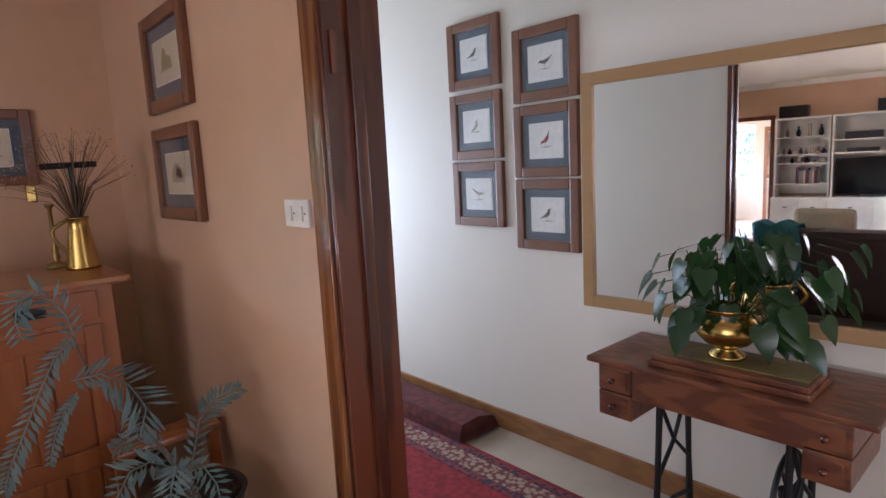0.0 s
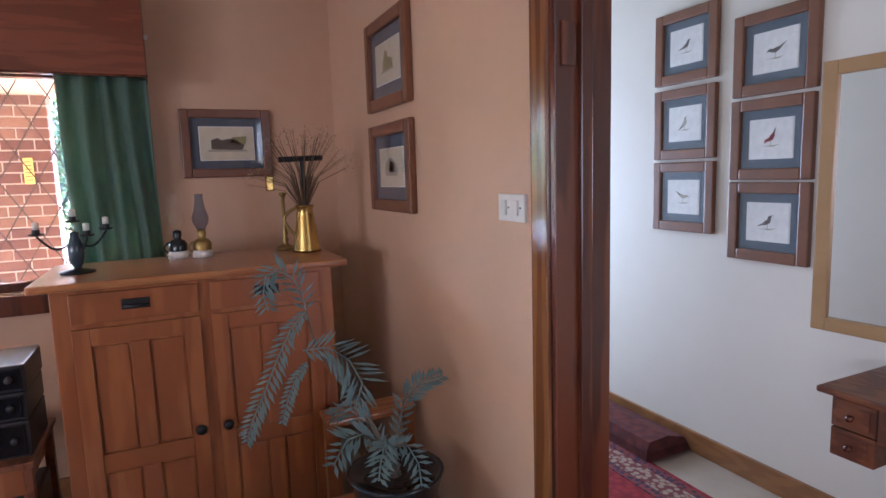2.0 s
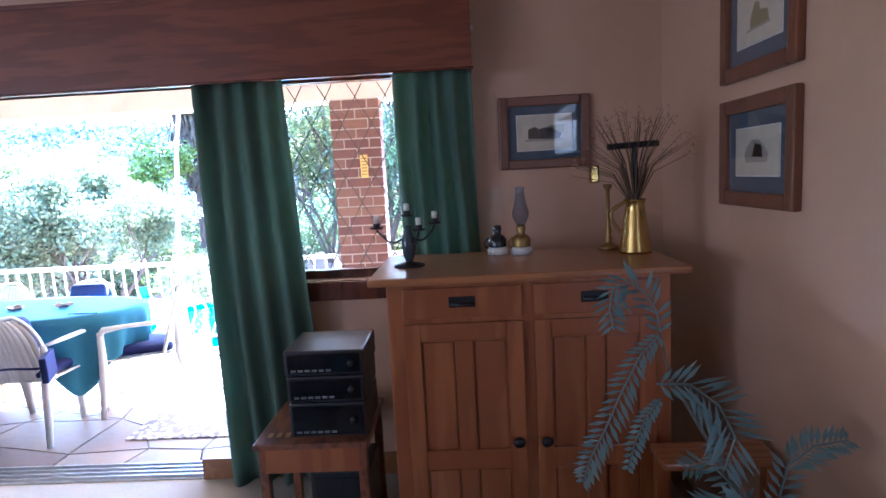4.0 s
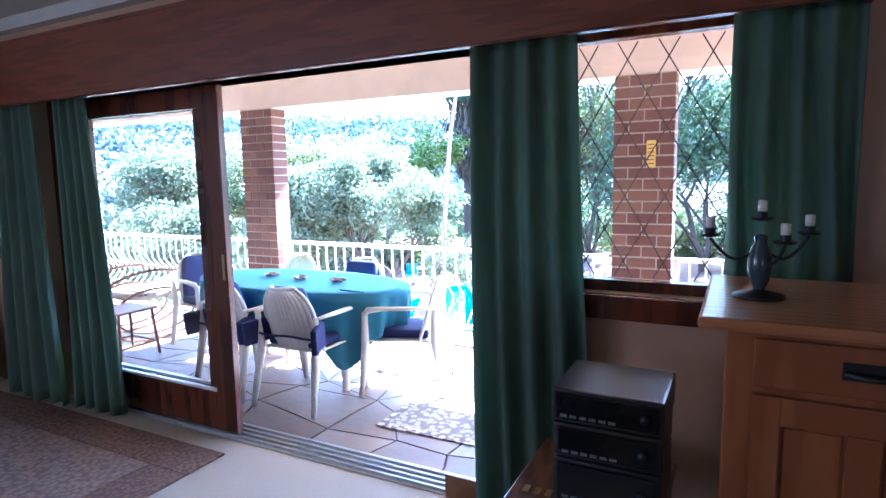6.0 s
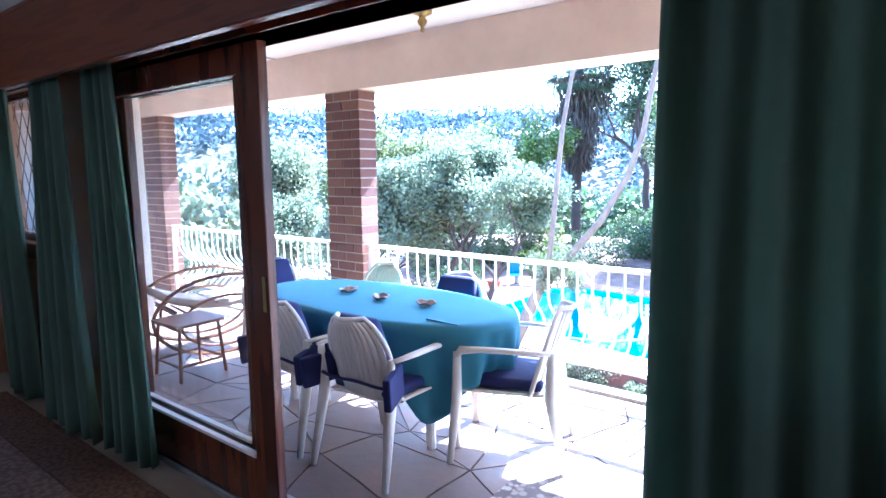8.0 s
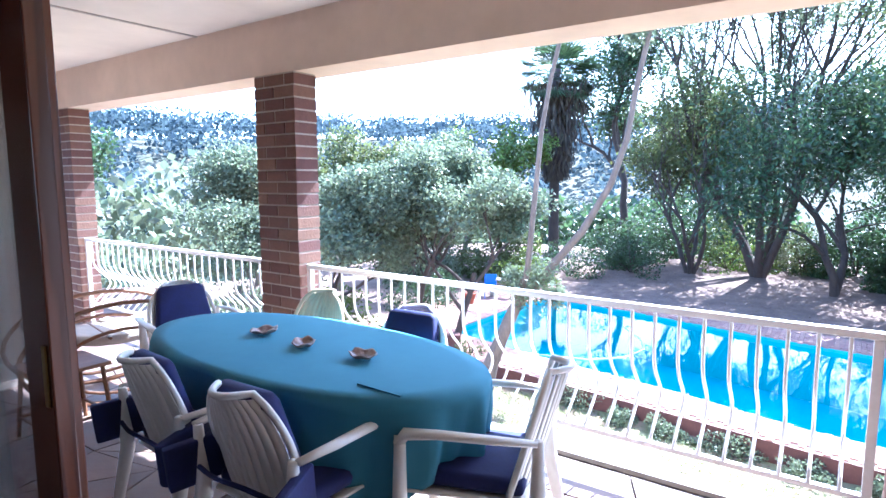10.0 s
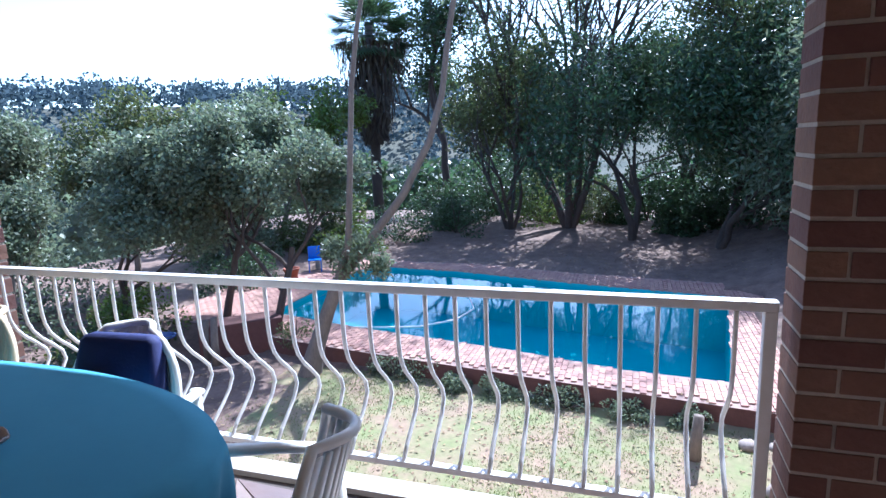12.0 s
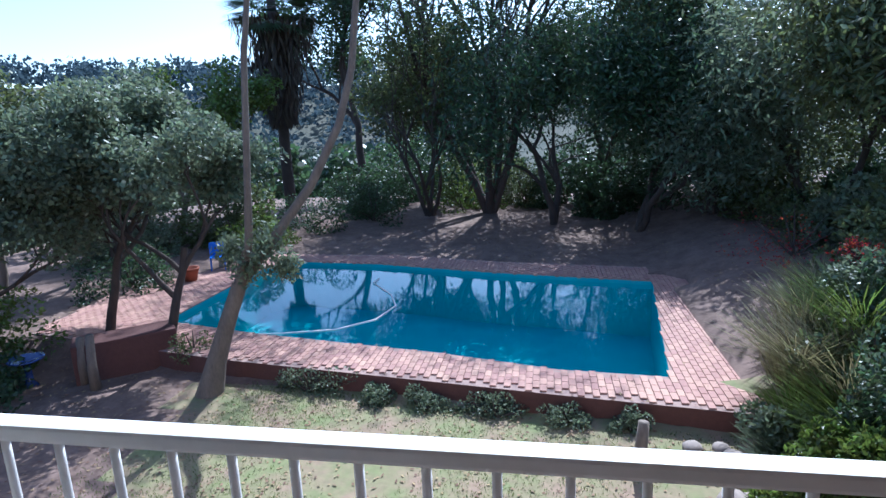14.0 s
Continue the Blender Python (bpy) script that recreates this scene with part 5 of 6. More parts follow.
# stereo on small table
tb_ = thing("side_table", "low dark wooden side table with a braided edge", "side table", y=-0.08, z=-0.07)
part("tabletop", boxes((-3.16, -2.70, -0.94, -0.48, 0.575, 0.60), bevel=0.006), SEWWOOD, tb_)
part("apron", boxes((-2.735, -2.72, -0.90, -0.52, 0.47, 0.574), (-3.12, -2.735, -0.90, -0.885, 0.47, 0.574), (-3.12, -2.735, -0.535, -0.52, 0.47, 0.574)), PINE, tb_, "paler orange wooden apron")
for x_ in (-3.13, -2.74):
    for y_ in (-0.91, -0.51):
        part("leg", boxes((x_ - 0.018, x_ + 0.018, y_ - 0.018, y_ + 0.018, 0.07, 0.575), bevel=0.003), SEWWOOD, tb_)
part("braid", boxes(*[(-2.80 + 0.0, -2.765, -0.90 + 0.036 * k, -0.882 + 0.036 * k, 0.600, 0.604) for k in range(11)]), OAK, tb_, "pale braided inlay")
sr = thing("stereo", "black stacked hi-fi system on the side table", "stereo", y=-0.08, z=-0.07)
for z0, z1, y0, y1 in ((0.60, 0.74, -0.80, -0.49), (0.744, 0.85, -0.80, -0.49), (0.854, 0.955, -0.805, -0.485)):
    u = part("unit", boxes((-3.06, -2.76, y0, y1, z0, z1), bevel=0.008), BLACKPLASTIC, sr)
    part("fascia", boxes((-2.7598, -2.752, y0 + 0.015, y1 - 0.015, z0 + 0.012, z1 - 0.012), bevel=0.003), SCREEN, u)
    kb = bmesh.new()
    lathe(kb, ((0, 0), (0.013, 0), (0.013, 0.012), (0, 0.013)), 14)
    bmesh.ops.transform(kb, matrix=pose(-2.752, y1 - 0.05, (z0 + z1) / 2, 0, 90, 0), verts=kb.verts)
    part("knob", kb, BLACKPLASTIC, u, smooth=True)
    part("button_row", boxes(*[(-2.752, -2.748, y0 + 0.03 + 0.028 * k, y0 + 0.05 + 0.028 * k, z0 + 0.02, z0 + 0.028) for k in range(6)]), mat("grey_plastic", (0.2, 0.2, 0.21), 0.4), u)
bx = thing("speaker", "black loudspeaker box on the floor under the side table", "loudspeaker")
part("box", boxes((-3.05, -2.80, -0.83, -0.58, 0.0, 0.36), bevel=0.01), BLACKPLASTIC, bx)
part("grille", boxes((-2.7999, -2.794, -0.81, -0.60, 0.03, 0.33), bevel=0.002), IRON, bx)

# living room rugs
rl = thing("rug", "worn brown persian rug before the sliding door", "rug")
part("field", boxes((-3.02, -1.25, -5.6, -3.18, 0.002, 0.012)), RUGFADED, rl)
part("border", boxes((-3.28, -3.025, -5.85, -2.90, 0.002, 0.0125), (-1.245, -0.97, -5.85, -2.90, 0.002, 0.0125), (-3.02, -1.25, -3.175, -2.90, 0.002, 0.0125), (-3.02, -1.25, -5.85, -5.605, 0.002, 0.0125)), RUGBROWN, rl)
rm = thing("magazine", "dark glossy magazine on the beige carpet", "magazine", x=-2.62, y=-1.95, z=0.0, rz=30)
part("cover", boxes((-0.10, 0.10, -0.14, 0.14, 0.001, 0.008), bevel=0.002), mat("magazine_cover", (0.12, 0.14, 0.22), 0.2, color2=(0.4, 0.35, 0.3), scale=12, contrast=2), rm)

# sofa and teal throw
so = thing("sofa", "dark leather sofa with its back to the hall", "sofa")
part("base", boxes((-1.50, 0.55, -1.85, -1.02, 0.08, 0.42), bevel=0.04), SOFA, so)
part("back", boxes((-1.50, 0.55, -1.20, -0.98, 0.10, 0.84), bevel=0.06), SOFA, so)
for x0, x1 in ((-1.56, -1.36), (0.42, 0.62)):
    part("arm", boxes((x0, x1, -1.85, -1.0, 0.08, 0.62), bevel=0.06), SOFA, so)
for k in range(3):
    part("seat_cushion", boxes((-1.35 + 0.59 * k, -0.78 + 0.59 * k, -1.84, -1.22, 0.42, 0.54), bevel=0.04), SOFA, so)
for x0 in (-1.46, 0.46):
    for y0 in (-1.82, -1.10):
        part("foot", boxes((x0, x0 + 0.06, y0, y0 + 0.06, 0, 0.08)), DARKWOOD, so)
bm = bmesh.new()
sheet(bm, 20, 14, lambda u, v: (-1.62 + 0.36 * u + 0.02 * math.sin(9 * v), -0.955 - 0.27 * max(0, min(1, (v - 0.4) * 3)), 0.30 + 1.42 * v * (1 if v < 0.4 else 0) + (0.58 + 0.02 * math.sin(12 * u)) * (1 if v >= 0.4 else 0) - max(0, v - 0.74) * 0.8))
tw = thing("throw", "teal blanket thrown over the end of the dark sofa", "blanket")
o = part("blanket", bm, TEAL, tw, smooth=True)
o.modifiers.new("thickness", "SOLIDIFY").thickness = 0.01
pillow = thing("throw_cushion", "cream cushion with leaf pattern on the sofa back", "cushion", x=-1.12, y=-1.30, z=0.80, rz=5)
bm = bmesh.new()
box(bm, -0.24, 0.24, -0.06, 0.06, -0.2, 0.2, bevel=0.055)
part("cover", bm, mat("cream_cushion", (0.62, 0.56, 0.46), 0.9, scale=6, fine=0.1), pillow, smooth=True)

# white wall unit on the south wall
for i, (x0, x1) in enumerate(((-2.32, -1.56), (-1.54, -0.42))):
    wu = thing("wall_unit", ("white shelf unit with ornaments and books above closed cupboards", "white wall unit with a television and player above cupboards")[i], "shelf unit", "white wall units")
    yb, yf = YS + 0.02, YS + 0.40
    part("carcass", boxes((x0, x0 + 0.025, yb, yf, 0, 2.02), (x1 - 0.025, x1, yb, yf, 0, 2.02), (x0 + 0.025, x1 - 0.025, yb, yf, 1.99, 2.02), (x0 + 0.025, x1 - 0.025, yb, yb + 0.012, 0.8, 1.99), bevel=0.002), WHITECAB, wu)
    part("cupboard", boxes((x0 - 0.02, x1 + 0.02 if i else x1, yb, yf + 0.10, 0.0, 0.76), bevel=0.004), WHITECAB, wu)
    xm = (x0 + x1) / 2
    for a, b in ((x0, xm - 0.005), (xm + 0.005, x1)):
        dd = part("door", boxes((a + 0.01, b - 0.005, yf + 0.10, yf + 0.118, 0.05, 0.73), bevel=0.004), WHITECAB, wu)
        part("knob", boxes(((a + b) / 2 - 0.03, (a + b) / 2 + 0.03, yf + 0.118, yf + 0.13, 0.60, 0.612)), IRON, dd)
    zs = (0.95, 1.28, 1.42, 1.70) if i == 0 else (1.42, 1.62)
    for z in zs:
        part("shelf", boxes((x0 + 0.025, x1 - 0.025, yb + 0.012, yf, z, z + 0.02)), WHITECAB, wu)
rng = random.Random(8)
BOOKS = [mat("book_" + n_, c_, 0.7, scale=20) for n_, c_ in (("red", (0.25, 0.06, 0.05)), ("blue", (0.07, 0.10, 0.2)), ("tan", (0.4, 0.3, 0.2)), ("grey", (0.3, 0.3, 0.3)), ("cream", (0.6, 0.55, 0.45)))]
bxx = -2.02
for k in range(13):
    w, h = rng.uniform(0.018, 0.034), rng.uniform(0.19, 0.26)
    bk = thing("book", "upright " + ("red", "blue", "tan", "grey", "cream")[k % 5] + " book on the white shelf", "book", "books on the shelf", x=bxx, y=YS + 0.22, z=0.971)
    part("cover", boxes((0, w, -0.09, 0.09, 0, h), bevel=0.002), BOOKS[k % 5], bk)
    bxx += w + 0.002
for z, n_ in ((1.30, 6), (1.44, 8), (1.72, 4)):
    for k in range(n_):
        w, h = rng.uniform(0.02, 0.05), rng.uniform(0.05, 0.11) if z < 1.7 else rng.uniform(0.12, 0.2)
        if z == 1.30:
            h = min(h, 0.09)
        og = thing("ornament", ("small brown turned ornament", "small dark vase", "little pale framed photograph")[k % 3] + " on the white shelf", "ornament", "ornaments on the shelf", x=-2.24 + (0.62 / n_) * (k + 0.5), y=YS + 0.25, z=z + 0.001)
        if k % 3 == 2:
            part("frame", boxes((-w, w, -0.01, 0.01, 0, h), bevel=0.003), OAK, og)
            part("photo", boxes((-w + 0.012, w - 0.012, 0.0101, 0.0115, 0.012, h - 0.012)), PAPER, og)
        else:
            bm = bmesh.new()
            lathe(bm, ((0, 0), (w * 0.7, 0), (w, h * 0.3), (w * 0.8, h * 0.55), (w * 0.3, h * 0.8), (w * 0.45, h), (0, h * 0.98)), 14)
            part("body", bm, (SHELL, POTDARK)[k % 2], og, smooth=True)
tv = thing("television", "black flat television on the white wall unit", "television")
part("screen", boxes((-1.48, -0.50, YS + 0.28, YS + 0.33, 0.80, 1.36), bevel=0.008), SCREEN, tv)
part("stand", boxes((-1.15, -0.85, YS + 0.2, YS + 0.38, 0.761, 0.80)), BLACKPLASTIC, tv)
pr = thing("media_player", "black media player on the wall unit shelf", "media player")
part("case", boxes((-1.35, -0.95, YS + 0.1, YS + 0.36, 1.441, 1.50), bevel=0.004), BLACKPLASTIC, pr)
pr2 = thing("amplifier", "black amplifier on the upper shelf of the wall unit", "amplifier")
part("case", boxes((-1.38, -0.92, YS + 0.1, YS + 0.36, 1.641, 1.75), bevel=0.004), BLACKPLASTIC, pr2)
for x0, x1 in ((-2.28, -1.88), (-1.0, -0.6)):
    sp = thing("loudspeaker", "black loudspeaker lying on top of the white wall unit", "loudspeaker", "loudspeakers on the wall units")
    part("box", boxes((x0, x1, YS + 0.08, YS + 0.34, 2.021, 2.21), bevel=0.006), BLACKPLASTIC, sp)
    part("grille", boxes((x0 + 0.01, x1 - 0.01, YS + 0.341, YS + 0.348, 2.035, 2.195)), IRON, sp)
# doorway and the lit room beyond with a louvre door
structure("door_frame_south", boxes((DS[0] - 0.07, DS[0], YS, YS + 0.02, 0, 2.10), (DS[1], DS[1] + 0.07, YS, YS + 0.02, 0, 2.10), (DS[0], DS[1], YS, YS + 0.02, 2.03, 2.10), bevel=0.003), DARKWOOD, "dark wooden frame of the south doorway")
structure("room_beyond", boxes((-4.6, -1.6, YS - 3.2, YS - 0.15, -0.2, 0), (-4.6, -1.6, YS - 3.2, YS - 0.15, ZC, ZC + 0.1), (-1.6, -1.5, YS - 3.2, YS - 0.15, 0, ZC), (-4.7, -4.6, YS - 3.2, YS - 0.15, 0, 0.95), (-4.7, -4.6, YS - 3.2, YS - 0.15, 2.1, ZC), (-4.7, -4.6, YS - 0.6, YS - 0.15, 0.95, 2.1), (-4.7, -4.6, YS - 3.2, YS - 2.6, 0.95, 2.1), (-4.6, -1.6, YS - 3.3, YS - 3.2, 0, 0.95), (-4.6, -4.3, YS - 3.3, YS - 3.2, 0.95, 2.1), (-3.3, -1.6, YS - 3.3, YS - 3.2, 0.95, 2.1), (-4.6, -1.6, YS - 3.3, YS - 3.2, 2.1, ZC)), PLASTER_CREAM, "cream walls of the sunny room beyond")
lo = thing("louvre_door", "orange louvred wooden door standing open in the far room", "door", x=-2.95, y=YS - 2.3, z=0, rz=8)
part("frame", boxes((0, 0.06, 0, 0.035, 0, 2.0), (0.54, 0.60, 0, 0.035, 0, 2.0), (0.06, 0.54, 0, 0.035, 0, 0.12), (0.06, 0.54, 0, 0.035, 0.95, 1.05), (0.06, 0.54, 0, 0.035, 1.9, 2.0), bevel=0.003), PINE, lo)
sl = bmesh.new()
box(sl, 0.06, 0.54, -0.02, 0.02, -0.004, 0.004, m=pose(0, 0.018, 0, 35, 0, 0))
slm = mesh_of("slat", sl)
slm.materials.append(PINE)
for k in range(44):
    z = 0.15 + 0.040 * k
    if 0.93 < z < 1.07 or z > 1.88:
        continue
    o = part("slat", slm, PINE, lo)
    o.location = (0, 0, z)

# unseen fill lamps added for daylight, behind the camera and at the hall's ends
fill_light("east_fill", 3.15, -4.9, 1.5, 0, 90, 0, 1.3, 2.6, 0.7, (0.86, 0.92, 1.0))
fill_light("south_fill", 1.7, -6.32, 1.5, 90, 0, 0, 2.2, 1.3, 1.7, (0.95, 0.94, 1.0))
fill_light("hall_west_fill", -4.35, 1.7, 1.35, 0, -90, 0, 1.3, 1.1, 0.55, (0.70, 0.82, 1.0))
fill_light("hall_east_fill", 3.15, 1.7, 1.5, 0, 90, 0, 1.6, 1.2, 0.5, (0.84, 0.91, 1.0))


# ---- trees and plants ----
def grow(rng, start, heading, length, radius, levels, spread, limbs, tips, seg=7, droop=0.0):
    """Tapered limbs, each splitting; collects tube rows in limbs and ends in tips."""
    pts, rad = [start.copy()], [radius]
    p, d = start.copy(), heading.normalized()
    n = 4
    for k in range(n):
        d = (d + Vector([rng.gauss(0, 0.13) for _ in range(3)]) + Vector((0, 0, 0.06 - droop))).normalized()
        p = p + d * length / n
        pts.append(p.copy())
        rad.append(radius * (1 - 0.42 * (k + 1) / n))
    limbs.append((pts, rad, seg))
    tips.append((p.copy(), d.copy(), levels))
    if levels <= 0:
        return
    for k in range(rng.choice((2, 3)) if levels < 3 else 3):
        side = rand_unit(rng, -0.2)
        nd = (d + side * spread).normalized()
        q = pts[rng.choice((2, 3, 4))]
        grow(rng, q, nd, length * rng.uniform(0.6, 0.85), radius * 0.55, levels - 1, spread, limbs, tips, max(4, seg - 1), droop)


def gz(x, y):
    return ground_z(x, y)


def plan(x, y):
    """The planting plan turned and spread about the balcony corner to suit the pool."""
    dx, dy = x + 4.6, y + 1.8
    return -4.65 + 1.05 * (0.999 * dx + 0.045 * dy), -1.9 + 1.05 * (0.999 * dy - 0.045 * dx)


def planted(base):
    x, y = plan(base[0], base[1])
    return x, y, gz(x, y) + base[2] - gz(base[0], base[1])


def tree(name, label, base, height, spread, levels, leaf, bark, seed, count, size, clump, lean=(0, 0), stems=1, crown_from=0.3, droop=0.0, flat=0.7, width=0.30):
    rng = random.Random(seed)
    base, height = planted(base), height * (0.95 if base[0] > -20 else 1.18)
    t = thing(name, label, "tree", x=base[0], y=base[1], z=base[2])
    limbs, tips = [], []
    for s in range(stems):
        a = math.tau * s / stems + rng.uniform(-0.4, 0.4)
        k = 0.35 if stems > 1 else 0.0
        grow(rng, Vector((0.1 * math.cos(a) * (stems > 1), 0.1 * math.sin(a) * (stems > 1), -0.1)), Vector((lean[0] + k * math.cos(a), lean[1] + k * math.sin(a), 1)), height * crown_from * 1.3, 0.022 * height * (0.6 if stems > 1 else 1), levels, spread, limbs, tips, 9, droop)
    bm = bmesh.new()
    for pts, rad, seg in limbs:
        tube(bm, pts, rad, seg, False)
    part("trunk", bm, bark, t, smooth=True)
    ends = [(p, d) for p, d, l in tips if l <= 1 and p.z > height * crown_from * 0.6]
    rows = []
    for i in range(count):
        p, d = ends[rng.randrange(len(ends))]
        # loose clumps round the twig ends, denser to the outside
        r = clump * rng.random() ** 0.5
        o = rand_unit(rng)
        b = p + Vector((o.x * r, o.y * r, o.z * r * flat))
        ld = (rand_unit(rng, -0.9) + Vector((0, 0, -0.35 - droop * 4))).normalized() * size * rng.uniform(0.6, 1.3)
        rows.append((b, ld, ld.cross(rand_unit(rng)).normalized(), size * width * rng.uniform(0.7, 1.2)))
    part("crown", blades(rows), leaf, t)
    return t


def bush(label, base, rx, ry, h, leaf, seed, count, size, category="shrub", width=0.28, upright=0.0, name="shrub"):
    rng = random.Random(seed)
    if name != "hedge":
        base = planted(base)
    t = thing(name, label, category, x=base[0], y=base[1], z=base[2])
    rows = []
    cl = [(rand_unit(rng, -0.1), rng.uniform(0.35, 1.0)) for _ in range(14)]
    for i in range(count):
        o, r = cl[rng.randrange(14)]
        q = o * r + rand_unit(rng) * 0.32
        b = Vector((q.x * rx, q.y * ry, max(0.0, q.z) * h))
        ld = (rand_unit(rng, -0.3) + Vector((0, 0, upright))).normalized() * size * rng.uniform(0.5, 1.3)
        rows.append((b, ld, ld.cross(rand_unit(rng)).normalized(), size * width * rng.uniform(0.7, 1.2)))
    part("foliage", blades(rows), leaf, t)
    bm = bmesh.new()
    for k in range(7):
        o = rand_unit(rng, 0.3)
        tube(bm, ((0, 0, -0.05), (o.x * rx * 0.4, o.y * ry * 0.4, o.z * h * 0.5), (o.x * rx * 0.8, o.y * ry * 0.8, o.z * h * 0.9)), (0.03, 0.02, 0.006), 5, False)
    part("stem", bm, BARK, t)
    return t


# twin-stemmed leaning tree before the pool
tw2 = thing("twin_tree", "slender leaning tree with two bare grey stems before the pool", "tree", x=-13.61, y=-7.94, z=ZL)
bm = bmesh.new()
B0 = Vector((-13.61, -7.94, ZL))
LOW = [(-13.61, -7.94, -3.25), (-13.72, -7.78, -2.6), (-13.85, -7.55, -1.9), (-14.0, -7.32, -1.25)]
S1 = [(-14.0, -7.32, -1.25), (-14.0, -7.05, -0.45), (-14.0, -6.98, 0.3), (-14.0, -6.88, 1.4), (-14.0, -6.78, 2.5), (-14.0, -6.6, 3.5), (-14.0, -6.3, 4.7), (-14.0, -6.2, 5.6)]
S2 = [(-14.0, -7.32, -1.25), (-14.3, -6.75, -0.5), (-14.5, -6.05, 0.4), (-14.6, -5.5, 1.4), (-14.6, -5.2, 2.3), (-14.6, -5.05, 3.3), (-14.6, -4.8, 4.5), (-14.6, -4.7, 5.6)]
for pts, r in ((LOW, (0.25, 0.17, 0.14, 0.13)), (S1, (0.10, 0.07, 0.06, 0.055, 0.05, 0.045, 0.04, 0.035)), (S2, (0.11, 0.09, 0.08, 0.07, 0.06, 0.055, 0.05, 0.04))):
    tube(bm, [Vector(p) - B0 for p in pts], r, 10, False)
part("trunk", bm, BARKPALE, tw2, smooth=True)
rng = random.Random(21)
rows = []
for cx_, cy_, cz_, cr in ((-14.6, -5.1, 4.3, 0.35), (-14.6, -4.4, 4.6, 0.45), (-14.4, -6.0, 6.0, 0.8), (-14.8, -4.4, 6.0, 0.9), (-14.0, -7.1, -0.9, 0.42), (-14.15, -6.8, -0.55, 0.45), (-14.05, -7.4, -0.6, 0.35), (-14.2, -6.5, -0.95, 0.3)):
    for k in range(420):
        b = Vector((cx_, cy_, cz_)) + rand_unit(rng) * cr * rng.random() ** 0.6 - B0
        ld = (rand_unit(rng) + Vector((0, 0, -0.5))).normalized() * rng.uniform(0.07, 0.14)
        rows.append((b, ld, ld.cross(rand_unit(rng)).normalized(), 0.025))
part("crown", blades(rows), LEAF_A, tw2)

tree("tree", "wide grey-green tree with pale glossy leaves near the house", (-14.6, -11.4, gz(-14.6, -11.4)), 5.2, 1.45, 4, LEAF_A, BARK, 31, 26000, 0.12, 0.6, lean=(0.0, 0.25), crown_from=0.36)
tree("tree", "grey-green garden tree beside the paved terrace", (-14.2, -9.7, gz(-14.2, -9.7)), 5.1, 1.35, 4, LEAF_A, BARK, 37, 19000, 0.12, 0.52, lean=(-0.15, 0.35), crown_from=0.34)
tree("tree", "spreading grey-green tree over the dark planter wall", (-13.2, -13.0, gz(-13.2, -13.0)), 4.6, 1.3, 4, LEAF_A, BARK, 39, 18000, 0.12, 0.6, lean=(0.1, 0.1), crown_from=0.34)
tree("tree", "olive tree with thin twigs behind the grey ones", (-17.5, -17.5, gz(-17.5, -17.5)), 5.6, 0.9, 4, LEAF_D, BARKPALE, 38, 16000, 0.15, 0.75, crown_from=0.32)
tree("tree", "yellow-green rounded tree behind the grey one", (-19.5, -15.5, gz(-19.5, -15.5)), 6.3, 0.85, 4, LEAF_D, BARK, 33, 20000, 0.16, 0.8, crown_from=0.32)
tree("tree", "thin straggly tree by the valley edge", (-12.5, -15.8, gz(-12.5, -15.8)), 4.6, 0.85, 4, LEAF_A, BARKPALE, 34, 9000, 0.12, 0.55, crown_from=0.3)
tree("tree", "pale green tree down the slope", (-16.5, -21.0, gz(-16.5, -21.0)), 5.6, 0.9, 4, LEAF_A, BARK, 35, 16000, 0.16, 1.2, crown_from=0.32)
tree("tree", "dark green tree down the slope", (-11.0, -24.0, gz(-11, -24)), 7.0, 0.8, 4, LEAF_B, BARK, 36, 12000, 0.2, 0.95, crown_from=0.3)
tree("tree", "tall dark many-stemmed tree behind the pool", (-28.7, -5.3, gz(-28.7, -5.3)), 11.5, 0.55, 4, LEAF_A, BARK, 41, 20000, 0.17, 1.1, stems=5, crown_from=0.34)
tree("tree", "smaller many-stemmed tree with yellow light behind the pool", (-28.0, -7.7, gz(-28, -7.7)), 6.6, 0.6, 4, LEAF_D, BARK, 42, 12000, 0.17, 0.8, stems=4, crown_from=0.3)
R_TREES = ((-26.5, -2.6, 9.5, LEAF_B, 51), (-25.0, 0.2, 8.5, LEAF_A, 52), (-24.6, 2.4, 9.0, LEAF_B, 53), (-22.5, 4.6, 8.5, LEAF_A, 54), (-20.5, 6.0, 8.0, LEAF_D, 55), (-30.5, -1.0, 11.5, LEAF_B, 56), (-28.5, 3.2, 11.0, LEAF_D, 57), (-18.0, 7.6, 7.5, LEAF_B, 58))
for x_, y_, h_, m_, s_ in R_TREES:
    tree("tree", "tall " + {LEAF_B.name: "dark green", LEAF_A.name: "grey-green", LEAF_D.name: "olive"}[m_.name] + " hanging tree in the dense group beyond the pool", (x_, y_, gz(x_, y_)), h_, 0.7, 4, m_, BARK, s_, 15000, 0.24, 1.35, stems=2, crown_from=0.22, droop=0.07, width=0.17, flat=1.3)
tree("tree", "round dark tree behind the palm", (-33.5, -12.5, gz(-33.5, -12.5)), 10.5, 0.75, 4, LEAF_B, BARK, 61, 12000, 0.26, 1.3, crown_from=0.34)
tree("tree", "dark tree closing the view behind the pool", (-32.0, -9.0, gz(-32, -9)), 6.5, 0.75, 4, LEAF_B, BARK, 62, 10000, 0.25, 1.2, crown_from=0.3)
tree("tree", "yellow-green tree with thin upright twigs", (-24.5, -17.0, gz(-24.5, -17.0)), 5.4, 0.6, 4, LEAF_C, BARKPALE, 63, 10000, 0.2, 0.8, crown_from=0.34)

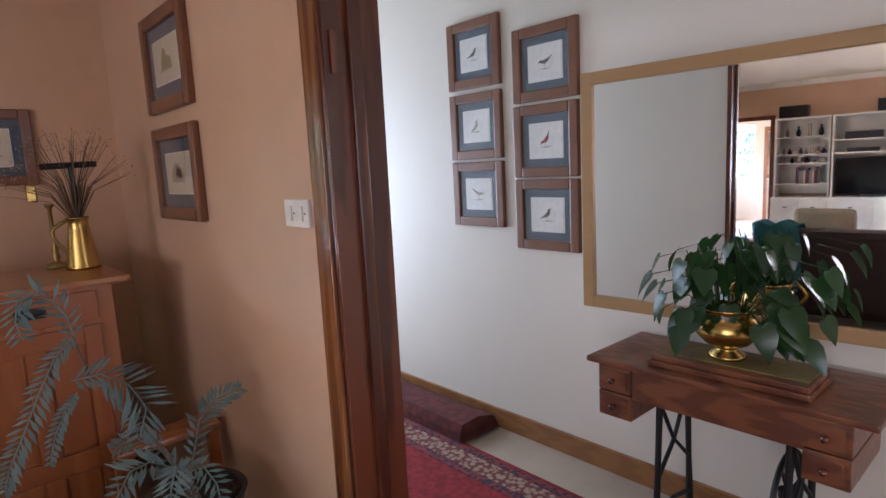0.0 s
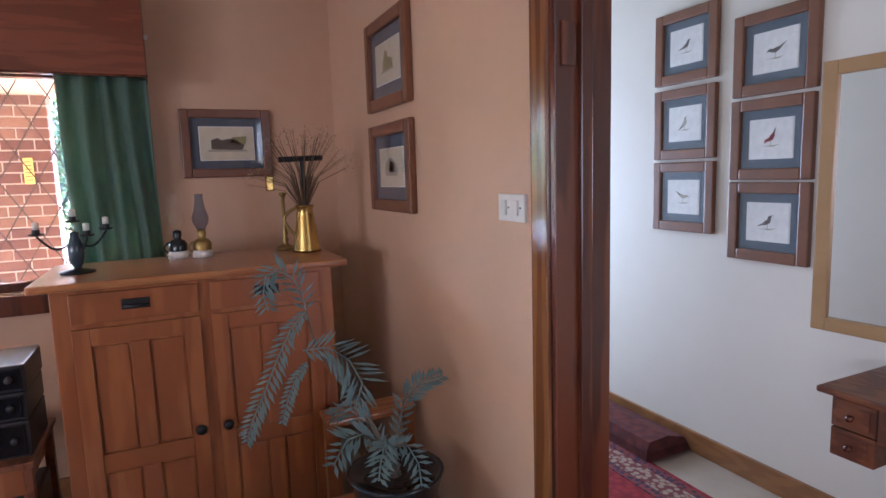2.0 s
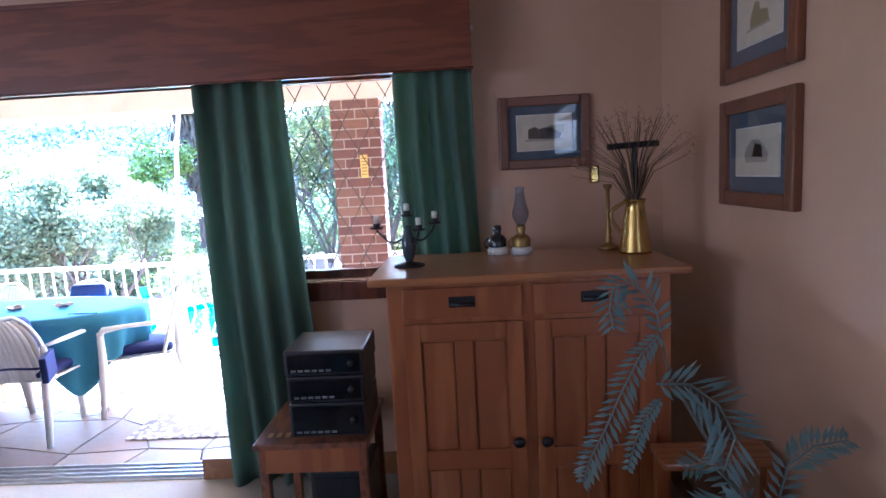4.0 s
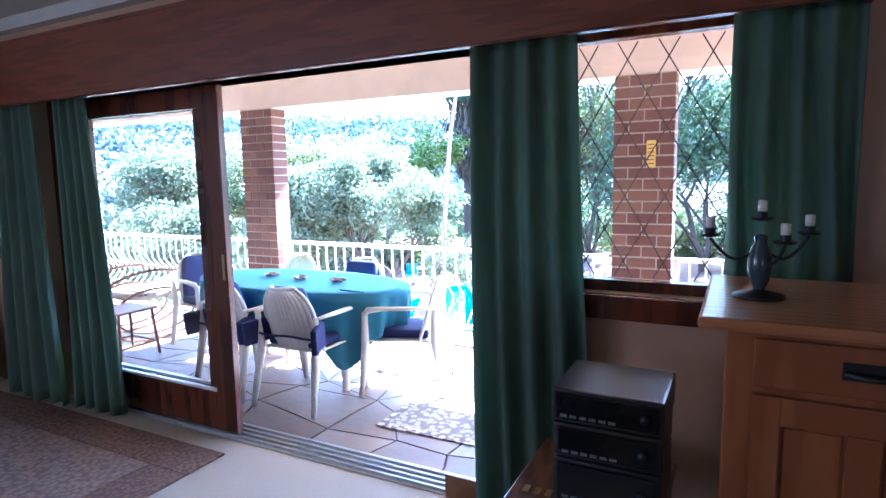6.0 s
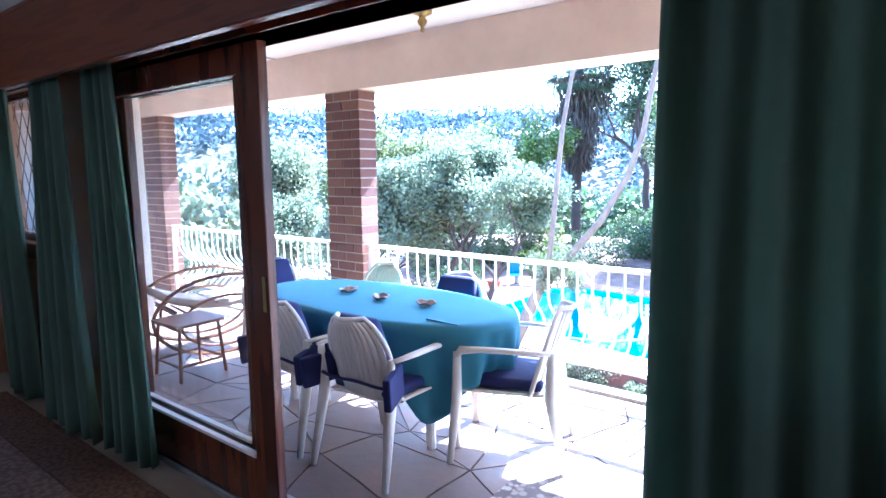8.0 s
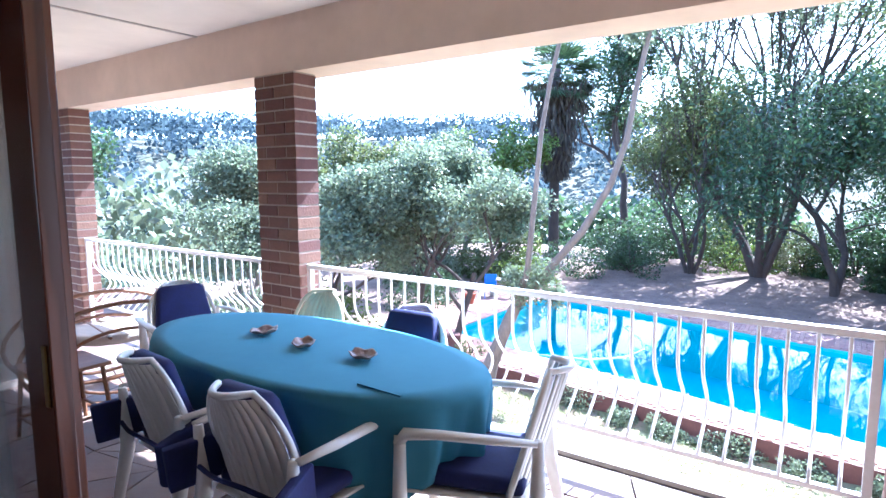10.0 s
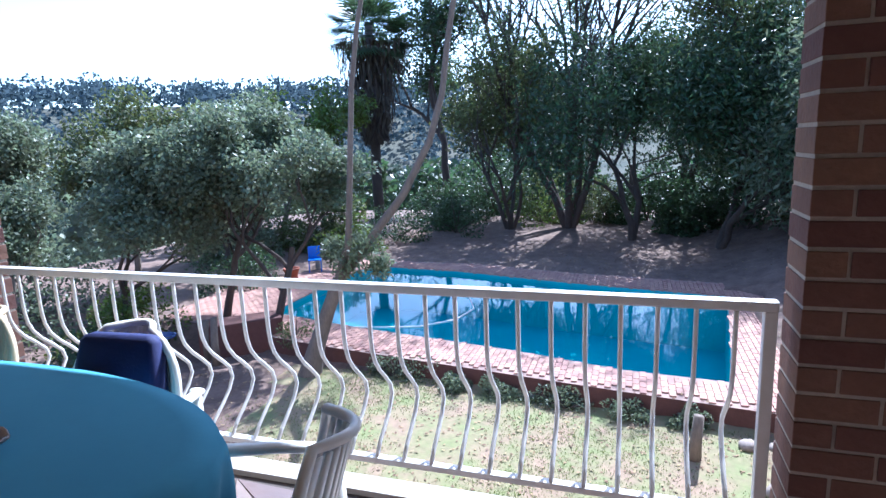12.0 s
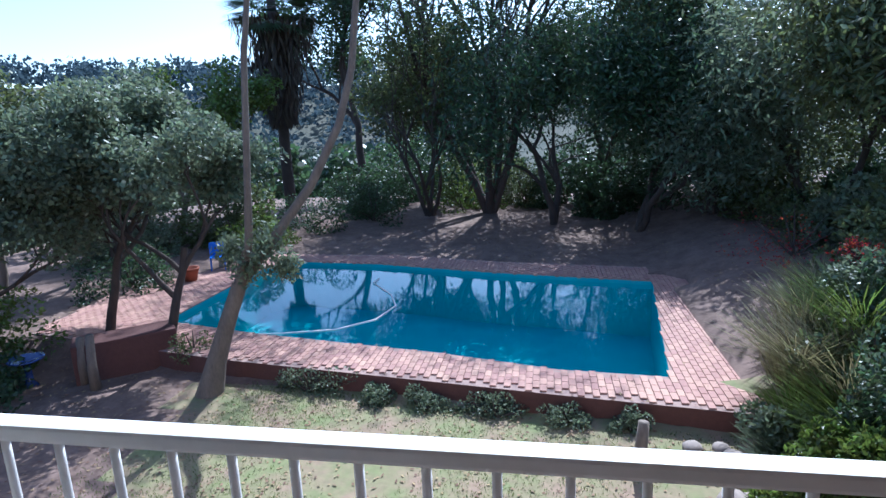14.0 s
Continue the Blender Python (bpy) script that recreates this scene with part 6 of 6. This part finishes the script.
# palm
pm = thing("palm", "dark fan palm with a shaggy skirt of dead fronds", "tree", x=-31.0, y=-14.1, z=gz(-31.0, -14.1))
bm = bmesh.new()
tube(bm, [(0.03 * math.sin(k), 0.03 * math.cos(k), 1.0 * k - 0.2) for k in range(11)], [0.28 - 0.008 * k for k in range(11)], 10)
part("trunk", bm, BARK, pm, smooth=True)
rng = random.Random(71)
rows, dead = [], []
for k in range(64):
    a, e = rng.uniform(0, math.tau), rng.uniform(-0.5, 1.3)
    d = Vector((math.cos(a) * math.cos(e), math.sin(a) * math.cos(e), math.sin(e)))
    hub = Vector((0, 0, 9.1)) + d * rng.uniform(0.9, 1.6)
    s = d.cross(Vector((0, 0, 1))).normalized()
    u = s.cross(d).normalized()
    for j in range(17):
        b = -1.25 + 2.5 * j / 16
        ld = (d * math.cos(b) + s * math.sin(b) - Vector((0, 0, 0.25))).normalized() * 1.35
        rows.append((hub, ld, u.cross(ld).normalized(), 0.045))
for k in range(2600):
    a = rng.uniform(0, math.tau)
    z = rng.uniform(4.4, 9.0)
    r = 0.4 + 1.5 * ((z - 3.4) / 5.0) * rng.random()
    dead.append((Vector((r * math.cos(a), r * math.sin(a), z)), Vector((rng.gauss(0, 0.12), rng.gauss(0, 0.12), -0.6)), Vector((math.cos(a + 1.5), math.sin(a + 1.5), 0)), 0.05))
part("fronds", blades(rows), LEAF_B, pm)
part("dead_skirt", blades(dead), mat("dead_palm_fronds", (0.07, 0.05, 0.035), 0.95, scale=3, island=0.4), pm, "hanging dead brown fronds")

# shrubs under the trees, by the pool and on the bank
SH = (
    ((-22.8, -12.6), 1.5, 1.3, 1.3, LEAF_C, 2600, "bright green shrub by the far terrace"), ((-25.5, -12.0), 2.2, 2.0, 2.0, LEAF_B, 3400, "dark green shrub under the palm"),
    ((-27.0, -9.8), 1.8, 1.6, 2.0, LEAF_B, 3000, "dark green shrub behind the pool"), ((-30.2, -6.8), 1.6, 1.8, 2.6, LEAF_C, 3600, "yellow-green bush glowing behind the dark trunks"),
    ((-30.6, -4.0), 1.6, 1.5, 1.9, LEAF_D, 2600, "olive shrub by the far fence"), ((-26.5, 1.2), 1.6, 1.6, 1.7, LEAF_B, 2600, "low dark shrub beneath the tall trees"),
    ((-23.8, 3.4), 1.5, 1.5, 1.5, LEAF_D, 2400, "low olive shrub on the shaded bank"), ((-17.8, -13.6), 1.6, 1.4, 1.6, LEAF_B, 3000, "dark shrub beside the paved terrace"),
    ((-13.0, -12.9), 1.5, 1.3, 1.4, LEAF_C, 3600, "bright green shrub below the garden tree"), ((-11.2, -11.6), 1.3, 1.2, 1.1, LEAF_B, 3000, "dark green shrub near the house"),
    ((-13.6, -16.5), 2.4, 2.0, 1.8, LEAF_A, 3400, "grey-green shrub on the slope"), ((-10.0, -14.5), 2.0, 1.8, 1.7, LEAF_D, 3200, "dry olive shrub on the slope"),
    ((-13.9, -8.9), 0.45, 0.45, 0.6, LEAF_D, 700, "small twiggy shrub beside the leaning tree"), ((-18.6, 2.8), 1.4, 1.3, 1.3, LEAF_RED, 500, "shrub with sparse red flowers on the bank"),
    ((-15.6, 3.1), 1.5, 1.2, 1.3, LEAF_D, 3200, "tangled olive shrub on the bank"), ((-13.4, 2.7), 1.1, 1.0, 1.3, LEAF_B, 3200, "dark green shrub on the bank by the house"),
    ((-11.8, 1.9), 0.9, 0.9, 1.0, LEAF_A, 2400, "grey-green shrub below the balcony"), ((-21.0, 3.8), 1.8, 1.5, 1.2, LEAF_D, 2600, "dry tangled shrub on the upper bank"),
)
for i, ((x_, y_), rx, ry, h, m_, n_, lab) in enumerate(SH):
    bush(lab, (x_, y_, gz(x_, y_)), rx, ry, h, m_, 100 + i, n_, 0.12 if n_ > 1000 else 0.07)
for i, (x_, y_, r_, h_, m_) in enumerate(((-31.5, -2.2, 2.2, 3.2, LEAF_B), (-30.0, 1.4, 2.4, 3.4, LEAF_B), (-27.5, 4.6, 2.6, 3.6, LEAF_B), (-24.5, 6.4, 2.6, 3.4, LEAF_D), (-21.2, 7.6, 2.4, 3.2, LEAF_B), (-33.0, -6.5, 2.2, 2.6, LEAF_D), (-33.5, -9.8, 2.4, 3.6, LEAF_B), (-28.0, -0.8, 1.5, 2.2, LEAF_B), (-25.6, 3.6, 1.6, 2.3, LEAF_D), (-22.4, 5.4, 1.6, 2.2, LEAF_B), (-19.4, 5.0, 1.6, 1.8, LEAF_A), (-17.0, 4.6, 1.7, 1.9, LEAF_D), (-24.0, -14.5, 2.2, 2.6, LEAF_D), (-21.5, -17.0, 2.4, 2.8, LEAF_A), (-29.5, -11.5, 2.2, 3.0, LEAF_B))):
    bush(("dense dark", "dense olive", "thick tangled")[i % 3] + " evergreen shrub filling the woodland edge", (x_, y_, gz(x_, y_)), r_, r_, h_, m_, 300 + i, 6500, 0.17)
for i, (x_, y_, r_, h_, m_) in enumerate(((-12.3, 0.9, 0.6, 0.8, LEAF_A), (-11.0, 0.8, 0.7, 0.8, LEAF_C), (-12.9, 1.9, 0.9, 1.3, LEAF_D), (-11.6, 2.0, 1.0, 1.5, LEAF_B), (-14.4, 2.5, 1.0, 1.1, LEAF_A), (-10.4, 1.8, 0.9, 1.2, LEAF_D))):
    bush(("silvery", "bright green", "twiggy olive")[i % 3] + " garden shrub on the near bank", (x_, y_, gz(x_, y_)), r_, r_, h_, m_, 340 + i, 4200, 0.09)
rf = bush("cluster of bright red flowers on the bank", (-14.9, 2.5, gz(-14.9, 2.5) + 0.9), 0.5, 0.4, 0.4, LEAF_RED, 151, 420, 0.06, name="red_flower_shrub")
for i, (x_, y_, h_, m_, lab) in enumerate(((-12.6, 1.5, 1.5, LEAF_DRY, "tall dry feathery grass on the near bank"), (-13.6, 2.0, 1.4, LEAF_C, "tall yellow-green grass on the near bank"), (-11.8, 1.3, 1.1, LEAF_C, "bright arching grass clump under the balcony"), (-13.2, 1.1, 1.2, LEAF_DRY, "dry arching grass clump on the bank"), (-14.4, 1.6, 1.1, LEAF_DRY, "tall dry ornamental grass by the terrace"), (-13.0, 2.0, 0.9, LEAF_C, "yellow-green grass clump on the bank"), (-12.5, 0.9, 0.6, LEAF_C, "bright green strap-leaved clump"), (-11.9, 0.6, 0.45, LEAF_A, "grey strap-leaved clump at the wall foot"), (-15.6, 2.2, 0.9, LEAF_DRY, "pale dry grass on the bank"))):
    rng = random.Random(200 + i)
    x_, y_ = plan(x_, y_)
    g = thing("grass_clump", lab, "ornamental grass", x=x_, y=y_, z=gz(x_, y_))
    rows = []
    for k in range(650):
        a, r = rng.uniform(0, math.tau), rng.uniform(0, 0.36)
        d = Vector((math.cos(a) * rng.uniform(0.1, 0.8), math.sin(a) * rng.uniform(0.1, 0.8), 1)).normalized()
        b = Vector((r * math.cos(a), r * math.sin(a), 0))
        l = h_ * rng.uniform(0.6, 1.15)
        s = d.cross(Vector((0, 0, 1))).normalized() if d.z < 0.999 else Vector((1, 0, 0))
        rows.append((b, d * l * 0.6, s, 0.010))
        rows.append((b + d * l * 0.55, (d + Vector((math.cos(a), math.sin(a), -0.5)) * 0.6).normalized() * l * 0.55, s, 0.008))
    part("foliage", blades(rows), m_, g)

# low clipped hedge along the terrace foot
for i, (x_, y_, l_) in enumerate(((-13.85, -6.1, 1.6), (-13.6, -4.85, 0.5), (-13.45, -4.0, 1.0), (-13.3, -2.8, 1.1), (-13.15, -1.75, 0.8), (-13.05, -0.8, 0.6))):
    bush(("thick", "small", "low", "low", "thin", "thin")[i] + " grey-green border hedge at the terrace foot", (x_, y_, ZL), 0.28, l_ * 0.55, 0.5 if i == 0 else 0.3, LEAF_A, 220 + i, 1500, 0.05, "hedge", name="hedge", width=0.35)

# grass tufts and fallen leaves on the lawn
rng = random.Random(91)
rows = []
for k in range(52000):
    x_, y_ = rng.uniform(-14.2, -7.6), rng.uniform(-8.4, 1.0)
    if x_ < -13.05 + 0.147 * min(0.0, y_):
        continue
    if noise.noise((x_ * 0.55, y_ * 0.55, 4)) < rng.uniform(-0.35, 0.3):
        continue
    rows.append((Vector((x_, y_, gz(x_, y_) - 0.005)), Vector((rng.gauss(0, 0.02), rng.gauss(0, 0.02), rng.uniform(0.02, 0.05))), Vector((rng.random() - 0.5, rng.random() - 0.5, 0)).normalized(), 0.006))
part("lawn_grass", blades(rows), leaf_mat("lawn_blades", (0.17, 0.20, 0.055), 0.6, 0.35), None, "patchy green lawn grass", "stuff")
rows = []
for k in range(16000):
    x_, y_ = rng.uniform(-30, -7.6), rng.uniform(-14, 4)
    z_ = gz(x_, y_)
    if inside(x_, y_, OUTER):
        if rng.random() < 0.75 or inside(x_, y_, POOL):
            continue
        z_ = ZP + 0.012
    a = rng.uniform(0, math.tau)
    rows.append((Vector((x_, y_, z_ + 0.012)), Vector((math.cos(a), math.sin(a), rng.uniform(-0.1, 0.3))) * rng.uniform(0.04, 0.09), Vector((-math.sin(a), math.cos(a), rng.gauss(0, 0.3))).normalized(), 0.018))
part("fallen_leaves", blades(rows), mat("fallen_leaf", (0.26, 0.16, 0.09), 0.9, scale=3, island=0.45), None, "dry brown fallen leaves", "stuff")

# woods on the slope and the far hills: joined clumps
rng = random.Random(77)


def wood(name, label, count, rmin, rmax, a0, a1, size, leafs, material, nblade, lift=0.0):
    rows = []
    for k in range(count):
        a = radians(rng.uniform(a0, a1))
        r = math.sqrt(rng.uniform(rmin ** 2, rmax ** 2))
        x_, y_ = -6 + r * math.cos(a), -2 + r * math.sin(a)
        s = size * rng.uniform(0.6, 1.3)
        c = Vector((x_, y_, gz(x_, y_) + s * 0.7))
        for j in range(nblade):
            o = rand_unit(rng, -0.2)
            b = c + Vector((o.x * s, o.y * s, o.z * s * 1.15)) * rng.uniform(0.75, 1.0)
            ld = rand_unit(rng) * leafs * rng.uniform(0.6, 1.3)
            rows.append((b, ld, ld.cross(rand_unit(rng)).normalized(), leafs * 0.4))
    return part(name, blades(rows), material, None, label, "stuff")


wood("wooded_slope", "grey-green woods on the slope below the house", 95, 26, 70, 212, 262, 2.6, 0.5, LEAF_A, 300)
wood("wooded_slope", "dark woods behind the garden", 60, 40, 70, 165, 212, 3.0, 0.6, LEAF_B, 300)
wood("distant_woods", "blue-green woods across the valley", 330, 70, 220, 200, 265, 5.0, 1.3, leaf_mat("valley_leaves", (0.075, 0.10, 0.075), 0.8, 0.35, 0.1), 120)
# aerial haze of the far hills is painted in as a bluer leaf colour
wood("distant_woods", "tree line on the far hills with haze painted into its bluish leaves", 900, 220, 460, 165, 268, 7.5, 2.6, leaf_mat("far_haze_leaves", (0.075, 0.105, 0.12), 0.9, 0.25, 0.05), 44)

# far fence, blue garden chair, pot and low walls
fn = thing("metal_fence", "dark metal garden fence behind the trees", "fence", x=-33.2, y=-7.0, z=gz(-33.2, -5))
bar = bmesh.new()
box(bar, -0.012, 0.012, -0.012, 0.012, 0, 1.25)
barm = mesh_of("bar", bar)
barm.materials.append(IRON)
for k in range(46):
    o = part("bar", barm, IRON, fn)
    o.location = (0, 0.14 * k, 0)
for z in (0.15, 1.1):
    part("rail", boxes((-0.014, 0.014, -0.05, 6.4, z, z + 0.03)), IRON, fn)
gp = thing("gate_pillar", "pale plastered pillar beside the garden fence", "pillar", x=-34.0, y=-3.85, z=gz(-34, -3.9))
part("shaft", boxes((-0.2, 0.2, -0.2, 0.2, 0, 3.4), bevel=0.02), PLASTER_CREAM, gp)
part("cap", boxes((-0.24, 0.24, -0.24, 0.24, 3.4, 3.5), bevel=0.02), PLASTER_CREAM, gp)
BLUE = mat("blue_plastic", (0.02, 0.16, 0.65), 0.4, scale=5)
bc = thing("blue_chair", "bright blue plastic chair by the far terrace edge", "chair", x=-20.9, y=-12.0, z=gz(-20.9, -12.0) + 0.02, rz=-60)
part("seat", boxes((-0.22, 0.22, -0.22, 0.22, 0.42, 0.45), bevel=0.01), BLUE, bc)
part("backrest", boxes((-0.22, 0.22, -0.25, -0.22, 0.45, 0.85), bevel=0.01), BLUE, bc)
for x_ in (-0.2, 0.2):
    for y_ in (-0.2, 0.2):
        part("leg", boxes((x_ - 0.015, x_ + 0.015, y_ - 0.015, y_ + 0.015, 0, 0.42)), BLUE, bc)
gt = thing("garden_table", "pale slab garden table beside the blue chair", "table", x=-21.4, y=-11.7, z=gz(-21.4, -11.7) + 0.02)
part("tabletop", boxes((-0.22, 0.22, -0.6, 0.6, 0.60, 0.65), bevel=0.01), CONCRETE, gt)
for y_ in (-0.45, 0.45):
    part("pedestal", boxes((-0.10, 0.10, y_ - 0.08, y_ + 0.08, 0, 0.60)), CONCRETE, gt)
tp = thing("terracotta_pot", "red terracotta pot at the terrace edge", "plant pot", x=-19.6, y=-12.1, z=ZP + 0.03)
bm = bmesh.new()
lathe(bm, ((0, 0), (0.16, 0), (0.24, 0.32), (0.26, 0.32), (0.26, 0.38), (0.22, 0.38), (0.21, 0.3), (0, 0.29)), 20)
part("body", bm, mat("terracotta", (0.36, 0.10, 0.05), 0.8, scale=9), tp, smooth=True)
bb = thing("bird_bath", "low blue bird bath under the trees", "bird bath", x=-13.6, y=-11.6, z=gz(-13.6, -11.6))
bm = bmesh.new()
lathe(bm, ((0, 0), (0.14, 0), (0.07, 0.1), (0.06, 0.4), (0.1, 0.45), (0.3, 0.52), (0.31, 0.55), (0.27, 0.54), (0, 0.49)), 20)
part("bowl", bm, mat("blue_glaze", (0.05, 0.08, 0.25), 0.2, scale=5), bb, smooth=True)
hs = thing("pool_hose", "white floating pool hose curving over the water", "pool hose")
bm = bmesh.new()
HP = [(-15.7, -8.9), (-15.9, -7.6), (-16.2, -6.5), (-16.9, -5.8), (-17.9, -5.6), (-18.8, -5.95), (-19.9, -6.75), (-20.4, -6.7)]
tube(bm, [(HP[int(k / 6)][0] * (1 - (k % 6) / 6) + HP[int(k / 6) + 1][0] * (k % 6) / 6, HP[int(k / 6)][1] * (1 - (k % 6) / 6) + HP[int(k / 6) + 1][1] * (k % 6) / 6, wz + 0.01) for k in range(42)], 0.022, 6)
part("hose", bm, WHITEPLASTIC, hs, smooth=True)
lw = thing("low_wall", "low dark brick planter wall under the trees", "garden wall", x=-14.5, y=-10.2, z=ZL, rz=40)
part("core", boxes((-0.35, 0.35, -0.9, 0.9, -0.2, 0.75), bevel=0.03), WALLDARK, lw)
for i, (x_, y_, h_) in enumerate(((-13.6, -10.2, 1.15), (-13.8, -10.6, 1.0), (-12.1, -0.85, 0.75))):
    sp_ = thing("tree_stump", ("short bare pale stump", "slim cut pale stump", "rough brown stump by the stone wall")[i] + " in the garden", "stump", "stumps", x=x_, y=y_, z=gz(x_, y_) - 0.1)
    bm = bmesh.new()
    tube(bm, ((0, 0, 0), (0.03, 0.02, h_ * 0.5), (0.0, 0.05, h_)), (0.11, 0.08, 0.07), 9)
    part("trunk", bm, BARKPALE, sp_, smooth=True)
rng = random.Random(55)
for k in range(26):
    s = rng.uniform(0.1, 0.26)
    x_, y_ = -11.9 + rng.uniform(-0.9, 0.9), 0.3 + rng.uniform(-0.7, 1.0)
    st_ = thing("garden_stone", "rough pale stone at the foot of the bank", "stone", "stones of the bank", x=x_, y=y_, z=gz(x_, y_) + s * 0.2, rz=rng.uniform(0, 90))
    bm = bmesh.new()
    bmesh.ops.create_icosphere(bm, subdivisions=2, radius=s)
    for v in bm.verts:
        v.co *= 0.8 + 0.3 * noise.noise(v.co * 5 + Vector((k, 0, 0)))
        v.co.z *= 0.6
    part("stone", bm, mat("garden_rock", (0.30, 0.24, 0.20), 0.9, scale=6, bump=0.4, fine=0.2), st_, smooth=True)

# ---- paving, wall bricks, pillar bricks ----
# crazy paving of the balcony: jittered cells, shrunk for the joints
rng = random.Random(17)
slabs = bpy.data.objects["balcony_slab"]
GX, GY = 6, 26
px = {}
for i in range(GX + 1):
    for j in range(GY + 1):
        jx = 0 if i in (0, GX) else rng.uniform(-0.13, 0.13)
        jy = 0 if j in (0, GY) else rng.uniform(-0.15, 0.15)
        px[i, j] = Vector((-5.838 + (2.218) * i / GX + jx, YB0 + (YB1 - YB0) * j / GY + jy))
for i in range(GX):
    for j in range(GY):
        q = [px[i, j], px[i + 1, j], px[i + 1, j + 1], px[i, j + 1]]
        mid = sum(q, Vector((0, 0))) / 4
        polys = [q]
        if rng.random() < 0.35:
            k = rng.randrange(2)
            polys = [[q[k], q[(k + 1) % 4], q[(k + 2) % 4]], [q[k], q[(k + 2) % 4], q[(k + 3) % 4]]]
        for po in polys:
            c_ = sum(po, Vector((0, 0))) / len(po)
            pts = []
            for a, b in zip(po, po[1:] + po[:1]):
                for t in (0.0, 0.5):
                    p = a.lerp(b, t)
                    w = 0.03 if t else 0.0
                    n_ = Vector((noise.noise((p.x * 3, p.y * 3, 0)), noise.noise((p.x * 3, p.y * 3, 5)))) * w
                    p = p + n_
                    pts.append(p + (c_ - p).normalized() * 0.007)
            bm = bmesh.new()
            prism(bm, [(p.x - c_.x, p.y - c_.y) for p in pts], -0.011, 0.0 + rng.uniform(-0.001, 0.002))
            bmesh.ops.recalc_face_normals(bm, faces=bm.faces)
            o = part("paving_slab", bm, SLATE, slabs)
            o.location = (c_.x, c_.y, ZB)

bmk = {}
for nm, ly in (("full", 0.2125), ("half", 0.101)):
    bmk[nm] = mesh_of("brick", box(bmesh.new(), -0.105, 0.105, -ly / 2, ly / 2, -0.0365, 0.0365, bevel=0.003))
    bmk[nm].materials.append(BRICK)
for i, p in enumerate(pillar_mortar):
    py = PILLARS[i]
    cx_ = (PX0 + PX1) / 2
    for k in range(27):
        z = ZB + 0.04 + 0.0855 * k
        if z > 2.22:
            break
        for nm, dy in ((("full", -0.1115), ("full", 0.1115)) if k % 2 else (("half", -0.167), ("full", 0.0), ("half", 0.167))):
            for sx in ((0,)):
                o = part("brick", bmk[nm], BRICK, p)
                o.location = (cx_ + 0.002 * ((k * 7 + i) % 3 - 1), py + dy, z)
# terrace bricks by the near pool edge and coping
ter = bpy.data.objects["pool_terrace"]
tb2 = mesh_of("brick", box(bmesh.new(), -0.11, 0.11, -0.052, 0.052, -0.02, 0.02, bevel=0.003))
tb2.materials.append(POOLBRICK)
near, rest = [], []
for ax in range(-26, 20):
    for ay in range(-88, 66):
        x_ = -17.5 + ax * 0.232 + (0.116 if ay % 2 else 0)
        y_ = -5.5 + ay * 0.114
        if not inside(x_ - 0.12, y_, OUTER) or not inside(x_ + 0.12, y_, OUTER) or inside(x_ + 0.05, y_, POOL) or inside(x_ - 0.12, y_, POOL):
            continue
        (near if (-15.2 < x_ and -6.0 < y_ < 0.2) else rest).append((x_, y_))
for x_, y_ in near[:300]:
    o = part("brick", tb2, POOLBRICK, ter)
    o.location = (x_, y_, ZP + 0.012)
rv, rf_ = [], []
for x_, y_ in near[300:] + rest:
    n_ = len(rv)
    z_ = ZP + 0.028 + 0.004 * noise.noise((x_ * 5, y_ * 5, 0))
    for zz, s_ in ((ZP, 1.0), (z_, 0.97)):
        rv += [(x_ - 0.11 * s_, y_ - 0.052 * s_, zz), (x_ + 0.11 * s_, y_ - 0.052 * s_, zz), (x_ + 0.11 * s_, y_ + 0.052 * s_, zz), (x_ - 0.11 * s_, y_ + 0.052 * s_, zz)]
    rf_ += [(n_ + 4, n_ + 5, n_ + 6, n_ + 7)] + [(n_ + k, n_ + (k + 1) % 4, n_ + 4 + (k + 1) % 4, n_ + 4 + k) for k in range(4)]
me = bpy.data.meshes.new("terrace_bricks")
me.from_pydata(rv, [], rf_)
part("terrace_bricks", me, mat("terrace_brick_paving", (0.42, 0.24, 0.18), 0.85, color2=(0.34, 0.18, 0.14), scale=5, bump=0.2, fine=0.15, island=0.12), None, "reddish paving bricks round the pool", "stuff")
